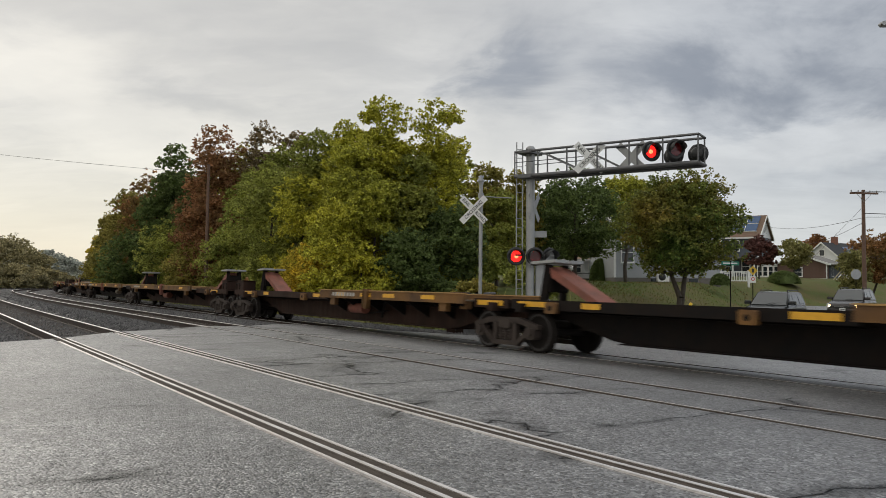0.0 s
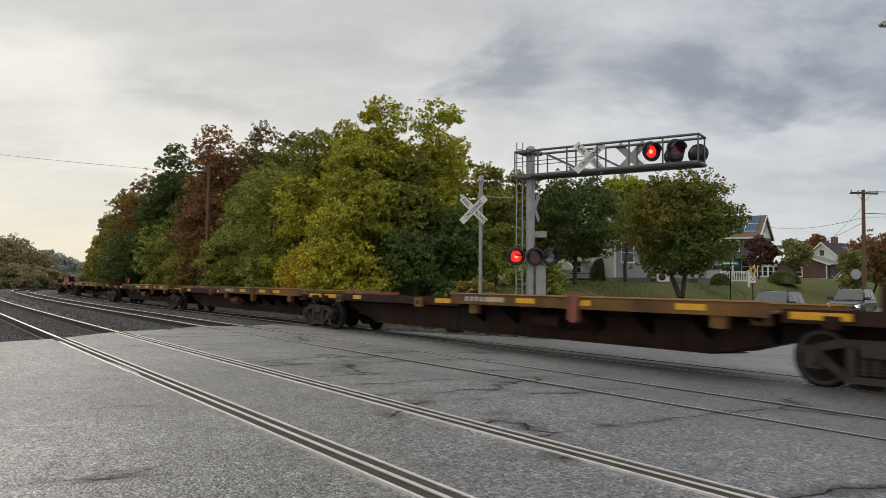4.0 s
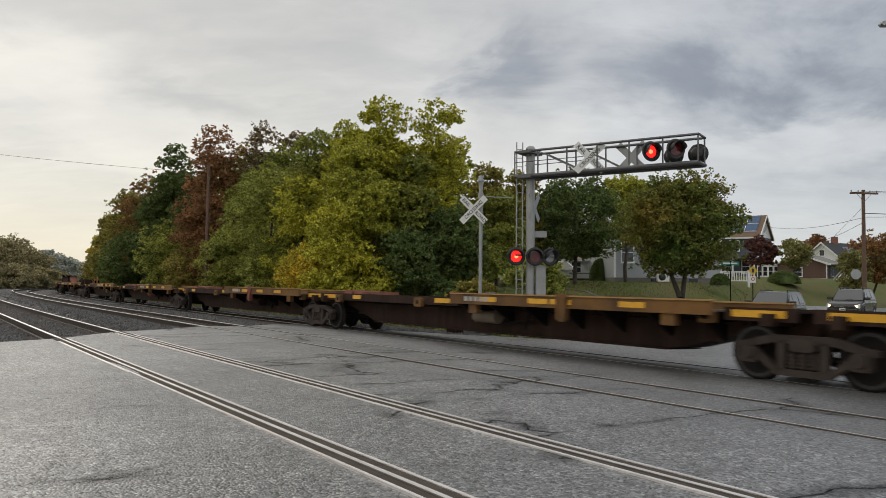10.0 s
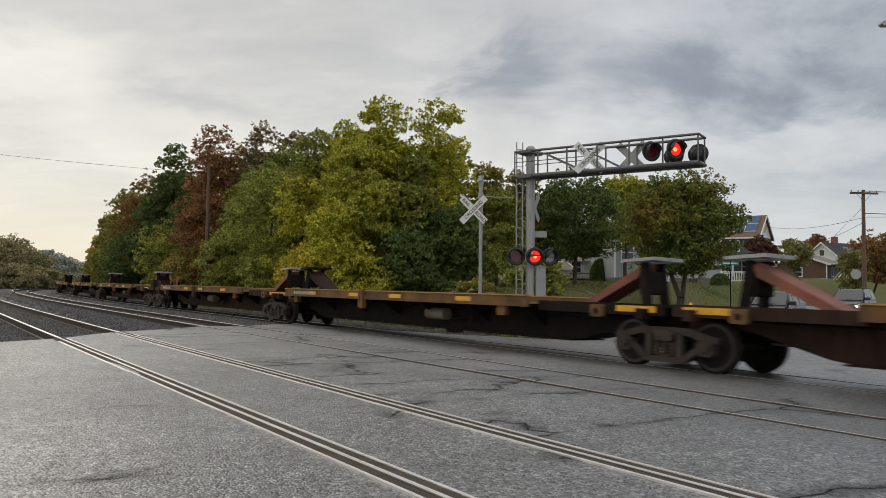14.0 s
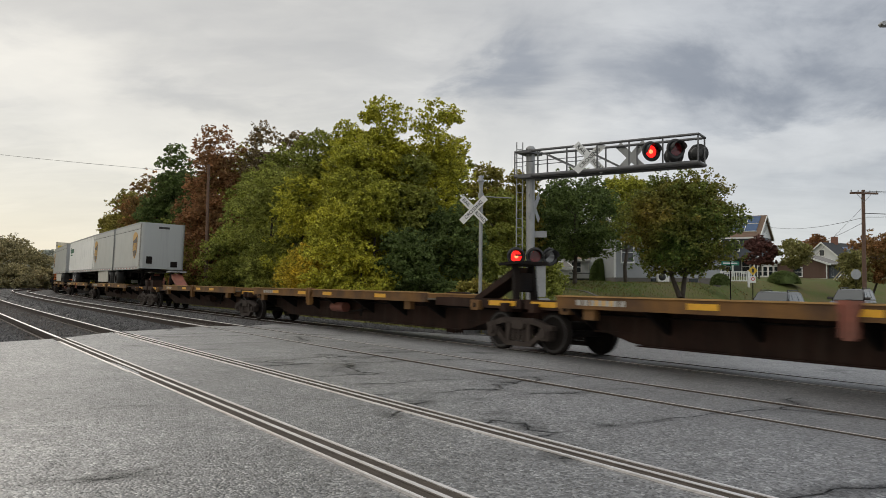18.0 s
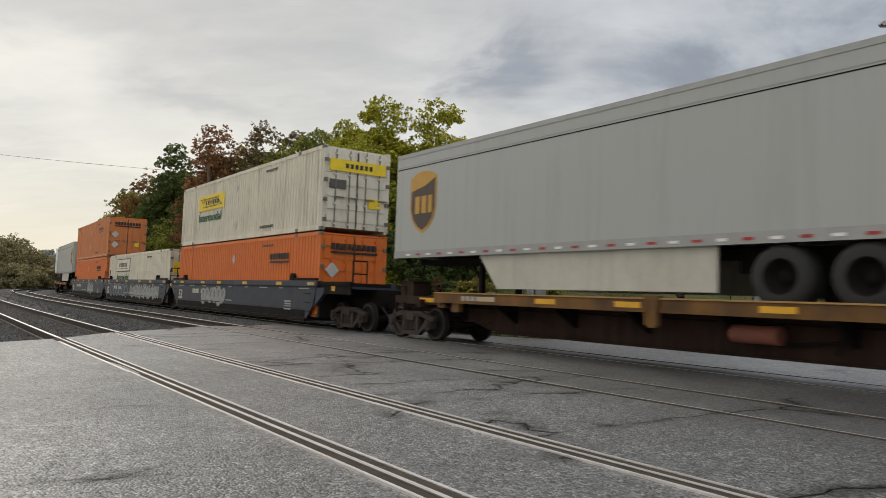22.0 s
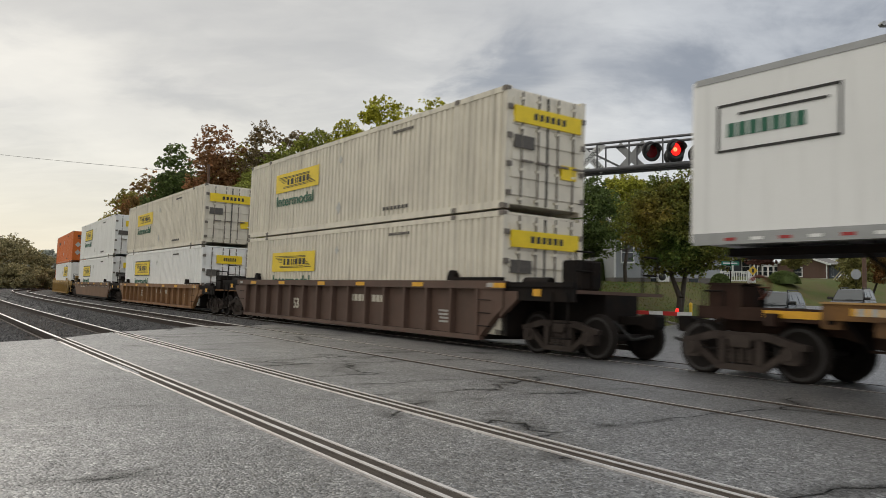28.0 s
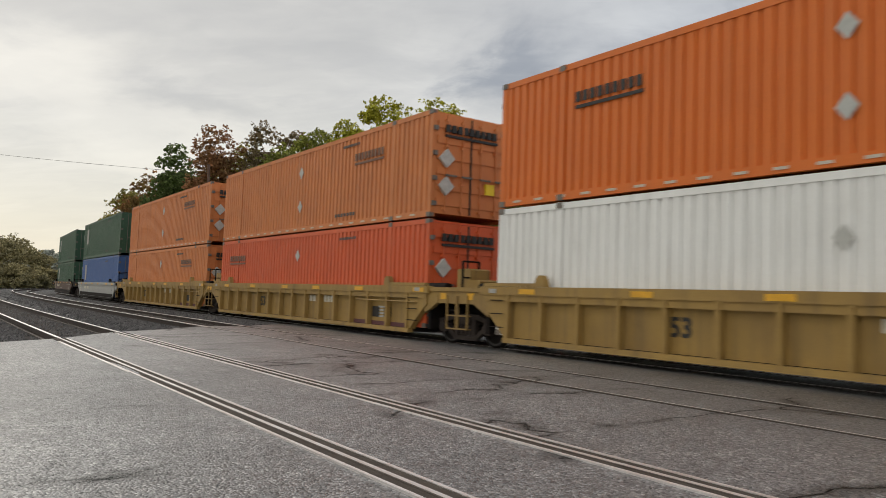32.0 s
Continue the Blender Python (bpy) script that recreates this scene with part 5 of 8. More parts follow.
def spray_letters(car, x0, x1, z0, z1, count, seed, fill, face=-1.47):
    """faded spray-painted bubble shapes on the near side of a well car"""
    rng = np.random.default_rng(seed)
    w = (x1 - x0) / count
    for k in range(count):
        cx, cz = x0 + (k + 0.5) * w, (z0 + z1) / 2 + rng.uniform(-0.05, 0.05)
        n = 22
        ph = rng.uniform(0, 6.28, 3)
        out, inn = [], []
        for i in range(n):
            t = 2 * math.pi * i / n
            r = 1 + 0.16 * math.sin(3 * t + ph[0]) + 0.12 * math.sin(5 * t + ph[1]) + 0.06 * math.sin(7 * t + ph[2])
            p = (cx + w * 0.55 * r * math.cos(t), cz + (z1 - z0) * 0.5 * min(r, 1.08) * math.sin(t))
            out.append(p)
            inn.append((cx + (p[0] - cx) * 0.72, cz + (p[1] - cz) * 0.78))
        if fill:
            # swollen strokes side by side, each with a dark rim, some of them joined
            rim, body, gloss = Geo(), Geo(), Geo()
            hh = (z1 - z0) / 2
            for j, sx in enumerate((-0.34, 0.0, 0.34)):
                lean, up, dn = rng.uniform(-0.12, 0.18) * w, hh * rng.uniform(0.55, 1.0), hh * rng.uniform(0.6, 1.0)
                for g, k0, y_out in ((rim, 1.0, 0.006), (body, 0.74, 0.010), (gloss, 0.25, 0.013)):
                    pts = []
                    for t in np.linspace(0, 2 * math.pi, 17)[:-1]:
                        c, q = math.cos(t), math.sin(t)
                        fat = w * 0.25 * k0 * (1.0 + 0.15 * math.sin(2 * t + ph[j]))
                        pz = (up if q > 0 else dn) * (1 - 0.16 * (1 - k0)) * (abs(q) ** 0.6) * (1 if q > 0 else -1)
                        pts.append((cx + sx * w + lean * pz / hh + fat * c, cz + pz * (1 if g is not gloss else 0.5) + (0 if g is not gloss else hh * 0.2)))
                    g.prism(pts, face - y_out - j * 0.0008 - k * 0.0004, face)
            for sz in rng.uniform(-0.5, 0.5, 2):
                body.prism([(cx - 0.4 * w, cz + hh * (sz - 0.12)), (cx + 0.4 * w, cz + hh * (sz - 0.16)), (cx + 0.4 * w, cz + hh * (sz + 0.14)), (cx - 0.4 * w, cz + hh * (sz + 0.1))], face - 0.011, face)
            part("spray_outline", rim, WELLGREY, car)
            part("spray_paint", body, SPRAY, car)
            part("spray_shine", gloss, SPRAYBLUE, car)
        else:
            g = Geo()
            for i in range(n):
                j = (i + 1) % n
                g.prism([out[i], out[j], inn[j], inn[i]], face - 0.008 - k * 0.0006, face - 0.001)
            part("spray_paint", g, SPRAYBLUE, car)

BOX_L, BOX_W, BOX_H = 16.154, 2.591, 2.896


def corrugated(g, x0, x1, z0, z1, y, sign, pitch=0.245, depth=0.042):
    """a corrugated side wall facing -y or +y"""
    n = int((x1 - x0) / pitch)
    p = (x1 - x0) / n
    prof = []
    for i in range(n):
        a = x0 + i * p
        prof += [(a, 0.0), (a + p * 0.6, 0.0), (a + p * 0.68, depth), (a + p * 0.92, depth)]
    prof.append((x1, 0.0))
    v = [(x, y - sign * d, z) for z in (z0, z1) for x, d in prof]
    k = len(prof)
    f = [(i, i + 1, i + 1 + k, i + k) if sign < 0 else (i + 1, i, i + k, i + 1 + k) for i in range(k - 1)]
    g.add(v, f, 0)


def container(front, rear, x_mid, z, paint, label, door_end="front", marks=None):
    """a 53 foot box: corrugated sides, frame posts, doors with locking bars"""
    c = thing("shipping_container", label, "container", "containers on the train")
    L, w = BOX_L / 2, BOX_W / 2
    g = Geo()
    for s in (-1, 1):
        corrugated(g, -L + 0.16, L - 0.16, z + 0.17, z + BOX_H - 0.13, s * (w - 0.012), s)
    corr_top = z + BOX_H - 0.02
    g.box(-L + 0.1, L - 0.1, -w + 0.05, w - 0.05, corr_top - 0.06, corr_top)
    g.box(-L + 0.1, L - 0.1, -w + 0.06, w - 0.06, z + 0.1, z + 0.2)
    part("side_wall", g, paint, c, at=pose(x_mid, 0, 0))
    fr = Geo()
    for s in (-1, 1):
        y0, y1 = (-w, -w + 0.14) if s < 0 else (w - 0.14, w)
        fr.box(-L, L, y0, y1, z, z + 0.17).box(-L, L, y0, y1, z + BOX_H - 0.13, z + BOX_H)
        for x in (-L, L - 0.16, -6.1 - 0.08, 6.1 - 0.08):
            fr.box(x, x + 0.16, y0 - 0.004, y1 + 0.004, z + 0.01, z + BOX_H - 0.01)
        for x in (-6.1, 6.1):
            fr.box(x - 0.09, x + 0.09, y0 - 0.012, y1 + 0.012, z + BOX_H - 0.14, z + BOX_H + 0.01)
    part("corner_frame", fr, paint, c, at=pose(x_mid, 0, 0))
    for x in (-L, -6.18, 6.02, L - 0.17):
        for zz in (z - 0.004, z + BOX_H - 0.12):
            part("corner_casting", Geo().box(x - 0.006, x + 0.176, -w - 0.018, -w + 0.1, zz, zz + 0.124, bevel=0.02), BARSTEEL, c, at=pose(x_mid, 0, 0))
    for end in (-1, 1):
        doors = (end > 0) == (door_end == "front")
        x = end * L
        d = Geo()
        d.box(min(x, x - end * 0.1), max(x, x - end * 0.1), -w + 0.1, w - 0.1, z + 0.1, z + BOX_H - 0.1)
        if doors:
            part("door", d, paint, c, at=pose(x_mid, 0, 0))
            for k in range(6):
                zz = z + 0.32 + k * 0.42
                for y0, y1 in ((-w + 0.16, -0.04), (0.04, w - 0.16)):
                    part("door_panel", Geo().box(min(x, x + end * 0.03), max(x, x + end * 0.03), y0, y1, zz, zz + 0.2), paint, c, at=pose(x_mid, 0, 0))
            for y in (-0.85, -0.32, 0.32, 0.85):
                lb = Geo().cyl((x + end * 0.055, y, z + 0.1), (x + end * 0.055, y, z + BOX_H - 0.1), 0.02, 8)
                keeper = Geo()
                for zz in (0.2, 0.9, 1.9, 2.6):
                    keeper.box(min(x, x + end * 0.075), max(x, x + end * 0.075), y - 0.06, y + 0.06, z + zz, z + zz + 0.06)
                part("bar_keeper", keeper, paint, c, at=pose(x_mid, 0, 0))
                part("locking_bar", lb, paint if paint in (ORANGE, ORANGE_PALE, ORANGE_RED) else BARSTEEL, c, at=pose(x_mid, 0, 0))
                part("bar_handle", Geo().box(min(x + end * 0.06, x + end * 0.1), max(x + end * 0.06, x + end * 0.1), y - 0.03, y + 0.34, z + 1.12, z + 1.17), BARSTEEL, c, at=pose(x_mid, 0, 0))
            for y in (-w + 0.09, w - 0.09):
                for k in range(4):
                    part("hinge", Geo().box(min(x, x + end * 0.05), max(x, x + end * 0.05), y - 0.07, y + 0.07, z + 0.3 + k * 0.68, z + 0.42 + k * 0.68), BARSTEEL, c, at=pose(x_mid, 0, 0))
            part("door_gap", Geo().box(min(x, x + end * 0.034), max(x, x + end * 0.034), -0.018, 0.018, z + 0.12, z + BOX_H - 0.12), DARKMARK, c, at=pose(x_mid, 0, 0))
        else:
            part("front_wall", d, paint, c, at=pose(x_mid, 0, 0))
            for k in range(9):
                zz = z + 0.25 + k * 0.28
                part("wall_rib", Geo().box(min(x, x + end * 0.035), max(x, x + end * 0.035), -w + 0.16, w - 0.16, zz, zz + 0.13), paint, c, at=pose(x_mid, 0, 0))
    # small stencils low on the near side, seam above the bottom rail
    for k in range(7):
        part("stencil_bar", Geo().box(x_mid + 2.6 + k * 0.2, x_mid + 2.73 + k * 0.2, -w - 0.016, -w - 0.004, z + 0.32, z + 0.42), STENCIL, c)
        part("stencil_bar", Geo().box(x_mid + 3.0 + k * 0.16, x_mid + 3.11 + k * 0.16, -w - 0.016, -w - 0.004, z + 2.52, z + 2.6), STENCIL, c)
    if marks:
        marks(c, x_mid, z, w, L, 1 if door_end == "front" else -1)
    return ride(c, front, rear)


def diamond_plate(c, x, z, y, r=0.3):
    part("placard", Geo().prism([(x, z - r), (x + r * 0.8, z), (x, z + r), (x - r * 0.8, z)], y - 0.012, y), PLACARD, c, "pale diamond placard holder")


def yellow_sign(c, x0, x1, z0, z1, y, border):
    """a yellow panel with a dark edge and dark bars where its brand stood"""
    p = part("sign_panel", Geo().box(x0, x1, y - 0.010, y, z0, z1), BLACKPAINT if border else YELLOWSIGN, c)
    e = 0.07 if border else 0.0
    if border:
        part("sign_field", Geo().box(x0 + e, x1 - e, y - 0.014, y - 0.008, z0 + e, z1 - e), YELLOWSIGN, p, "yellow sign field")
    m, hh, ww = (z0 + z1) / 2, (z1 - z0), (x1 - x0)
    for k, (q, w) in enumerate(((0.29, 0.045), (0.375, 0.06), (0.475, 0.022), (0.52, 0.022), (0.565, 0.06), (0.65, 0.06), (0.735, 0.055))):
        part("brand_bar", Geo().box(x0 + ww * q, x0 + ww * (q + w), y - 0.018, y - 0.012, m - hh * 0.15, m + hh * 0.15), DARKMARK, p)
    # scrolls at both ends, drawn out into lines over and under the name
    for k in range(5):
        lift, inset = hh * (0.28 - k * 0.075), ww * (0.07 + k * 0.028)
        for side in (-1, 1):
            u0, u1 = (x0 + inset, x0 + ww * 0.26) if side < 0 else (x1 - ww * 0.22, x1 - inset)
            z = m + lift * (1 if side < 0 else -1)
            part("scroll_bar", Geo().prism([(u0, z), (u1, z), (u1, z + hh * 0.03), (u0, z + hh * 0.03)], y - 0.018, y - 0.012), DARKMARK, p)
    for z in (-0.30, -0.24, 0.21, 0.27):
        part("rule", Geo().box(x0 + ww * (0.24 if z > 0 else 0.2), x1 - ww * (0.2 if z > 0 else 0.24), y - 0.018, y - 0.012, m + hh * z, m + hh * (z + 0.028)), DARKMARK, p)


def end_sign(c, x, z0, z1, y0, y1, bars):
    p = part("door_sign", Geo().box(x, x + 0.075, y0, y1, z0, z1), YELLOWSIGN, c, "yellow door sign")
    for k in range(6):
        q = y0 + (y1 - y0) * (0.27 + k * 0.085)
        part("brand_bar", Geo().box(x + 0.07, x + 0.08, q, q + (y1 - y0) * 0.055, (z0 + z1) / 2 - 0.08, (z0 + z1) / 2 + 0.08), bars, p)


def cream_marks(border, big):
    def put(c, xm, z, w, L, front):
        y = -w - 0.004
        x0 = xm - L + 2.65
        yellow_sign(c, x0, x0 + 3.65, z + (1.45 if border else 1.55), z + (2.35 if border else 2.25), y, border)
        part("lettering", lettering("Intermodal", 0.40, GREENMARK, width=3.15, bold=0.006), None, c, at=pose(x0 + 1.72, y - 0.012, z + (1.12 if border else 1.2)))
        diamond_plate(c, xm - 0.2, z + 0.62, y, 0.2)
        diamond_plate(c, xm - 0.2, z + 2.2, y, 0.14)
        end_sign(c, xm + L, z + 2.05, z + 2.45, -w + 0.2 if big else -0.62, w - 0.2 if big else 0.62, BLACKPAINT)
        part("door_placard", Geo().box(xm + L, xm + L + 0.07, 0.45, 0.95, z + 0.85, z + 1.2), YELLOWSIGN, c)
        part("data_plate", Geo().box(xm + L, xm + L + 0.065, -w + 0.22, -0.45, z + 1.45, z + 1.75), STENCIL, c)
    return put


def plain_marks(c, xm, z, w, L, front):
    """white box: large bordered yellow sign in the middle of the side"""
    yellow_sign(c, xm + 1.1, xm + 4.95, z + 1.5, z + 2.5, -w - 0.004, True)
    end_sign(c, xm + L, z + 2.1, z + 2.4, -0.6, 0.6, BLACKPAINT)
    diamond_plate(c, xm - 0.2, z + 1.9, -w - 0.004, 0.2)


def grey_marks(c, xm, z, w, L, front):
    """cream box with a pale bordered sign of dark bars and green letters"""
    x0 = xm - L + 2.6
    p = part("sign_panel", Geo().box(x0, x0 + 3.95, -w - 0.012, -w - 0.004, z + 1.75, z + 2.6), STENCIL, c)
    part("sign_field", Geo().box(x0 + 0.06, x0 + 3.89, -w - 0.018, -w - 0.01, z + 1.81, z + 2.54), CREAM, p)
    for k in range(6):
        part("brand_bar", Geo().box(x0 + 0.80 + k * 0.40, x0 + 1.08 + k * 0.40, -w - 0.024, -w - 0.016, z + 2.05, z + 2.32), BLACKPAINT, p)
    part("under_bar", Geo().box(x0 + 0.6, x0 + 3.3, -w - 0.024, -w - 0.016, z + 1.92, z + 1.96), BLACKPAINT, p)
    part("lettering", lettering("Intermodal", 0.48, GREENMARK, width=3.45, bold=0.007), None, c, at=pose(x0 + 1.9, -w - 0.012, z + 1.36))
    end_sign(c, xm + L, z + 1.6, z + 2.2, -w + 0.2, w - 0.2, BLACKPAINT)


def orange_marks(side_x, end_bar=True, faint=False):
    def put(c, xm, z, w, L, front):
        y = -w - 0.004
        ink = FADEDINK if faint else DARKMARK
        x0 = xm + side_x
        for k in range(9):
            part("brand_bar", Geo().box(x0 + k * 0.2, x0 + k * 0.2 + 0.14, y - 0.012, y, z + 2.02, z + 2.24), ink, c)
        part("under_bar", Geo().box(x0, x0 + 1.78, y - 0.012, y, z + 1.88, z + 1.95), ink, c)
        diamond_plate(c, xm - 0.15, z + 2.1, y, 0.22)
        diamond_plate(c, xm - 0.15, z + 0.88, y, 0.22)
        e = xm + L
        for k in range(9):
            q = -0.9 + k * 0.2
            part("brand_bar", Geo().box(e, e + 0.085, q, q + 0.14, z + 2.32, z + 2.52), DARKMARK, c)
        part("under_bar", Geo().box(e, e + 0.085, -0.9, 0.88, z + 2.18, z + 2.25), DARKMARK, c)
        for zz in (1.6, 0.85):
            p = part("placard", Geo().add([(e + 0.09, -0.85, z + zz - 0.26), (e + 0.09, -0.60, z + zz), (e + 0.09, -0.85, z + zz + 0.26), (e + 0.09, -1.10, z + zz), (e, -0.85, z + zz - 0.26), (e, -0.60, z + zz), (e, -0.85, z + zz + 0.26), (e, -1.10, z + zz)],
                     [(0, 1, 2, 3), (0, 4, 5, 1), (1, 5, 6, 2), (2, 6, 7, 3), (3, 7, 4, 0)]), PLACARD, c)
        part("door_label", Geo().box(e, e + 0.08, 0.5, 0.8, z + 0.75, z + 1.05), YELLOWSIGN, c)
        for k in range(22):
            part("marker", Geo().box(xm - 7.6 + k * 0.7, xm - 7.35 + k * 0.7, y - 0.008, y, z + 0.06, z + 0.11), STENCILPALE, c)
    return put


def green_marks(c, xm, z, w, L, front):
    e = xm + L
    part("end_panel", Geo().box(e, e + 0.075, -0.6, 0.4, z + 1.9, z + 2.4), WHITEPAINT if z > 2 else YELLOWSIGN, c)
    for k in range(3):
        part("brand_bar", Geo().box(e + 0.07, e + 0.08, -0.5 + k * 0.3, -0.3 + k * 0.3, z + 2.0, z + 2.3), BLACKPAINT, c)
    part("side_mark", Geo().box(xm - L + 1.6, xm - L + 2.4, -w - 0.012, -w - 0.004, z + 1.2, z + 2.4), FADEDWHITE, c)


def shield(t, x, z, y, flip=1):
    """brown shield with a gold edge"""
    def outline(k):
        pts = [(-0.62, 0.66), (-0.3, 0.8), (0.0, 0.84), (0.3, 0.8), (0.62, 0.66), (0.62, -0.2), (0.5, -0.5), (0.28, -0.72), (0.0, -0.86), (-0.28, -0.72), (-0.5, -0.5), (-0.62, -0.2)]
        return [(x + a * k, z + b * k) for a, b in pts][::-1]
    p = part("shield_edge", Geo().prism(outline(1.0), y - 0.008, y), GOLD, t, "gold-edged brown shield emblem")
    part("shield_field", Geo().prism(outline(0.9), y - 0.013, y - 0.006), UMBER, p)
    part("shield_top", Geo().prism([(x - 0.55, z + 0.3), (x + 0.1, z + 0.42), (x + 0.55, z + 0.6), (x + 0.28, z + 0.72), (x, z + 0.75), (x - 0.28, z + 0.72), (x - 0.55, z + 0.6)], y - 0.018, y - 0.011), GOLD, p)
    for a, b in ((-0.36, -0.14), (-0.05, 0.17), (0.26, 0.44)):
        part("emblem_bar", Geo().box(x + a, x + b, y - 0.018, y - 0.011, z - 0.32, z + 0.15), GOLD, p)


def trailer(front, rear, nose, paint, label, kind, z=2.28, length=16.15, height=2.84, flip=False, emblem=None, axles=(2.9, 4.2)):
    """a road semi-trailer on a spine car; nose: metres of its forward end past the middle between the trucks; flip: it rides doors first"""
    t = thing("semi_trailer", label, "trailer", "trailers on the train")
    x1, x0, w = nose, nose - length, 1.3
    m = pose(x0 + x1, 0, 0, 0, 0, 180) if flip else pose(0, 0, 0)
    short = length < 9
    part("body", Geo().box(x0, x1 - 0.2, -w, w, z, z + height, bevel=0.02), paint, t, at=m)
    # rounded nose
    out = [(x1 - 0.2, -w)] + [(x1 - 0.2 + 0.2 * math.sin(a), -w + 0.2 - 0.2 * math.cos(a)) for a in np.linspace(0.3, math.pi / 2, 7)]
    out += [(x, -y) for x, y in out[::-1]]
    k = len(out)
    part("nose", Geo().add([(x, y, zz) for zz in (z, z + height - 0.01) for x, y in out], [(i, i + 1, i + 1 + k, i + k) for i in range(k - 1)] + [tuple(range(k, 2 * k)), tuple(range(k - 1, -1, -1))]), paint, t, at=m)
    if paint is SILVER and not flip:
        for s in (-1, 1):
            part("nose_post", Geo().box(x1 - 0.34, x1 - 0.12, min(s * 1.292, s * 1.306), max(s * 1.292, s * 1.306), z + 0.1, z + height - 0.08), NOSEGREY, t, "dirty grey-brown nose post", at=m)
    part("nose_box", Geo().box(x1, x1 + 0.05, -0.95, -0.6, z + 0.3, z + 0.75).box(x1, x1 + 0.04, 0.5, 0.9, z + 0.15, z + 0.5), DARKSTEEL, t, at=m)
    part("nose_mark", Geo().box(x1, x1 + 0.01, -0.3, 0.35, z + height - 0.35, z + height - 0.22), DARKMARK, t, at=m)
    for s in (-1, 1):
        y0, y1 = (-w - 0.012, -w + 0.02) if s < 0 else (w - 0.02, w + 0.012)
        part("bottom_rail", Geo().box(x0, x1 - 0.15, y0 - 0.004, y1 + 0.004, z - 0.06, z + 0.14, bevel=0.01), GALV, t, at=m)
        part("top_rail", Geo().box(x0, x1 - 0.15, y0, y1, z + height - 0.1, z + height + 0.01), GALV, t, at=m)
        if paint is SILVER:
            for dz in (0.34, 0.40):
                part("body_line", Geo().box(x0, x1 - 0.2, y0 + 0.004, y1 - 0.004, z + height - dz - 0.02, z + height - dz), DARKSTEEL if dz > 0.38 else GALV, t, at=m)
            part("corner_post", Geo().box(x0, x0 + 0.12, y0, y1, z, z + height), GALV, t, at=m)
        if s < 0 or flip:
            dots = int(length * 2.0)
            for i in range(dots):
                xx = x0 + 0.3 + i * (length - 0.8) / dots
                part("reflective_tape", Geo().box(xx, xx + 0.2, min(s * (w + 0.012), s * (w + 0.024)), max(s * (w + 0.012), s * (w + 0.024)), z + 0.0, z + 0.05), REDTAPE if i % 2 else WHITEPAINT, t, at=m)
        if kind == "panel":
            for i in range(1, 14):
                xx = x0 + i * length / 14
                part("panel_seam", Geo().box(xx - 0.025, xx + 0.025, min(s * w, s * (w + 0.012)), max(s * w, s * (w + 0.012)), z + 0.14, z + height - 0.1), paint, t, at=m)
        if paint is SILVER and (flip or not short):
            part("side_skirt", Geo().prism([(x0 + (2.0 if short else 5.4), z - 0.86), (x1 - (2.7 if short else 4.6), z - 0.86), (x1 - (2.6 if short else 3.9), z - 0.05), (x0 + (2.0 if short else 5.4), z - 0.05)], min(s * 1.17, s * 1.21), max(s * 1.17, s * 1.21)), SKIRT, t, at=m)
        part("mud_flap", Geo().box(x0 + axles[0] - 0.75, x0 + axles[0] - 0.69, min(s * 0.7, s * 1.22), max(s * 0.7, s * 1.22), z - 0.95, z - 0.1), RUBBER, t, at=m)
    # doors
    for y0, y1 in ((-w + 0.06, -0.02), (0.02, w - 0.06)):
        part("door", Geo().box(x0 - 0.03, x0, y0, y1, z + 0.12, z + height - 0.12), paint, t, at=m)
    if kind == "box" and flip:
        for i in range(9):
            part("door_slat", Geo().box(x0 - 0.05, x0 - 0.03, -w + 0.1, w - 0.1, z + 0.2 + i * 0.27, z + 0.4 + i * 0.27), paint, t, at=m)
    part("bumper", Geo().box(x0, x0 + 0.1, -1.1, 1.1, z - 0.62, z - 0.52).box(x0 + 0.02, x0 + 0.1, -0.6, -0.5, z - 0.55, z).box(x0 + 0.02, x0 + 0.1, 0.5, 0.6, z - 0.55, z), DARKSTEEL, t, at=m)
    # running gear
    part("floor_beam", Geo().box(x0 + 0.1, x1 - 0.3, -0.5, 0.5, z - 0.2, z - 0.06).box(x0 + 0.5, x0 + (2.2 if short else 5.4), -0.55, -0.4, z - 0.5, z - 0.15).box(x0 + 0.5, x0 + (2.2 if short else 5.4), 0.4, 0.55, z - 0.5, z - 0.15), DARKSTEEL, t, at=m)
    for ax in [x0 + k for k in axles]:
        for s in (-1, 1):
            y0 = s * 1.0
            tyre = Geo().lathe([(0.29, y0 - 0.27), (0.44, y0 - 0.28), (0.51, y0 - 0.22), (0.515, y0 + 0.22), (0.44, y0 + 0.28), (0.29, y0 + 0.27)], "y", 24, at=(ax, 0, z - 0.59))
            ty = part("tyre", tyre, RUBBER, t, at=m)
            part("rim", Geo().lathe([(0.0, y0 + s * 0.12), (0.11, y0 + s * 0.13), (0.13, y0 + s * 0.05), (0.24, y0 + s * 0.08), (0.29, y0 + s * 0.27)], "y", 20, at=(ax, 0, z - 0.59)), RIM if paint is TRAILWHITE else DARKSTEEL, ty)
        part("axle", Geo().cyl((ax, -1, z - 0.59), (ax, 1, z - 0.59), 0.065, 8), DARKSTEEL, t, at=m)
    lx = x1 - (2.2 if short else 3.3)
    for y in (-0.62, 0.62):
        part("landing_leg", Geo().box(lx - 0.07, lx + 0.07, y - 0.07, y + 0.07, z - 1.0, z - 0.06).box(lx - 0.15, lx + 0.15, y - 0.13, y + 0.13, z - 1.03, z - 0.99), DARKSTEEL, t, at=m)
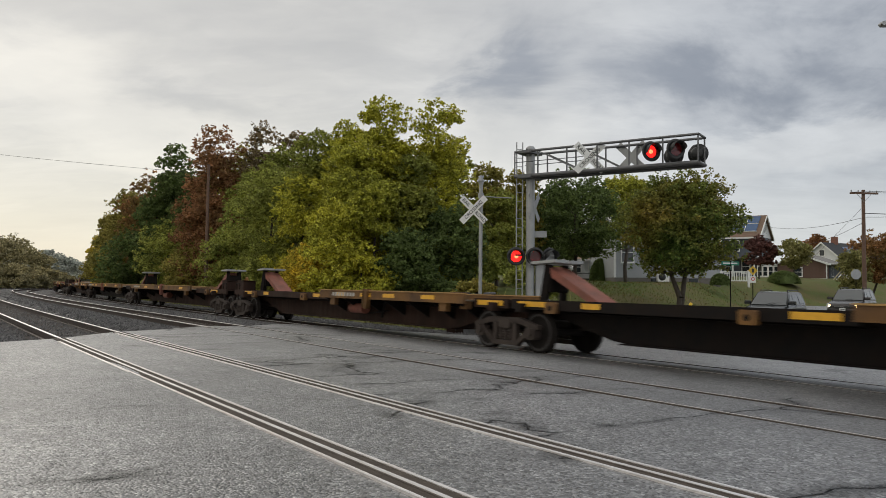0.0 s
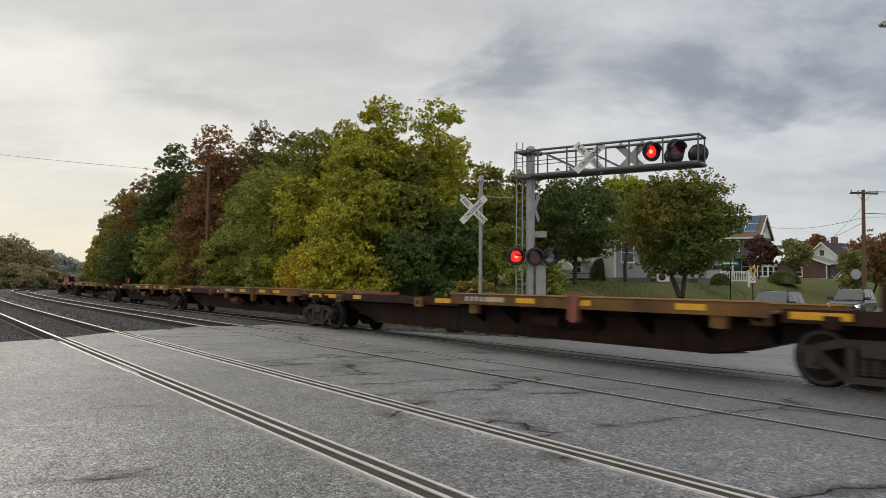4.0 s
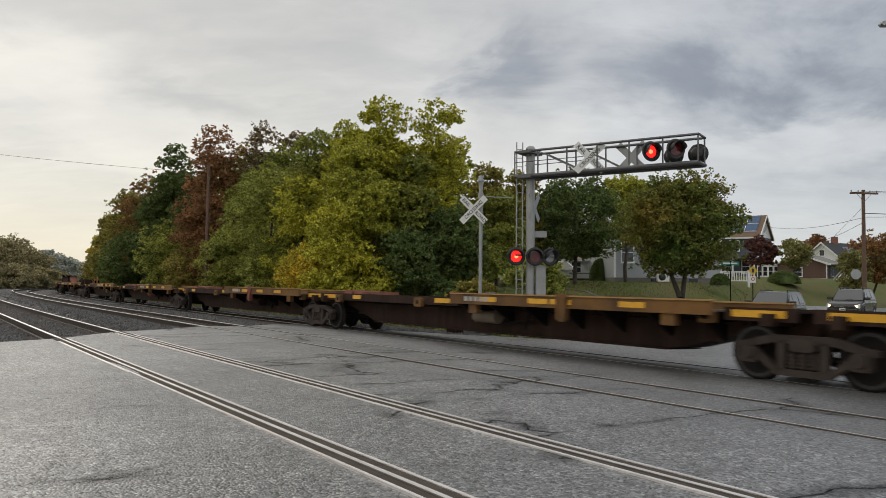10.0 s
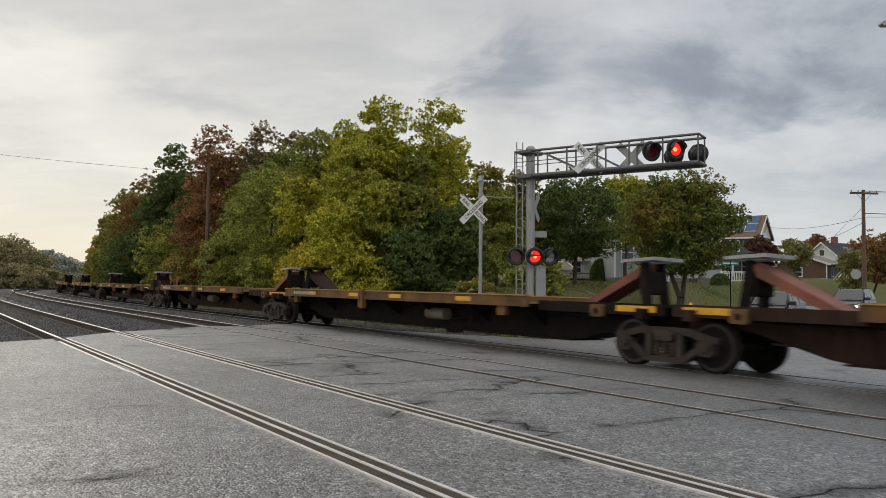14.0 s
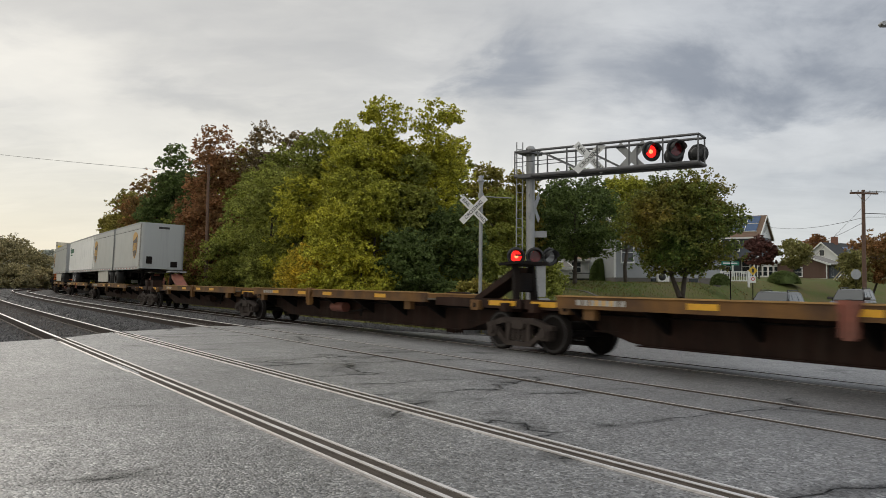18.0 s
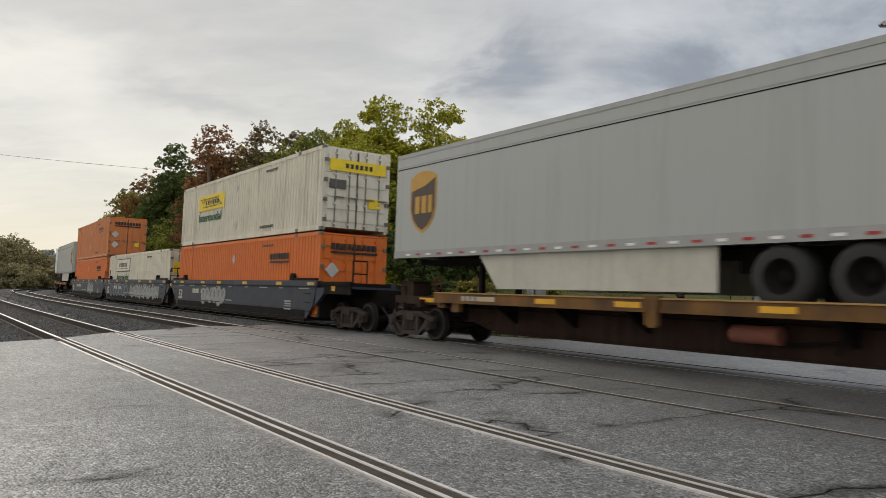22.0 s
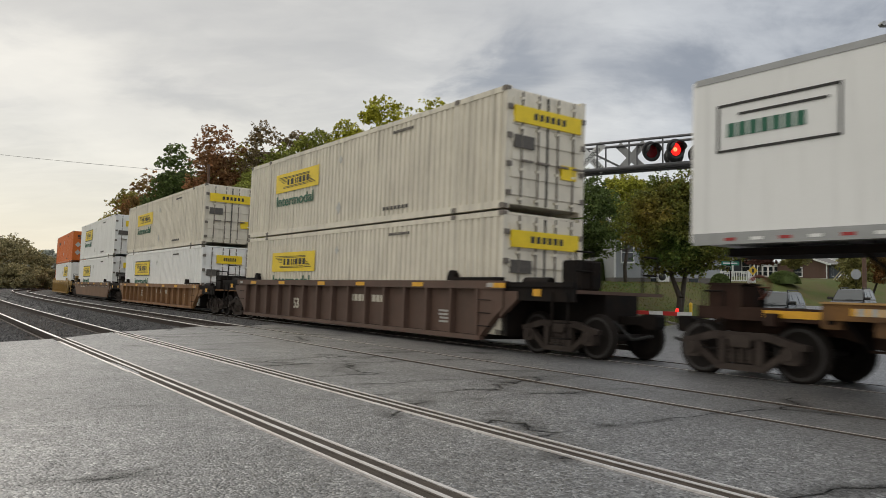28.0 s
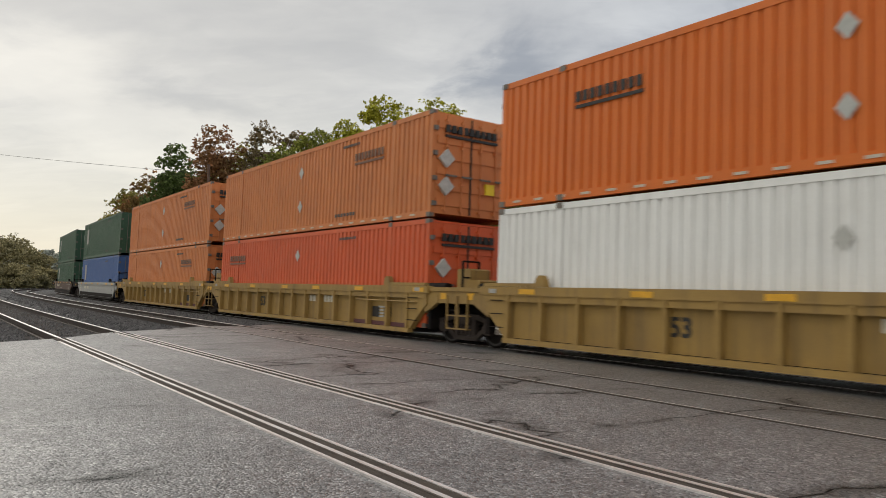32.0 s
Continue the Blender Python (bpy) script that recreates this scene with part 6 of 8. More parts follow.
        part("leg_brace", Geo().beam((lx, y, z - 0.7), (lx + 0.75, y * 0.7, z - 0.1), 0.06, 0.06), DARKSTEEL, t, at=m)
    if emblem == "shield front":
        shield(t, x1 - 1.6, z + 1.45, -w - 0.004)
    elif emblem == "shield rear":
        shield(t, x0 + 1.5, z + 1.45, -w - 0.004)
    elif emblem:
        # a green wordmark shown as bars, with dark lines
        xx, step = x0 + 0.8, 0.31 if emblem == "wordmark" else 0.2
        for i in range(7):
            part("brand_bar", Geo().box(xx + i * step, xx + i * step + step * 0.72, -w - 0.018, -w - 0.002, z + 1.75, z + (1.98 if step < 0.3 else 2.3 if i == 0 else 2.15)), GREENMARK, t)
        part("brand_line", Geo().box(xx + 0.2, xx + 1.7, -w - 0.018, -w - 0.002, z + 2.1, z + 2.14), DARKMARK, t)
        if emblem == "wordmark":
            part("lettering", lettering("TRAILER LEASING", 0.12, GREENMARK), None, t, at=pose(xx + 0.75, -w - 0.016, z + 1.58))
        else:
            fr = Geo()
            for a0, a1, b0, b1 in ((xx - 0.2, xx + 1.9, 2.28, 2.32), (xx - 0.2, xx + 1.9, 1.5, 1.54), (xx - 0.2, xx - 0.16, 1.5, 2.32), (xx + 1.86, xx + 1.9, 1.5, 2.32)):
                fr.box(a0, a1, -w - 0.018, -w - 0.002, z + b0, z + b1)
            part("brand_frame", fr, DARKMARK, t)
    return ride(t, front, rear)


STENCIL = mat("dark_stencil", (0.10, 0.09, 0.08), 0.7, vary=0.4, scale=10)
STENCILPALE = mat("pale_marker", (0.6, 0.52, 0.42), 0.6, vary=0.3, scale=10)
CREAMINK = mat("cream_stencil", (0.60, 0.56, 0.46), 0.7, vary=0.3, scale=12)
BARSTEEL = mat("weathered_locking_bar", (0.19, 0.165, 0.14), 0.6, 0.3, vary=0.4, scale=5)
FADEDINK = mat("faded_dark_ink", (0.20, 0.10, 0.06), 0.7, vary=0.4, scale=8)
DARKMARK = mat("dark_ink", (0.022, 0.02, 0.018), 0.65, vary=0.4, scale=8)
PLACARD = mat("pale_placard", (0.5, 0.5, 0.47), 0.6, vary=0.3, scale=8)
YELLOWSIGN = mat("sign_yellow_bright", (0.80, 0.58, 0.012), 0.55, vary=0.2, scale=3)
GREENMARK = mat("green_letters", (0.008, 0.11, 0.06), 0.6, vary=0.2, scale=4)
GOLD = mat("gold_emblem", (0.50, 0.27, 0.03), 0.5, vary=0.15, scale=4)
UMBER = mat("brown_emblem", (0.045, 0.022, 0.014), 0.5, vary=0.15, scale=4)
REDTAPE = mat("red_reflective_tape", (0.35, 0.02, 0.02), 0.5)
NOSEGREY = mat("dirty_nose_metal", (0.20, 0.18, 0.16), 0.5, 0.3, vary=0.3, scale=2, streak=0.3)
RIM = mat("white_wheel_rim", (0.5, 0.5, 0.5), 0.5, vary=0.3, scale=6)
SKIRT = mat("trailer_skirt", (0.50, 0.48, 0.42), 0.55, vary=0.2, scale=2, streak=0.15)
CREAM = mat("container_cream_white", (0.71, 0.66, 0.55), 0.6, vary=0.25, scale=0.8, tint=(0.48, 0.44, 0.37), streak=0.30, stain=0.15)
WHITE = mat("container_white", (0.79, 0.79, 0.77), 0.55, vary=0.15, scale=0.8, tint=(0.58, 0.57, 0.54), streak=0.15)
ORANGE = mat("container_orange", (0.66, 0.15, 0.012), 0.6, vary=0.25, scale=0.8, tint=(0.55, 0.125, 0.014), streak=0.10)
ORANGE_PALE = mat("container_faded_orange", (0.60, 0.20, 0.055), 0.65, vary=0.25, scale=0.8, tint=(0.40, 0.13, 0.045), streak=0.15)
ORANGE_RED = mat("container_orange_red", (0.62, 0.10, 0.022), 0.6, vary=0.2, scale=0.8, tint=(0.42, 0.07, 0.02), streak=0.1)
GREEN = mat("container_green", (0.028, 0.085, 0.045), 0.6, vary=0.25, scale=0.8, streak=0.15)
BLUE = mat("container_blue", (0.05, 0.12, 0.32), 0.6, vary=0.25, scale=0.8, streak=0.15)
SILVER = mat("trailer_silver_grey", (0.35, 0.362, 0.355), 0.4, 0.1, vary=0.12, scale=0.6, tint=(0.35, 0.37, 0.39), streak=0.12)
TRAILWHITE = mat("trailer_white", (0.76, 0.76, 0.75), 0.4, vary=0.12, scale=0.6, tint=(0.6, 0.6, 0.58), streak=0.12)
WELLGREY = mat("well_car_slate", (0.028, 0.036, 0.06), 0.6, 0.1, vary=0.3, scale=1.0, tint=(0.02, 0.023, 0.03), streak=0.3)
WELLBROWN = mat("well_car_brown", (0.115, 0.066, 0.047), 0.75, 0.1, vary=0.4, scale=1.0, tint=(0.075, 0.048, 0.036), streak=0.4, bump=0.2)
WELLUMBER = mat("well_car_lower_umber", (0.16, 0.078, 0.03), 0.7, 0.0, vary=0.3, scale=1.0, tint=(0.08, 0.042, 0.024), streak=0.25)
PLUM = mat("faded_plum_primer", (0.12, 0.045, 0.05), 0.8, vary=0.3, scale=2)
WELLTAN = mat("well_car_tan", (0.17, 0.10, 0.06), 0.75, 0.1, vary=0.4, scale=1.0, tint=(0.105, 0.062, 0.042), streak=0.4, bump=0.2)
WELLRUSSET = mat("well_car_orange_ochre", (0.27, 0.14, 0.055), 0.75, 0.05, vary=0.4, scale=1.0, tint=(0.15, 0.075, 0.04), streak=0.4, bump=0.2)
WELLYELLOW = mat("well_car_ochre_yellow", (0.36, 0.225, 0.058), 0.7, 0.05, vary=0.35, scale=1.0, tint=(0.20, 0.12, 0.042), streak=0.4, bump=0.2)

# ---- the make-up of the train: stations of its trucks, first to last ----
SPINES = [  # trucks, raised hitches unit by unit
    ([-4.18, 13.28, 30.69], ("rear close", "rear close")),
    ([34.53, 52.09, 70.5, 87.65], ("front", "front", "")),
    ([91.96, 109.95, 127.93, 145.29], ("", "", "")),
    ([149.34, 167.12, 185.21, 202.35], ("folded front", "", "rear close")),
    ([206.82, 223.18, 240.17, 257.37, 274.51, 291.0], ("front", "", "", "", "")),
    ([295.45, 312.59, 330.73, 348.3], ("rear", "both", "front")),
    ([352.4, 369.07, 386.27, 403.42, 420.67, 436.92], ("front", "front", "front", "front", "rear")),
    ([440.97, 458.8, 477.15, 494.72], ("front", "front", "front")),
    ([561.36, 579.29, 597.07, 614.84], ("front", "front", "front")),
]
for k, (row, hitches) in enumerate(SPINES):
    for i in range(len(row) - 1):
        unit = spine_unit(row[i], row[i + 1], i == 0, i == len(row) - 2, hitches[i], seed=k * 7 + i + 1)
        if (k, i) == (7, 1):
            spray_letters(unit, 3.0, 5.7, 0.44, 0.86, 5, 9, False, -0.46)

slate = [well_unit(a, b, i == 0, i == 2, mid, WELLGREY, False, "slate grey articulated well car with faded spray paint lettering", 40 + i, 1.58) for i, (a, b, mid) in enumerate(((498.93, 518.49, 508.66), (518.49, 538, 528.3), (538, 557.41, 547.95)))]
spray_letters(slate[0][0], (498.93 + 518.49) / 2 - 512.39, (498.93 + 518.49) / 2 - 509.24, 0.42, 1.36, 2, 1, True)
spray_letters(slate[1][0], (518.49 + 538) / 2 - 528.59, (518.49 + 538) / 2 - 521.54, 0.42, 1.36, 7, 2, True)
spray_letters(slate[1][0], (518.49 + 538) / 2 - 534.59, (518.49 + 538) / 2 - 529.33, 0.5, 1.3, 6, 3, False)
spray_letters(slate[2][0], (538 + 557.41) / 2 - 547, (538 + 557.41) / 2 - 544.16, 0.42, 1.36, 3, 4, True)
for i, (a, b, mid, paint, rib, word) in enumerate(((619.37, 638.56, 629.05, WELLBROWN, True, "rusty brown ribbed well car"), (642.77, 662.07, 652.4, WELLRUSSET, True, "orange-ochre ribbed well car"), (666.07, 685.42, 675.56, WELLTAN, False, "smooth-sided tan well car"))):
    well_unit(a, b, True, True, mid, paint, rib, word + " carrying two stacked containers", 50 + i, 1.6 if i == 0 else 1.36)
for i, (a, b, mid) in enumerate(((689.85, 709.2, 699.62), (709.2, 728.76, 718.98), (728.76, 748.33, 738.33))):
    well_unit(a, b, i == 0, i == 2, mid, WELLYELLOW, True, "ochre yellow ribbed articulated well car", 60 + i, 1.46)
for i, (a, b, mid, paint) in enumerate(((752.43, 771.89, 760.32, GALV), (775.89, 795.34, 783.98, WELLBROWN))):
    well_unit(a, b, True, True, mid, paint, False, "grimy well car carrying two stacked containers", 70 + i)

Z1 = 0.36
Z2 = Z1 + BOX_H + 0.06
STACKS = [  # trucks, middle of the boxes, lower, upper
    (498.93, 518.49, 508.66, ORANGE, CREAM), (518.49, 538, 528.3, CREAM, None), (538, 557.41, 547.95, ORANGE, ORANGE_PALE),
    (619.37, 638.56, 629.05, CREAM, CREAM), (642.77, 662.07, 652.4, WHITE, CREAM), (666.07, 685.42, 675.56, WHITE, WHITE),
    (689.85, 709.2, 699.62, WHITE, ORANGE), (709.2, 728.76, 718.98, ORANGE_RED, ORANGE_PALE), (728.76, 748.33, 738.33, ORANGE_PALE, ORANGE_PALE),
    (752.43, 771.89, 760.32, BLUE, GREEN), (775.89, 795.34, 783.98, GREEN, GREEN),
]
COLOUR_WORD = {ORANGE: "bright orange", CREAM: "cream white", ORANGE_PALE: "faded orange", WHITE: "white", ORANGE_RED: "orange-red", BLUE: "blue", GREEN: "dark green"}
MARKS = {CREAM: cream_marks(False, True), WHITE: cream_marks(True, False), ORANGE: orange_marks(3.8), ORANGE_PALE: orange_marks(3.8, True, True), ORANGE_RED: orange_marks(-7.0, True, True), GREEN: green_marks, BLUE: green_marks}
for k, (a, b, mid, low_paint, top_paint) in enumerate(STACKS):
    low_marks = grey_marks if k == 1 else plain_marks if k == 6 else MARKS[low_paint]
    container(a, b, (a + b) / 2 - mid, Z1, low_paint, COLOUR_WORD[low_paint] + " corrugated container sitting in a well car", "rear" if k == 6 else "front", low_marks)
    if top_paint:
        container(a, b, (a + b) / 2 - mid, Z2, top_paint, COLOUR_WORD[top_paint] + " corrugated container stacked on another", "rear" if k == 6 else "front", orange_marks(-5.7) if k == 6 else MARKS[top_paint])
for a, b, nose_at, length, paint, kind, flip, emblem, axles in (
        (440.97, 458.8, 441.12, 8.1, SILVER, "pup", False, "shield front", (0.9,)),
        (440.97, 458.8, 449.68, 8.5, SILVER, "pup", True, "shield rear", (0.9,)),
        (458.8, 477.15, 459.25, 15.98, TRAILWHITE, "panel", False, "wordmark", (3.4, 4.7)),
        (477.15, 494.72, 479.57, 15.85, SILVER, "box", True, "shield rear", (2.95, 4.25)),
        (561.36, 579.29, 559.88, 16.15, SILVER, "box", False, "shield front", (2.25, 3.5)),
        (579.29, 597.07, 579.91, 15.9, TRAILWHITE, "panel", False, None, (2.9, 4.2)),
        (597.07, 614.84, 599.6, 16.15, TRAILWHITE, "plain", True, "framed", (3.1, 4.42))):
    word = "silver-grey" if paint is SILVER else "white panelled" if kind == "panel" else "smooth white"
    trailer(a, b, (a + b) / 2 - nose_at, paint, word + " box semi-trailer riding on a spine car", kind, length=length, flip=flip, emblem=emblem, axles=axles)

# ---- the crossing signals ----
MAST = Vector((2.90, 24.6, 0.0))
TIP = Vector((7.55, 21.5, 0.0))
ARM = (TIP - MAST).normalized()
ARM_TURN = math.degrees(math.atan2(ARM.y, ARM.x))
REDLAMP = glow("lit_red_lamp", (1.0, 0.016, 0.012), 1.9)
HOT = glow("lamp_filament_glow", (1.0, 0.13, 0.05), 4.5)
DARKLENS = mat("unlit_red_lens", (0.13, 0.008, 0.01), 0.2, vary=0.2, scale=20)
flashers = []


def flasher(parent, at, phase, lit=True, swing=80):
    """round black backplate and hood; behind its front opening three slats, added to make it flash, turn to bare or
    hide the glowing lamp
    """
    body = part("flashing_light", Geo().lathe([(0.0, 0.16), (0.15, 0.16), (0.2, 0.10), (0.205, 0.0)], "y", 20), BLACKPAINT, parent, "black round flashing light with red lens", at=at)
    part("backplate", Geo().lathe([(0.195, 0.0), (0.195, -0.012), (0.30, -0.012), (0.305, 0.0), (0.195, 0.002)], "y", 28), BLACKPAINT, body)
    hood = Geo()
    n = 14
    v, f = [], []
    for r in (0.205, 0.212):
        for y, deg in ((-0.012, 118), (-0.27, 84)):
            for i in range(n + 1):
                a = radians(90 - deg + 2 * deg * i / n)
                v.append((r * math.cos(a), y, r * math.sin(a)))
    w = n + 1
    for i in range(n):
        f += [(i, i + 1, w + i + 1, w + i), (2 * w + i + 1, 2 * w + i, 3 * w + i, 3 * w + i + 1), (w + i, w + i + 1, 3 * w + i + 1, 3 * w + i)]
    hood.add(v, f, 0, True)
    part("hood", hood, BLACKPAINT, body)
    if not lit:
        part("lens", Geo().lathe([(0.0, -0.035), (0.08, -0.028), (0.195, 0.0)], "y", 20), GALV, body)
        return body
    part("lamp", Geo().lathe([(0.0, 0.055), (0.19, 0.05)], "y", 20), REDLAMP, body, "glowing red lamp")
    part("filament", Geo().lathe([(0.0, 0.044), (0.06, 0.046), (0.065, 0.05)], "y", 14, at=(0.015, 0, 0.0)), HOT, body)
    for k in (-1, 0, 1):
        x0, x1 = k * 0.13 - 0.0645, k * 0.13 + 0.0645
        pts = []
        m = 8
        for i in range(m + 1):
            x = x0 + (x1 - x0) * i / m
            pts.append((x - k * 0.13, math.sqrt(max(0.0, 0.1935 ** 2 - x * x))))
        outline = [(x, -z) for x, z in pts] + [(x, z) for x, z in pts[::-1]]
        s = part("slat", Geo().prism(outline, -0.002, 0.002), DARKLENS, body, at=pose(k * 0.13, 0, 0))
        flashers.append((s, k * 0.13, phase, swing))
    return body


def crossbuck(parent, at, letters=True):
    """two crossed white blades with black words"""
    for k, (turn_y, word) in enumerate(((45, "RAILROAD"), (-45, "CROSSING"))):
        b = part("blade", Geo().box(-0.61, 0.61, -0.004 - k * 0.006, 0.002 - k * 0.006, -0.114, 0.114), WHITEPAINT if letters else GALV, parent, at=at @ pose(0, 0, 0, 0, turn_y, 0))
        if letters:
            if k == 0:
                for word_part, x in (("RAIL", -0.36), ("ROAD", 0.36)):
                    part("lettering", lettering(word_part, 0.13, BLACKPAINT), None, b, at=pose(x, -0.008 - k * 0.006, -0.005))
            else:
                part("lettering", lettering(word, 0.13, BLACKPAINT), None, b, at=pose(0, -0.008 - k * 0.006, -0.005))


FACE = math.degrees(math.atan2(-MAST.x, MAST.y))  # signals look back down the street


def cantilever_signal():
    t = thing("cantilever_signal", "galvanised cantilever crossing signal with flashing red lights", "crossing signal", at=pose(MAST.x, MAST.y, -0.5))
    base = 0.0
    part("footing", Geo().box(-0.4, 0.4, -0.4, 0.4, -0.4, 0.12, bevel=0.04), mat("concrete", (0.36, 0.35, 0.33), 0.9, vary=0.25, scale=3, bump=0.4), t)
    part("mast", Geo().cyl((0, 0, 0.1), (0, 0, 6.25), 0.145, 20), GALV, t)
    part("mast_cap", Geo().lathe([(0.155, 6.2), (0.155, 6.25), (0.1, 6.31), (0.0, 6.33)], "z", 16), GALV, t)
    part("base_flange", Geo().cyl((0, 0, 0.1), (0, 0, 0.16), 0.3, 12), GALV, t)
    arm_len = (TIP - MAST).length
    a_low, a_top, w = 5.28, 6.1, 0.36
    turned = pose(0, 0, 0, 0, 0, ARM_TURN)
    # arm members are coloured darker than the mast, as shaded against the sky
    for y in (-w, w):
        part("lower_chord", Geo().cyl((-0.4, y, a_low), (arm_len, y, a_low), 0.062, 10), GALVDARK, t, at=turned)
        part("upper_chord", Geo().cyl((-0.4, y, a_top), (arm_len, y, a_top), 0.04, 8), GALVDARK, t, at=turned)
        for i in range(6):
            x = 0.45 + i * (arm_len - 0.47) / 5
            part("post", Geo().box(x - 0.02, x + 0.02, y - 0.02, y + 0.02, a_low, a_top), GALVDARK, t, at=turned)
        for x0, x1 in ((0.5, 1.9), (1.9, 3.2)):
            part("brace", Geo().beam((x0, y, a_top - 0.05), (x1, y, a_low + 0.05), 0.035, 0.035), GALVDARK, t, at=turned)
    part("walkway", Geo().box(-0.2, arm_len, -w + 0.06, w - 0.06, a_low + 0.03, a_low + 0.05), GALVDARK, t, at=turned)
    part("mid_rail", Geo().cyl((-0.4, -w, 5.75), (2.5, -w, 5.75), 0.014, 6).cyl((-0.4, w, 5.75), (2.5, w, 5.75), 0.014, 6), GALVDARK, t, at=turned)
    part("collar", Geo().box(-0.24, 0.24, -0.46, 0.46, a_low - 0.07, a_low + 0.05), GALVDARK, t, at=turned)
    part("collar", Geo().box(-0.22, 0.22, -0.44, 0.44, a_top - 0.06, a_top + 0.03), GALVDARK, t, at=turned)
    part("arm_end", Geo().cyl((arm_len, -w, a_top), (arm_len, w, a_top), 0.035, 8).cyl((arm_len, -w, a_low), (arm_len, w, a_low), 0.05, 8), GALVDARK, t, at=turned)
    part("arm_back", Geo().cyl((-0.4, -w, a_top), (-0.4, w, a_top), 0.03, 8).cyl((-0.4, -w, a_low), (-0.4, w, a_low), 0.03, 8).cyl((-0.4, -w, a_low), (-0.4, -w, a_top), 0.025, 8), GALVDARK, t, at=turned)
    # ladder on the side away from the road
    lad = (-0.36, 0.02)
    for dx in (-0.1, 0.1):
        part("ladder_rail", Geo().box(lad[0] + dx - 0.018, lad[0] + dx + 0.018, lad[1] - 0.03, lad[1] + 0.03, 0.5, 6.45), GALV, t)
    for i in range(20):
        part("rung", Geo().cyl((lad[0] - 0.1, lad[1], 0.7 + i * 0.29), (lad[0] + 0.1, lad[1], 0.7 + i * 0.29), 0.013, 6), GALV, t)
    # lights on the arm, to both sides of the road
    for x, ph in ((4.20, 0), (4.92, 1)):
        p = turned @ Vector((x, -w - 0.1, 5.68))
        flasher(t, pose(p.x, p.y - 0.12, p.z, 0, 0, 14), ph, True, 59)
        part("light_bracket", Geo().cyl((x, -w, 5.68), (x, w, 5.68), 0.03, 8), GALV, t, at=turned)
    for x in (4.62, 5.35):
        p = turned @ Vector((x, w + 0.12, 5.66))
        flasher(t, pose(p.x, p.y, p.z, 0, 0, 180 + ARM_TURN), 0, lit=False)
    p = turned @ Vector((2.28, -w - 0.08, 5.68))
    crossbuck(t, pose(p.x, p.y, p.z, 0, 0, -4))
    p = turned @ Vector((3.32, w + 0.06, 5.72))
    crossbuck(t, pose(p.x, p.y, p.z, 0, 0, ARM_TURN), False)
    crossbuck(t, pose(0.16, 0.22, 4.3, 0, 0, 62), False)
    part("sign_plate", Geo().box(0.1, 0.58, 0.2, 0.215, 3.28, 3.5), GALV, t)
    # lights on the mast
    part("cross_arm", Geo().cyl((-0.55, -0.28, 2.66), (0.75, -0.28, 2.66), 0.03, 8).box(-0.1, 0.1, -0.3, -0.1, 2.6, 2.72), GALV, t)
    flasher(t, pose(-0.5, -0.34, 2.62, 0, 0, 4), 0)
    flasher(t, pose(0.12, -0.34, 2.62, 0, 0, 4), 1)
    flasher(t, pose(0.62, -0.2, 2.62, 0, 0, 28), 0, lit=False)
    part("relay_box", Geo().box(-0.28, 0.05, -0.36, -0.16, 0.55, 1.0, bevel=0.02), GALV, t)
    part("side_box", Geo().box(0.18, 0.5, -0.12, 0.12, 1.3, 2.35, bevel=0.02), GALV, t)
    return t


def crossing_gate():
    g = thing("crossing_gate", "lowered red and white crossing gate arm with small red lamps", "crossing gate", at=pose(MAST.x + 0.35, MAST.y - 0.3, -0.5))
    red, white = mat("gate_red", (0.5, 0.03, 0.025), 0.5), WHITEPAINT
    part("gate_motor", Geo().box(-0.2, 0.25, -0.2, 0.2, 0.0, 1.25, bevel=0.04), GALV, g)
    turned = pose(0, 0, 0.93, 0, 0.6, ARM_TURN)
    for i in range(11):
        part("stripe", Geo().box(0.2 + i * 0.42, 0.2 + (i + 1) * 0.42, -0.02, 0.02, -0.06, 0.06), red if i % 2 else white, g, at=turned)
    for x in (0.7, 2.6, 4.4):
        part("gate_lamp", Geo().lathe([(0.0, 0.17), (0.04, 0.15), (0.05, 0.08), (0.045, 0.06)], "z", 12, at=(x, 0, 0)), REDLAMP, g, at=turned)
    return g


def crossbuck_post():
    t = thing("crossbuck_post", "grey steel post with a white railroad crossing sign", "crossing sign", at=pose(1.32, 26.0, -0.5))
    part("post", Geo().cyl((0, 0, 0), (0, 0, 5.2), 0.065, 12), GALV, t)
    part("bell", Geo().cyl((0, 0, 5.2), (0, 0, 5.3), 0.08, 12).lathe([(0.13, 5.3), (0.13, 5.36), (0.07, 5.42), (0.1, 5.5), (0.0, 5.53)], "z", 14), GALV, t)
    part("collar", Geo().cyl((0, 0, 4.72), (0, 0, 4.9), 0.1, 12), GALV, t)
    crossbuck(t, pose(-0.26, -0.1, 4.3, 0, 0, -14))
    part("wire_arm", Geo().cyl((0, 0, 4.78), (1.1, 0.15, 4.75), 0.02, 6), GALV, t)
    part("foot", Geo().box(-0.16, 0.16, -0.16, 0.16, 0, 0.7, bevel=0.03), GALV, t)
    return t


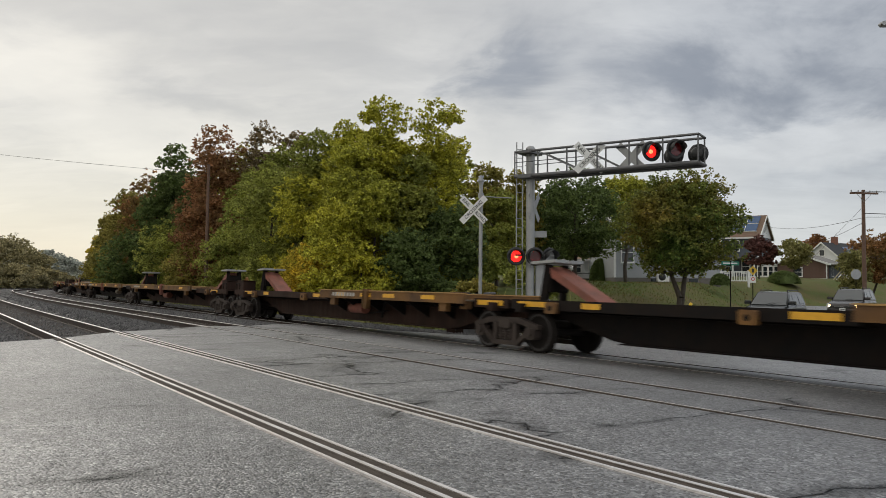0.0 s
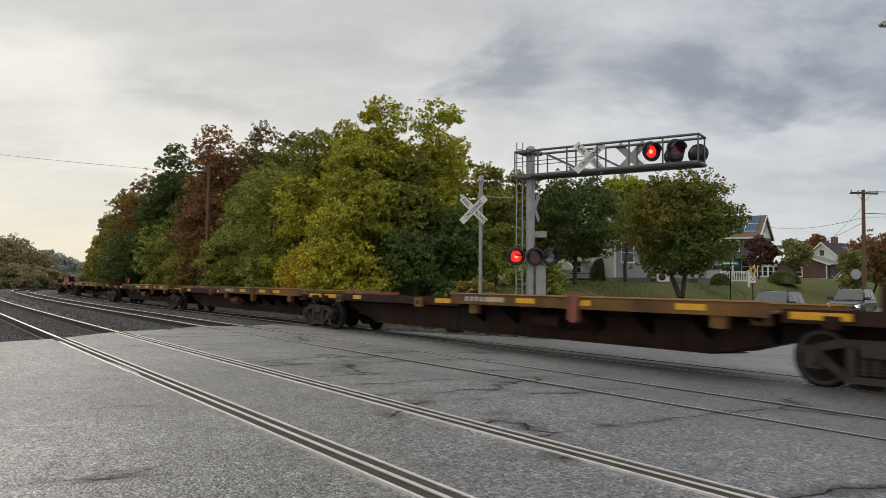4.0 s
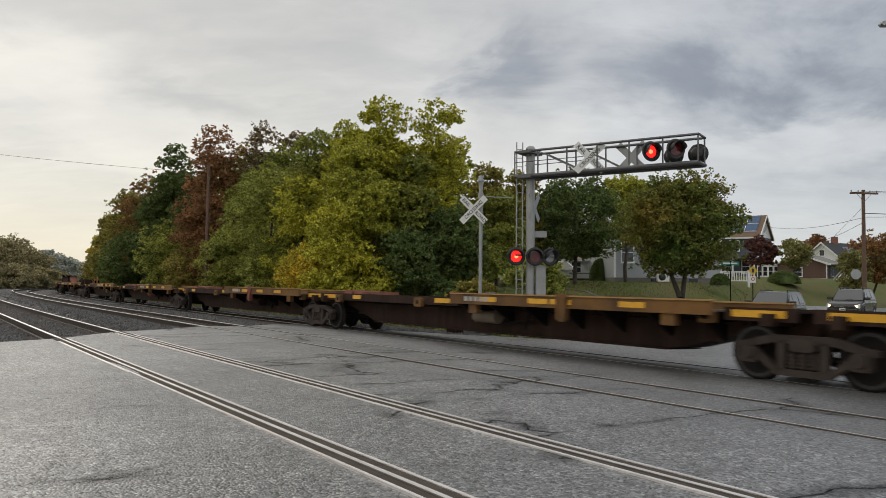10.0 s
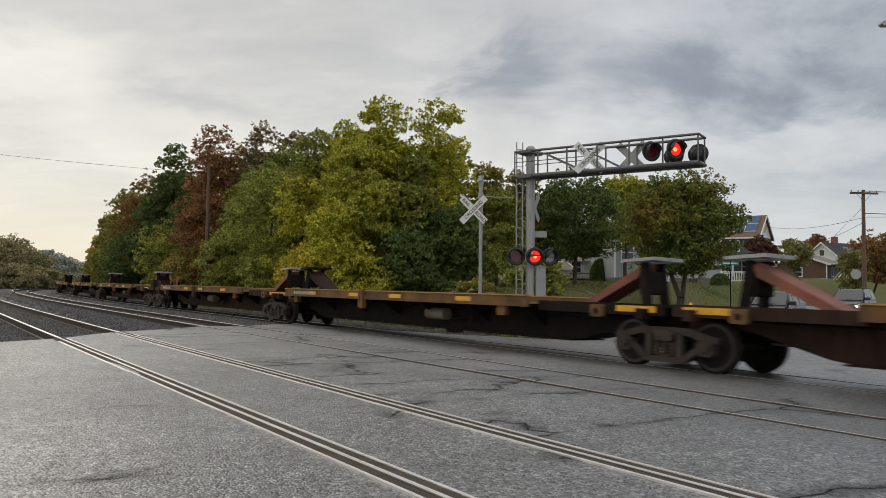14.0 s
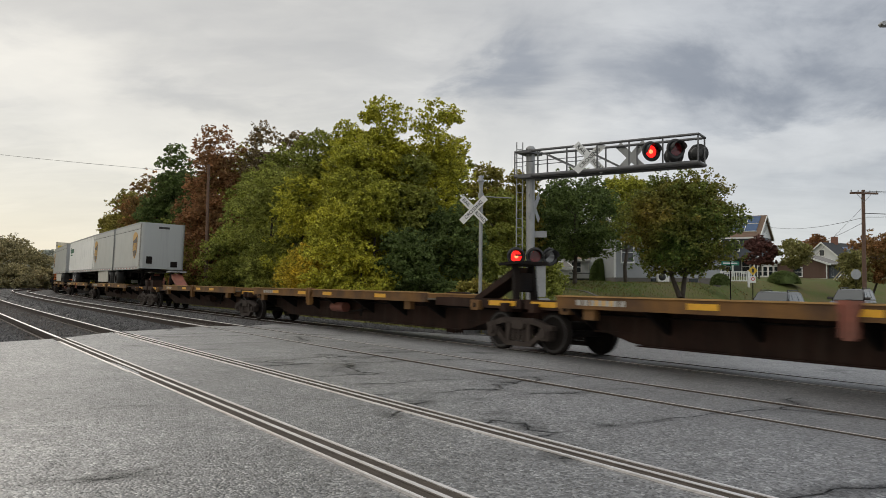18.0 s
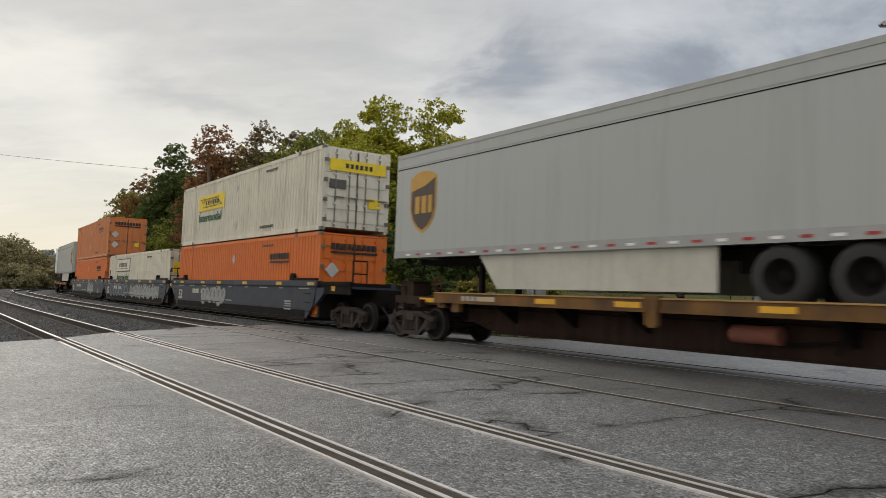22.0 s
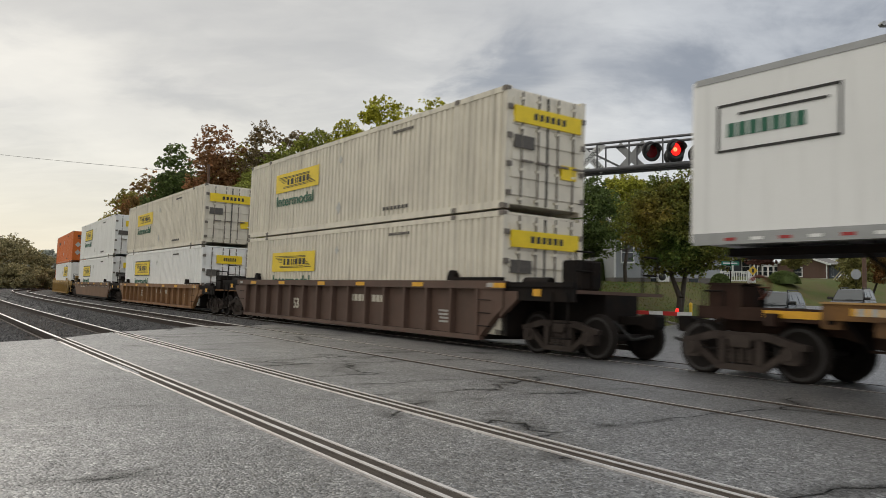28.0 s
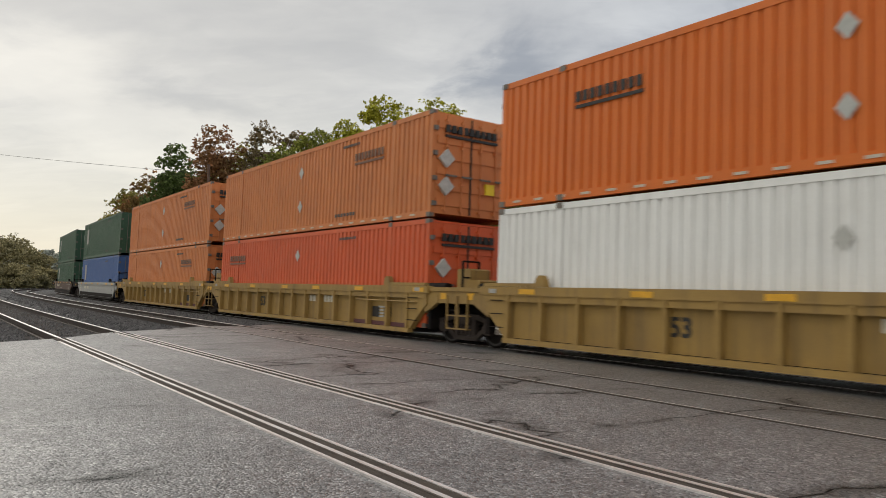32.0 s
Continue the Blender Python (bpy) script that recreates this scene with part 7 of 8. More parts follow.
def relay_cabinet(x, y, w, h, label, paint):
    t = thing("relay_cabinet", label, "equipment cabinet", "railway equipment cabinets", at=pose(x, y, -0.5, 0, 0, -20))
    part("body", Geo().box(-w / 2, w / 2, -0.3, 0.3, 0, h, bevel=0.04), paint, t)
    part("lid", Geo().box(-w / 2 - 0.03, w / 2 + 0.03, -0.34, 0.34, h, h + 0.06, bevel=0.02), paint, t)
    part("door_seam", Geo().box(-0.01, 0.01, -0.306, -0.3, 0.1, h - 0.1), BLACKPAINT, t)
    part("latch", Geo().box(0.05, 0.09, -0.33, -0.3, h * 0.5, h * 0.5 + 0.12), GALV, t)


cantilever_signal()
crossing_gate()
crossbuck_post()
relay_cabinet(0.55, 25.6, 0.62, 1.35, "dark brown steel relay cabinet beside the track", RUSTY)
relay_cabinet(1.0, 25.2, 0.4, 1.3, "grey steel relay cabinet beside the crossing post", GALVDARK)
relay_cabinet(1.62, 25.5, 0.2, 1.35, "narrow grey junction box on a stand", GALVDARK)

# ---- the street and the gardens beyond ----
SIDING_WHITE = mat("white_siding", (0.62, 0.63, 0.64), 0.6, vary=0.12, scale=1.0)
SIDING_GREY = mat("grey_siding", (0.33, 0.345, 0.355), 0.65, vary=0.15, scale=1.0)
SIDING_DARK = mat("slate_blue_siding", (0.07, 0.085, 0.105), 0.65, vary=0.2, scale=1.0)
LOG = mat("brown_log_siding", (0.13, 0.075, 0.055), 0.8, vary=0.3, scale=1.2, bump=0.3)
SHINGLE_BROWN = mat("brown_shingle", (0.17, 0.11, 0.075), 0.9, vary=0.3, scale=3, bump=0.5)
SHINGLE_DARK = mat("charcoal_shingle", (0.045, 0.047, 0.052), 0.9, vary=0.3, scale=3, bump=0.5)
SHINGLE_GREY = mat("grey_shingle", (0.20, 0.19, 0.175), 0.9, vary=0.3, scale=3, bump=0.5)
TRIM = mat("white_trim", (0.72, 0.72, 0.70), 0.5, vary=0.1, scale=2)
PANE = glass("window_glass")
SOLAR = mat("solar_panel", (0.05, 0.095, 0.19), 0.12, 0.3, vary=0.15, scale=2)
BRICK = mat("chimney_brick", (0.24, 0.11, 0.075), 0.85, vary=0.35, scale=5, bump=0.4)
KERB = mat("kerb_stone", (0.17, 0.155, 0.14), 0.85, vary=0.3, scale=2, bump=0.4)


def window(parent, x, z, w, h, y=0.0, at=None):
    """a sash window in a wall that faces -y"""
    f = part("window", Geo().box(x - w / 2 - 0.09, x + w / 2 + 0.09, y - 0.05, y + 0.02, z - 0.09, z).box(x - w / 2 - 0.09, x + w / 2 + 0.09, y - 0.05, y + 0.02, z + h, z + h + 0.1)
             .box(x - w / 2 - 0.09, x - w / 2, y - 0.05, y + 0.02, z, z + h).box(x + w / 2, x + w / 2 + 0.09, y - 0.05, y + 0.02, z, z + h).box(x - w / 2, x + w / 2, y - 0.04, y + 0.01, z + h / 2 - 0.03, z + h / 2 + 0.03), TRIM, parent, "white sash window", at=at or pose(0, 0, 0))
    for k in (0, 1):
        part("pane", Geo().box(x - w / 2, x + w / 2, y - 0.02, y - 0.005, z + k * (h / 2 + 0.02), z + h / 2 - 0.03 + k * h / 2), PANE, f)
    part("sill", Geo().box(x - w / 2 - 0.13, x + w / 2 + 0.13, y - 0.09, y + 0.01, z - 0.13, z - 0.09), TRIM, f)
    return f


def clapboard(parent, x0, x1, z0, z1, material, rise=0.16, y=0.0, lean=0.018, name="siding_board", at=None):
    """lapped boards on a wall that faces -y: one piece each"""
    n = max(1, int(round((z1 - z0) / rise)))
    r = (z1 - z0) / n
    me = Geo().prism([(x0, 0), (x1, 0), (x1, r), (x0, r)], y - lean, y).mesh(name, material)
    for p in me.vertices:
        if p.co.z > r * 0.5 and p.co.y < y - lean * 0.5:
            p.co.y = y - 0.002
    for i in range(n):
        part(name, me, None, parent, at=(at or pose(0, 0, 0)) @ pose(0, 0, z0 + i * r))


def house(name, label, x, y, z, yaw, length, width, wall_h, roof_h, wall, roof, windows=(), side_windows=(), boards=0.0, over=0.35, trim=True, gable=None, foundation=0.35):
    """local x runs along the front wall, which faces -y; the ridge runs along x"""
    t = thing(name, label, "house", "houses along the street", at=pose(x, y, z, 0, 0, yaw))
    zz = foundation
    part("foundation", Geo().box(0.02, length - 0.02, 0.02, width - 0.02, -1.2, zz), KERB, t)
    g = Geo().box(0, length, 0, width, zz, wall_h)
    body = part("wall", g, wall, t)
    for xx, out in ((0, -1), (length, 1)):
        v = [(xx, 0, wall_h), (xx, width, wall_h), (xx, width / 2, wall_h + roof_h - 0.05)]
        v2 = [(xx - out * 0.12, a, b) for _, a, b in v]
        part("gable", Geo().add(v + v2, [(0, 1, 2), (5, 4, 3), (0, 3, 4, 1), (1, 4, 5, 2), (2, 5, 3, 0)]), gable or wall, t)
    for s in (0, 1):
        # roof slabs with thickness and overhang
        y0, y1 = (-over, width / 2) if s == 0 else (width + over, width / 2)
        drop = roof_h * over / (width / 2)
        a = [(-over, y0, wall_h - drop), (length + over, y0, wall_h - drop), (length + over, y1, wall_h + roof_h), (-over, y1, wall_h + roof_h)]
        b = [(p, q, r + 0.12) for p, q, r in a]
        part("roof", Geo().add(a + b, [(0, 3, 2, 1), (4, 5, 6, 7), (0, 1, 5, 4), (1, 2, 6, 5), (2, 3, 7, 6), (3, 0, 4, 7)]), roof, t)
        part("fascia", Geo().add([(p, q + (-0.02 if s == 0 else 0.02), r - 0.06) for p, q, r in a[:2]] + [(p, q + (-0.02 if s == 0 else 0.02), r + 0.14) for p, q, r in a[:2]] + [(p, q, r - 0.06) for p, q, r in a[:2]] + [(p, q, r + 0.1) for p, q, r in a[:2]],
             [(0, 1, 3, 2), (5, 4, 6, 7), (2, 3, 7, 6), (1, 0, 4, 5)]), TRIM, t)
        for xx in (-over - 0.02, length + over - 0.06):
            part("rake_board", Geo().beam((xx + 0.04, y0, wall_h - drop + 0.03), (xx + 0.04, y1, wall_h + roof_h + 0.03), 0.08, 0.2), TRIM, t)
    if boards:
        clapboard(t, 0, length, zz, wall_h - 0.05, wall, boards)
        side = part("side_cladding", Geo().box(-0.005, 0.0, 0, width, zz, wall_h), wall, t)
    for w in windows:
        window(t, *w, y=-0.02)
    if trim:
        for xx in (0, length):
            part("corner_board", Geo().box(xx - 0.08, xx + 0.08, -0.04, 0.06, zz, wall_h), TRIM, t)
    for yy, wz, ww, wh, end in side_windows:
        f = part("window", Geo().box(-0.05, 0.05, yy - ww / 2 - 0.09, yy + ww / 2 + 0.09, wz - 0.09, wz + wh + 0.09), TRIM, t, at=pose(end, 0, 0))
        part("pane", Geo().box(-0.065, 0.065, yy - ww / 2, yy + ww / 2, wz, wz + wh), PANE, f)
    return t


# gabled house with solar panels
ha = house("gabled_house", "slate-blue gabled house with solar panels on a brown roof", 31.93, 101.11, 1.7, -35.6, 10.5, 7.6, 5.75, 2.85, SIDING_DARK, SHINGLE_BROWN,
           windows=((6.9, 1.0, 0.9, 1.6), (9.0, 1.0, 0.9, 1.6), (7.6, 3.9, 1.1, 1.3), (4.2, 3.9, 1.0, 1.3)), side_windows=((3.3, 6.3, 0.5, 1.1, 10.5), (4.3, 6.3, 0.5, 1.1, 10.5), (2.0, 1.0, 0.9, 1.6, 10.5), (5.5, 1.0, 0.9, 1.6, 10.5)), gable=SIDING_WHITE)
slope = math.degrees(math.atan2(2.85, 3.8))
for i in range(4):
    for k in range(2):
        panel = part("solar_panel", Geo().box(0, 1.5, 0, 1.75, 0, 0.05, bevel=0.01), SOLAR, ha, at=pose(3.9 + i * 1.58, 0.65, 6.36, slope, 0, 0) @ pose(0, k * 1.85, 0.05))
        part("panel_frame", Geo().box(-0.04, 1.54, -0.04, 0.03, -0.02, 0.07).box(-0.04, 0.03, 0.03, 1.75, -0.02, 0.07), TRIM, panel)
part("porch_roof", Geo().box(5.0, 10.6, -2.0, 0.0, 2.85, 3.0), SHINGLE_GREY, ha)
for xx in (5.2, 7.8, 10.4):
    part("porch_post", Geo().box(xx - 0.09, xx + 0.09, -1.9, -1.72, 0.2, 2.85), TRIM, ha)
part("porch_rail", Geo().box(5.2, 10.4, -1.85, -1.78, 0.95, 1.03).box(5.2, 10.4, -1.85, -1.78, 0.3, 0.36), TRIM, ha)
part("porch_floor", Geo().box(5.0, 10.6, -2.0, 0.0, -0.9, 0.2), KERB, ha)

# log-sided bungalow: its gable end faces the street
hb = house("bungalow", "brown log-sided bungalow with white trim and a low roof", 44.06, 85.0, 1.5, 48.0, 7.5, 5.4, 2.2, 1.0, LOG, SHINGLE_GREY, windows=((2.2, 0.8, 0.8, 1.0),), foundation=0.3)
end_on = pose(0, 5.4, 0, 0, 0, -90)
clapboard(hb, 0.0, 5.4, 0.5, 2.2, LOG, 0.26, at=end_on)
for k in range(3):
    clapboard(hb, 0.7 + k * 0.72, 4.7 - k * 0.72, 2.2 + k * 0.27, 2.47 + k * 0.27, LOG, 0.27, at=end_on)
window(hb, 2.3, 0.75, 0.85, 0.95, y=-0.03, at=end_on)
part("foundation_band", Geo().box(1.9, 5.45, -0.06, 0.0, -0.3, 0.5), TRIM, hb, at=end_on)
part("porch_roof", Geo().prism([(0.4, 2.0), (7.0, 2.0), (7.0, 2.14), (0.4, 2.14)], -2.2, 0.0), SHINGLE_GREY, hb)
for xx in (0.6, 3.4, 6.6):
    part("porch_post", Geo().box(xx - 0.08, xx + 0.08, -2.1, -1.94, -0.8, 2.0), TRIM, hb)
part("porch_wall", Geo().box(0.9, 6.6, -0.07, -0.02, 0.3, 1.95), SIDING_DARK, hb)
part("sun_room", Geo().box(1.2, 5.0, 5.4, 8.2, -0.3, 2.2), SIDING_WHITE, hb)
part("sun_room_roof", Geo().box(1.0, 5.2, 5.41, 8.5, 2.2, 2.35), SHINGLE_BROWN, hb)
for i in range(4):
    window(hb, 0.35 + i * 0.65, 0.8, 0.45, 1.1, y=-0.03, at=pose(1.2, 8.2, 0, 0, 0, -90))

# white-gabled house behind
hc = house("white_house", "white house with a charcoal roof and a brick chimney", 63.77, 118.0, 2.1, 30.0, 11.5, 7.0, 3.1, 2.9, SIDING_WHITE, SHINGLE_DARK, windows=((3, 1.2, 0.9, 1.4), (7, 1.2, 0.9, 1.4)), side_windows=((3.5, 3.9, 0.8, 0.9, 0.0),))
part("chimney", Geo().box(3.0, 3.8, 3.1, 3.9, 5.2, 7.1, bevel=0.03), BRICK, hc)
part("solar_panel", Geo().box(0, 3.6, 0, 2.0, 0, 0.05), SOLAR, hc, at=pose(3.6, 0.9, 3.85, math.degrees(math.atan2(2.9, 3.5)), 0, 0) @ pose(0, 0.2, 0.14))

# grey house behind the maple
hd = house("grey_house", "pale grey sided house half hidden behind a maple", 13.6, 58.5, 1.35, 4.0, 8.6, 8.0, 4.9, 1.9, SIDING_GREY, SHINGLE_GREY, windows=((1.0, 1.6, 0.9, 1.5), (1.0, 3.9, 0.9, 1.5), (4.4, 3.9, 0.9, 1.5), (7.0, 3.9, 0.9, 1.5), (4.6, 1.6, 0.9, 1.5), (7.0, 1.6, 0.9, 1.5)), boards=0.2)
for xx in (2.9, 6.0):
    part("basement_window", Geo().box(xx, xx + 0.7, -0.03, 0.0, 0.02, 0.3), PANE, hd)
fence = thing("porch_railing", "low white porch railing beside the grey house", "railing", at=pose(20.6, 62.0, 1.3))
part("rail", Geo().box(-0.2, 5.2, -0.05, 0.05, 0.95, 1.03).box(-0.2, 5.2, -0.05, 0.05, 0.2, 0.28), TRIM, fence)
for i in range(27):
    part("baluster", Geo().box(i * 0.2 - 0.03, i * 0.2 + 0.03, -0.03, 0.03, 0.28, 0.95), TRIM, fence)
for i in range(3):
    part("porch_post", Geo().box(i * 2.5 - 0.08, i * 2.5 + 0.08, -0.08, 0.08, -0.3, 1.15), TRIM, fence)

# cottage with a tan roof and a white garage at the wood's edge
hf = house("cottage", "small cottage with a tan roof behind the trees", 10.9, 66.0, 1.3, 6.0, 3.6, 5.0, 2.1, 1.1, SIDING_WHITE, mat("tan_shingle", (0.33, 0.23, 0.15), 0.9, vary=0.25, scale=3, bump=0.4), windows=((1.0, 0.9, 0.8, 0.9), (2.6, 0.9, 0.8, 0.9)))
part("deck_rail", Geo().box(-1.2, 3.8, -1.6, -1.52, 0.75, 0.83).box(-1.2, 3.8, -1.6, -1.52, 0.1, 0.3), SHINGLE_DARK, hf)
hg = house("garage", "plain white garage at the edge of the wood", 7.6, 62.0, 1.1, 2.0, 3.0, 5.0, 1.35, 0.5, TRIM, SHINGLE_GREY, trim=False)

# air conditioner by the grey house
ac = thing("air_conditioner", "white outdoor air conditioner unit by a house wall", "air conditioner", at=pose(16.9, 56.9, 1.25))
part("casing", Geo().box(-0.45, 0.45, -0.18, 0.18, 0.15, 0.85, bevel=0.03), TRIM, ac)
part("fan_grille", Geo().lathe([(0.0, -0.2), (0.26, -0.2), (0.28, -0.18)], "y", 18, at=(-0.1, 0, 0.5)), BLACKPAINT, ac)
part("stand", Geo().box(-0.4, 0.4, -0.15, 0.15, -0.2, 0.15), KERB, ac)


def kerb_line(p, q, label):
    """kerb stones in a row, one piece each"""
    p, q = Vector(p), Vector(q)
    k = thing("kerb", label, "kerb", kind="structure")
    n = int((q - p).length / 1.0)
    d = (q - p) / n
    me = Geo().box(0.01, d.length - 0.01, -0.09, 0.09, -0.25, 0.07, bevel=0.02).mesh("kerb_stone", KERB)
    for i in range(n):
        a = p + d * i
        z = float(ground_z(np.array([a.x]), np.array([a.y]))[0])
        nxt = float(ground_z(np.array([a.x + d.x]), np.array([a.y + d.y]))[0])
        part("kerb_stone", me, None, k, at=pose(a.x, a.y, z, 0, 0, math.degrees(math.atan2(d.y, d.x))) @ pose(0, 0, 0, 0, -math.degrees(math.atan2(nxt - z, d.length)), 0))


kerb_line((6.0, 43.5, 0), (13.2, 34.6, 0), "grey stone kerb along the lawn")
kerb_line((16.0, 43.0, 0), (30.0, 49.0, 0), "grey stone kerb along the street")

# ---- cars waiting at the crossing ----
CARGLASS = glass("car_glass", (0.03, 0.036, 0.042))
# windscreen base is paler than the side glass, holding some reflected sky
SCREEN = glass("windscreen_glass", (0.06, 0.066, 0.068))
SCREEN.node_tree.nodes["Principled BSDF"].inputs["Specular IOR Level"].default_value = 1.0
HEADLAMP = glow("lit_headlamp", (1.0, 0.62, 0.26), 7.0)
CHROME = mat("chrome", (0.6, 0.6, 0.6), 0.2, 1.0, vary=0.05)
LENSCLEAR = mat("clear_lamp_glass", (0.5, 0.52, 0.54), 0.12, 0.2, vary=0.1)


def loft(sections):
    """closed rings of equal length, capped"""
    g = Geo()
    n = len(sections[0])
    v = [p for s in sections for p in s]
    f = []
    for k in range(len(sections) - 1):
        for i in range(n):
            j = (i + 1) % n
            f.append((k * n + i, k * n + j, (k + 1) * n + j, (k + 1) * n + i))
    f += [tuple(range(n - 1, -1, -1)), tuple(range((len(sections) - 1) * n, len(sections) * n))]
    g.add(v, f, 0, False)
    return g


def ring(x, half, z0, z1, chamfer=0.12, tuck=0.06):
    """a rounded body section across the car at x"""
    return [(x, -half + tuck, z0), (x, half - tuck, z0), (x, half, z0 + 0.18), (x, half, z1 - chamfer), (x, half - chamfer * 0.8, z1), (x, -half + chamfer * 0.8, z1), (x, -half, z1 - chamfer), (x, -half, z0 + 0.18)]


def suv(x, y, z, heading, paint, label, lit, roof_rails=True, h=1.68, plate=True):
    """local +x is the car's front"""
    c = thing("suv", label, "car", "cars waiting at the crossing", at=pose(x, y, z, 0, 0, heading))
    L, w = 4.55, 0.9
    body = loft([ring(-2.25, 0.80, 0.45, 0.95), ring(-2.15, 0.87, 0.34, 1.0), ring(-1.2, w, 0.26, 1.03), ring(0.6, w, 0.26, 1.03), ring(1.0, w, 0.26, 1.02), ring(1.75, 0.87, 0.28, 0.94), ring(2.12, 0.80, 0.32, 0.84), ring(2.26, 0.68, 0.40, 0.72)])
    b = part("body", body, paint, c)
    m = b.modifiers.new("round", "BEVEL"); m.width, m.segments, m.limit_method = 0.045, 2, "ANGLE"
    cab = [(-2.12, 0.74, 1.0), (-1.85, 0.70, h - 0.1), (-1.4, 0.66, h - 0.01), (-0.1, 0.66, h), (0.32, 0.67, h - 0.05), (1.05, 0.80, 1.0)]
    # cabin shell: roof and pillars, the glass is set just outside
    g = Geo()
    v = []
    for px_, half, zz in cab:
        v += [(px_, -half, zz), (px_, half, zz)]
    n = len(cab)
    g.add(v, [(2 * i, 2 * i + 1, 2 * i + 3, 2 * i + 2) for i in range(n - 1)], 0, True)
    for s in (-1, 1):
        pts = [(-2.12, s * 0.84, 1.0), (1.05, s * 0.84, 1.0), (0.32, s * 0.67, h - 0.05), (-0.1, s * 0.66, h), (-1.4, s * 0.66, h - 0.01), (-1.85, s * 0.70, h - 0.1)]
        g.add(pts, [tuple(range(6)) if s < 0 else tuple(range(5, -1, -1))], 0)
    part("cabin", g, paint, c)
    # windscreen and side glass
    ws2 = Geo()
    for p in ((0, 0),):
        q = [(1.05, -0.76, 1.04), (1.05, 0.76, 1.04), (0.38, 0.63, h - 0.06), (0.38, -0.63, h - 0.06)]
        ws2.add(q + [(a - 0.012, bb, cc - 0.012) for a, bb, cc in q], [(0, 1, 2, 3), (7, 6, 5, 4), (0, 4, 5, 1), (1, 5, 6, 2), (2, 6, 7, 3), (3, 7, 4, 0)])
    part("windscreen", ws2, SCREEN, c)
    for s in (-1, 1):
        for x0, x1, t0, t1 in ((0.08, 0.86, 0.05, 0.30), (-0.92, -0.02, -0.9, -0.03), (-1.92, -1.02, -1.6, -1.0)):
            zb, zt = 1.06, h - 0.14
            ya, yb = s * 0.842, s * 0.70
            q = [(x0, ya, zb), (x1, ya, zb), (t1, yb, zt), (t0, yb, zt)]
            o = [(a, bb + s * 0.012, cc) for a, bb, cc in q]
            part("side_window", Geo().add(q + o, [(0, 1, 2, 3), (7, 6, 5, 4), (0, 4, 5, 1), (1, 5, 6, 2), (2, 6, 7, 3), (3, 7, 4, 0)]), CARGLASS, c)
        mir = part("mirror", Geo().box(0.72, 0.88, s * 0.98 - 0.13, s * 0.98 + 0.13, 1.04, 1.2, bevel=0.04), paint, c)
        if roof_rails:
            part("roof_rail", Geo().cyl((-1.7, s * 0.58, h + 0.05), (0.1, s * 0.58, h + 0.06), 0.022, 8).cyl((-1.7, s * 0.58, h - 0.06), (-1.7, s * 0.58, h + 0.05), 0.022, 6).cyl((0.1, s * 0.58, h - 0.03), (0.1, s * 0.58, h + 0.06), 0.022, 6), BLACKPAINT, c)
        lamp = Geo().prism([(1.98, 0.62), (2.2, 0.60), (2.16, 0.78), (1.98, 0.84)], min(s * 0.50, s * 0.835), max(s * 0.50, s * 0.835))
        hl = part("headlight", lamp, LENSCLEAR, c)
        if lit:
            part("lamp", Geo().lathe([(0.0, 2.235), (0.06, 2.232), (0.085, 2.21)], "x", 14, at=(0, s * 0.66, 0.69)), HEADLAMP, hl, "glowing headlamp")
        part("fog_lamp", Geo().lathe([(0.0, 2.262), (0.05, 2.25)], "x", 12, at=(0, s * 0.55, 0.47)), LENSCLEAR, c)
        part("door_handle", Geo().box(-0.2, 0.0, s * 0.905 - 0.012, s * 0.905 + 0.012, 0.92, 0.95), paint, c)
        part("sill_trim", Geo().box(-1.1, 1.2, min(s * 0.88, s * 0.915), max(s * 0.88, s * 0.915), 0.28, 0.42), BLACKPAINT, c)
        for wx in (-1.35, 1.38):
            ty = part("wheel", Geo().lathe([(0.2, -0.11), (0.31, -0.115), (0.345, -0.07), (0.345, 0.07), (0.31, 0.115), (0.2, 0.11)], "y", 22, at=(wx, s * 0.80, 0.345)), RUBBER, c)
            part("rim", Geo().lathe([(0.0, s * 0.10), (0.06, s * 0.105), (0.08, s * 0.05), (0.2, s * 0.085), (0.215, s * 0.11)], "y", 18, at=(wx, s * 0.80, 0.345)), CHROME, ty)
            part("arch", Geo().lathe([(0.36, s * 0.905), (0.41, s * 0.905), (0.41, s * 0.88)], "y", 20, at=(wx, 0, 0.36)), BLACKPAINT, c)
    part("grille", Geo().box(2.2, 2.268, -0.42, 0.42, 0.60, 0.72, bevel=0.015), BLACKPAINT, c)
    part("grille_bar", Geo().box(2.262, 2.276, -0.42, 0.42, 0.65, 0.675), CHROME, c)
    part("bumper", Geo().box(2.12, 2.29, -0.72, 0.72, 0.38, 0.56, bevel=0.04), paint, c)
    part("lower_grille", Geo().box(2.2, 2.3, -0.5, 0.5, 0.34, 0.42, bevel=0.02), BLACKPAINT, c)
    part("number_plate", Geo().box(2.29, 2.298, -0.15, 0.15, 0.46, 0.6), TRIM, c, "pale number plate with a dark bar")
    part("plate_bar", Geo().box(2.298, 2.301, -0.11, 0.11, 0.505, 0.555), BLACKPAINT, c)
    for s in (-1, 1):
        part("wiper", Geo().cyl((1.06, s * 0.1, 1.05), (0.86, s * 0.1 + 0.45, 1.17), 0.01, 6), BLACKPAINT, c)
    return c


PAINT_DARK = mat("car_paint_dark_green", (0.012, 0.015, 0.015), 0.2, 0.0, vary=0.1, scale=2)
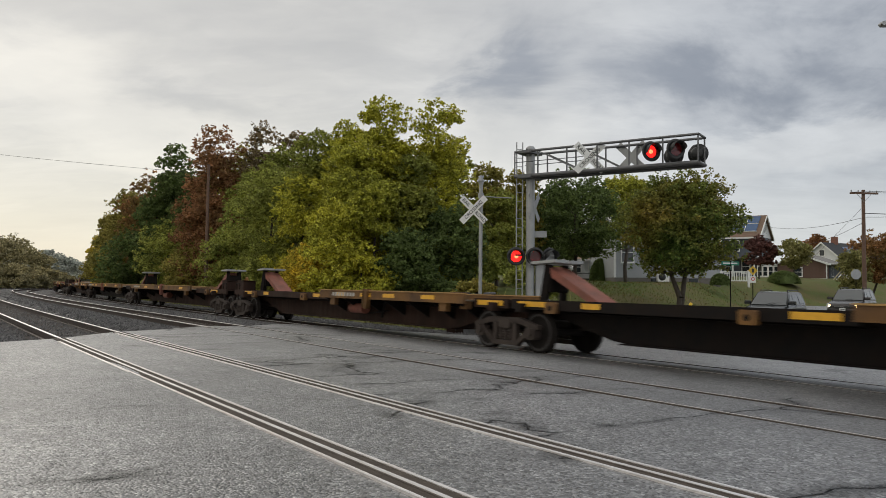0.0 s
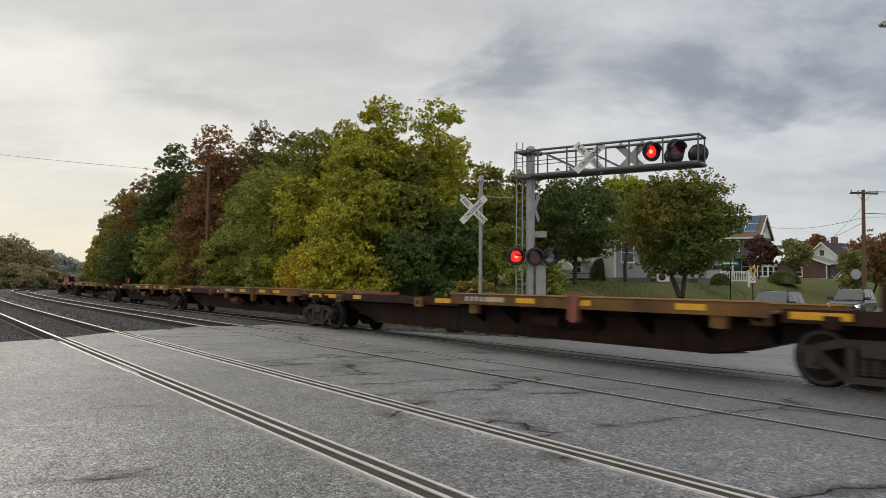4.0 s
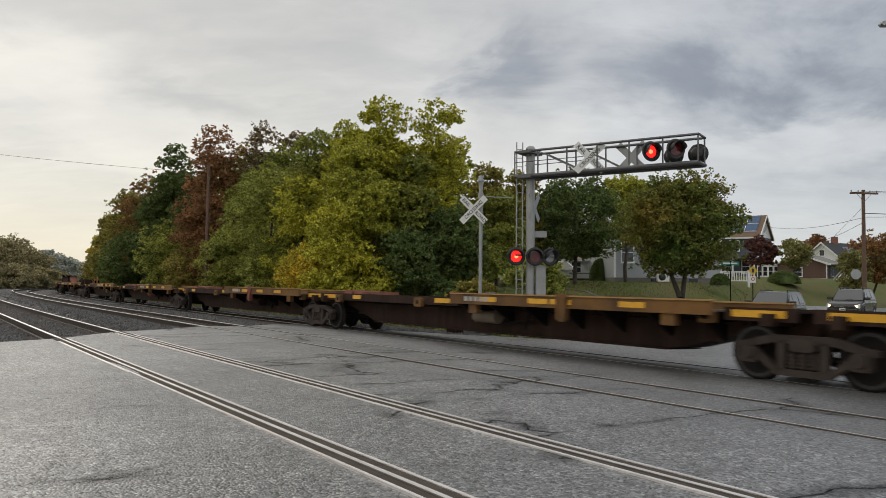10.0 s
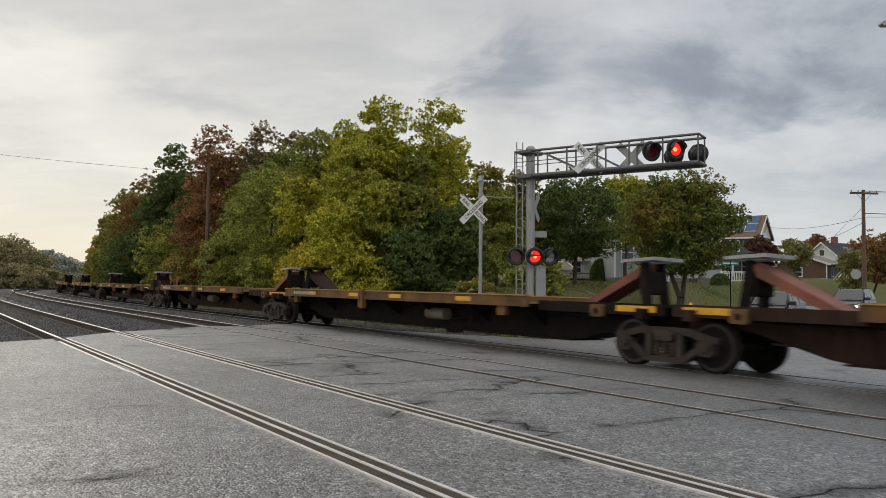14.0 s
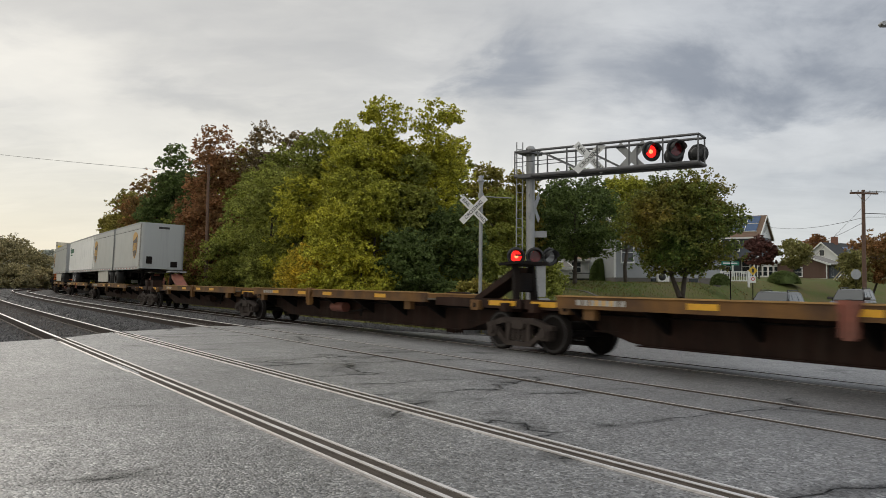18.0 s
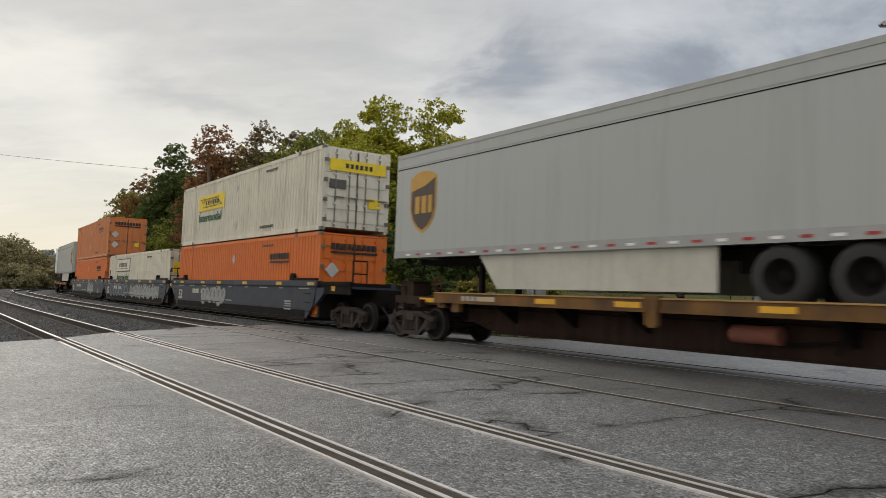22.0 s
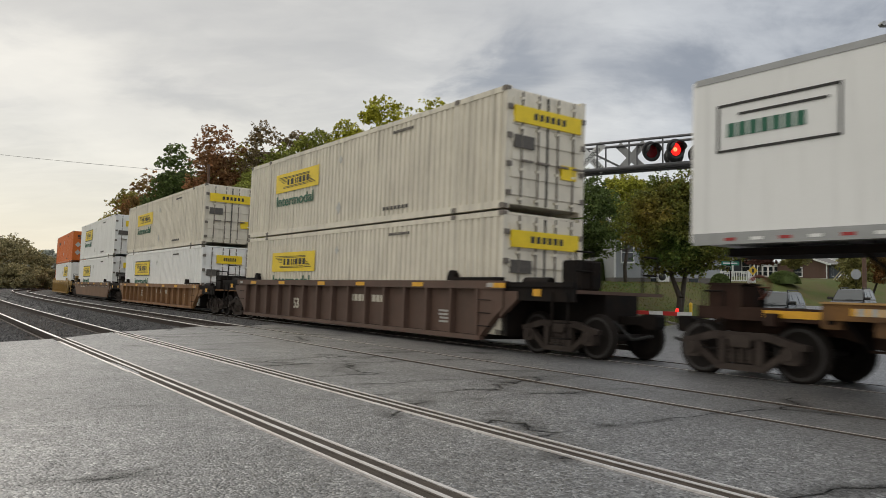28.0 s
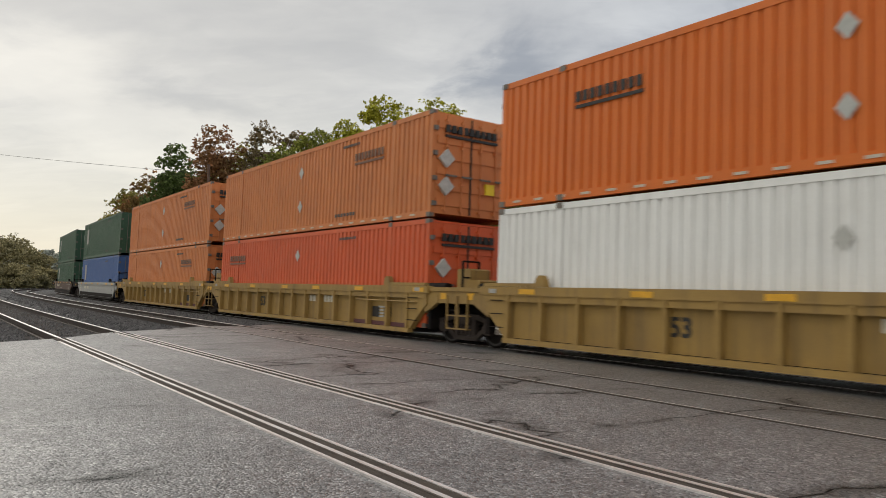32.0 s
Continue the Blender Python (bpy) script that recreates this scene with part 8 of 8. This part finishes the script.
PAINT_GREY = mat("car_paint_graphite", (0.045, 0.04, 0.038), 0.2, 0.2, vary=0.1, scale=2)
suv(15.45, 34.5, -0.68, -129, PAINT_DARK, "dark green SUV with roof rails waiting behind the crossing", False, True, 1.62)
suv(23.9, 43.3, -0.62, -131, PAINT_GREY, "graphite SUV with lit headlights waiting on the street", True, True, 1.66)


def utility_pole(x, y, z, top, label, arm=True, yaw=0.0, radius=0.15):
    p = thing("utility_pole", label, "utility pole", "utility poles", at=pose(x, y, z, 0, 0, yaw))
    h = top - z
    part("pole", Geo().cyl((0, 0, -0.5), (0.02, 0, h), radius, 12, 0, radius * 0.72), POLEWOOD, p)
    if arm:
        part("crossarm", Geo().box(-1.2, 1.2, -0.17, -0.07, h - 0.35, h - 0.2, bevel=0.01), POLEWOOD, p)
        for dx in (-1.1, -0.5, 0.5, 1.1):
            part("insulator", Geo().cyl((dx, -0.12, h - 0.2), (dx, -0.12, h - 0.05), 0.045, 10), GALV, p)
        for s in (-1, 1):
            part("arm_brace", Geo().beam((s * 0.65, -0.12, h - 0.32), (0, -0.12, h - 0.95), 0.04, 0.02), GALV, p)
    return p


POLEWOOD = mat("pole_wood", (0.15, 0.09, 0.065), 0.9, vary=0.35, scale=3, bump=0.5)
utility_pole(33.0, 58.0, 0.5, 8.75, "brown timber utility pole with a crossarm", True, 8, 0.17)
utility_pole(-17.9, 56.0, -0.4, 10.0, "dark timber pole standing among the trees", False, 0, 0.14)


def cable(points, label, sag=0.5, r=0.018):
    cu = bpy.data.curves.new("cable", "CURVE")
    cu.dimensions, cu.bevel_depth, cu.bevel_resolution = "3D", r, 1
    for a, b in zip(points[:-1], points[1:]):
        sp = cu.splines.new("POLY")
        n = 14
        sp.points.add(n)
        for i in range(n + 1):
            t = i / n
            q = Vector(a).lerp(Vector(b), t)
            sp.points[i].co = (q.x, q.y, q.z - sag * 4 * t * (1 - t), 1)
    cu.materials.append(BLACKPAINT)
    me_ob = bpy.data.objects.new("cable", cu)
    scene.collection.objects.link(me_ob)
    bpy.context.view_layer.update()
    me = bpy.data.meshes.new_from_object(me_ob.evaluated_get(bpy.context.evaluated_depsgraph_get()))
    bpy.data.objects.remove(me_ob)
    return tagged(new("overhead_cable", me), label, "cable", "overhead cables")


cable([(-60.0, 58.0, 14.0), (-17.9, 56.0, 9.3)], "thin black overhead cable reaching the wood", 0.4, 0.012)
cable([(42.0, 95.0, 8.6), (33.1, 58.0, 6.6), (44.0, 46.0, 7.6)], "thin black service cable to a house", 0.5)
cable([(31.9, 57.9, 8.55), (52.0, 44.0, 9.6)], "thin black power line from the pole", 0.5)
cable([(34.1, 58.1, 8.55), (54.0, 46.0, 8.9)], "thin black power line from the pole", 0.6)
cable([(33.0, 57.9, 6.9), (53.0, 47.0, 6.9)], "black telephone cable from the pole", 0.5, 0.03)
cable([(33.0, 58.0, 7.4), (29.5, 62.0, 2.0)], "thin guy wire of the pole", 0.0, 0.012)
cable([(46.0, 100.0, 7.0), (33.0, 58.0, 6.2)], "thin black service cable to a house", 0.9, 0.015)


def sign_post(name, label, x, y, top, build, ground=None):
    z = float(ground_z(np.array([x]), np.array([y]))[0]) if ground is None else ground
    s = thing(name, label, "sign", "street signs", at=pose(x, y, z))
    part("post", Geo().cyl((0, 0, -0.3), (0, 0, top - z), 0.03, 8), DARKSTEEL, s)
    build(s, top - z)
    return s


SIGNGREEN = mat("sign_green", (0.02, 0.19, 0.12), 0.45, vary=0.1)
SIGNYELLOW = mat("sign_yellow", (0.65, 0.42, 0.02), 0.45, vary=0.1)
SIGNRED = mat("sign_red", (0.5, 0.03, 0.03), 0.45, vary=0.1)


def street_names(s, h):
    for k, yaw in ((0, 12), (1, 70)):
        p = part("name_plate", Geo().box(-0.5, 0.5, -0.008, 0.008, h - 0.22 - k * 0.24, h - 0.02 - k * 0.24), SIGNGREEN, s, "green street name plate", at=pose(0, 0, 0, 0, 0, yaw))
        part("plate_bar", Geo().box(-0.4, 0.4, -0.012, -0.008, h - 0.155 - k * 0.24, h - 0.085 - k * 0.24), WHITEPAINT, p)


def diamond(s, h):
    part("diamond_plate", Geo().prism([(0, h - 0.56), (0.28, h - 0.28), (0, h), (-0.28, h - 0.28)], -0.03, -0.018), SIGNYELLOW, s, "yellow diamond warning plate")
    part("symbol", Geo().prism([(-0.05, h - 0.4), (0.05, h - 0.4), (0.07, h - 0.22), (0, h - 0.14), (-0.07, h - 0.22)], -0.035, -0.03), BLACKPAINT, s)
    p = part("lower_plate", Geo().box(-0.16, 0.16, -0.03, -0.018, h - 1.0, h - 0.6), WHITEPAINT, s, "white plate with a red ring")
    part("ring", Geo().lathe([(0.07, -0.034), (0.11, -0.034), (0.11, -0.03)], "y", 18, at=(0, 0, h - 0.78)), SIGNRED, p)


def stop_back(s, h):
    part("octagon", Geo().prism([(0.38 * math.cos(radians(22.5 + 45 * i)), h - 0.38 + 0.38 * math.sin(radians(22.5 + 45 * i))) for i in range(8)], -0.03, -0.02), GALV, s, "grey back of an octagonal sign")


sign_post("street_name_sign", "green street name signs on a thin post", 14.75, 38.0, 2.45, street_names)
sign_post("warning_sign", "yellow diamond warning sign above a white plate", 18.2, 43.5, 2.35, diamond)
sign_post("stop_sign", "grey back of an octagonal street sign", 29.0, 52.0, 2.4, stop_back, -0.1)
b = thing("yellow_marker", "short yellow marker post on the grass", "post", at=pose(9.2, 27.5, -0.5))
part("stake", Geo().cyl((0, 0, 0), (0, 0, 0.98), 0.06, 10), SIGNYELLOW, b)
part("cap", Geo().lathe([(0.07, 0.98), (0.06, 1.05), (0.0, 1.08)], "z", 10), SIGNYELLOW, b)

# two leaning stakes by the bungalow, a clipped hedge, a red car's edge behind
for dx, yaw in ((0.0, 0), (0.35, 8)):
    st = thing("leaning_pole", "pale timber pole leaning by the bungalow porch", "pole", "leaning poles", at=pose(41.3 + dx, 79.0, 1.4))
    part("shaft", Geo().cyl((0, 0, 0), (2.3, 0.6, 2.3), 0.05, 8), mat("pale_timber", (0.42, 0.36, 0.22), 0.8, vary=0.2) if dx == 0 else TRIM, st)


def clipped_hedge(x, y, z, rx, rz, seed):
    rng = np.random.default_rng(seed)
    t = thing("clipped_hedge", "rounded clipped evergreen hedge on the lawn", "hedge", at=pose(x, y, z))
    n = 9000
    d = rng.normal(0, 1, (n, 3)); d /= np.linalg.norm(d, axis=1)[:, None]
    d[:, 2] = np.abs(d[:, 2])
    p = d * np.array([rx, rx * 0.8, rz]) * rng.uniform(0.9, 1.02, n)[:, None]
    me = leaves(rng, p, np.full(n, 0.08), 1, 0.06)
    me.materials.append(LEAF["d"])
    part("foliage", me, None, t)
    core = Geo().lathe([(rx * 0.85 * math.cos(a), rz * 0.9 * math.sin(a)) for a in np.linspace(0, 1.57, 8)], "z", 20)
    part("core", core, LEAF["d"], t)


clipped_hedge(31.3, 68.0, 1.35, 1.45, 1.15, 3)
clipped_hedge(13.2, 62.0, 1.4, 0.9, 1.9, 4)
clipped_hedge(20.6, 55.0, 1.2, 0.7, 0.8, 6)

# street lamp whose head hangs into the corner of the view
lp = thing("street_lamp", "grey street lamp hanging over the crossing", "street lamp", at=pose(13.0, 16.6, -0.3))
part("pole", Geo().cyl((0, 0, 0), (0, 0, 7.0), 0.08, 12), GALV, lp)
part("arm", Geo().cyl((0, 0, 6.9), (-3.0, -0.8, 7.25), 0.035, 8), GALV, lp)
part("lamp_head", Geo().box(-3.6, -2.9, -0.9, -0.75, 7.17, 7.27, bevel=0.04), GALV, lp)

# distant ridge beyond the bend
rx_ = np.linspace(-420, 300, 60)
RG = Geo()
hz = 19.5 + 7 * np.sin(rx_ * 0.011 + 1.0) + 3 * np.sin(rx_ * 0.043)
top_v = [(float(x), 640.0, float(h)) for x, h in zip(rx_, hz)]
low_v = [(float(x), 600.0, -4.0) for x in rx_]
back_v = [(float(x), 760.0, -4.0) for x in rx_]
m = len(rx_)
RG.add(top_v + low_v + back_v, [(m + i, m + i + 1, i + 1, i) for i in range(m - 1)] + [(i, i + 1, 2 * m + i + 1, 2 * m + i) for i in range(m - 1)], 0, True)
tagged(new("distant_hill", RG.mesh("distant_hill", mat("hazy_hill", (0.30, 0.36, 0.40), 1.0, vary=0.2, scale=0.02))), "hazy blue-grey wooded hill far behind the railway", "hill", kind="structure")


def along(s):
    """place on the line of a point of the train: the line is a little longer round the bend"""
    return s + float(np.interp(s, (20, 30, 41, 52, 60, 76, 200), (0, -0.4, -1.0, -2.0, -3.2, -5.4, -11.7)))


def ride_pose(front, rear, t):
    f, r = along(front - SPEED * t), along(rear - SPEED * t)
    x0, y0 = on_line(f); x1, y1 = on_line(r)
    m = (f + r) / 2
    z = float(np.interp(0.0, LEVEL_AT, LEVEL) + line_z(m))
    fwd = Vector((float(x0 - x1), float(y0 - y1), float(line_z(f) - line_z(r)))).normalized()
    left = Vector((-fwd.y, fwd.x, 0)).normalized()
    up = fwd.cross(left)
    left, up = left * math.cos(BANK) - up * math.sin(BANK), up * math.cos(BANK) + left * math.sin(BANK)
    rot = Matrix((fwd, left, up)).transposed().to_4x4()
    return Matrix.Translation((float(x0 + x1) / 2, float(y0 + y1) / 2, z)) @ rot


def motions():
    times = [i * 0.5 for i in range(65)]
    for ob, front, rear in movers:
        walk(ob, [(t, ride_pose(front, rear, t)) for t in times])
    # the wheels of both axles roll with the train
    done = {}
    per_frame = math.degrees(SPEED / WHEEL_R / FPS)
    for w, s in wheelsets:
        if s not in done:
            walk(w, [(k / FPS, pose(s * BASE, 0, WHEEL_R, 0, (k * per_frame) % 360, 0)) for k in range(32 * FPS + 1)])
            done[s] = w
        else:
            first = done[s].animation_data
            w.rotation_mode = "QUATERNION"
            keys = w.animation_data_create()
            keys.action = first.action
            keys.action_slot = first.action_slot

    # lamps flash by turns as the added slats open, each lit a little over half a second
    half = 1.19 / 2
    for slat, x, phase, swing in flashers:
        rows, k = [(0.0, pose(x, 0, 0, 0, 0, swing if phase == 0 else 0))], 1
        while k * half < 31.9:
            was = swing if (k - 1) % 2 == phase else 0
            rows += [(k * half - 0.017, pose(x, 0, 0, 0, 0, was)), (k * half + 0.017, pose(x, 0, 0, 0, 0, swing - was))]
            k += 1
        rows.append((32.0, pose(x, 0, 0, 0, 0, swing if (k - 1) % 2 == phase else 0)))
        walk(slat, rows)


motions()
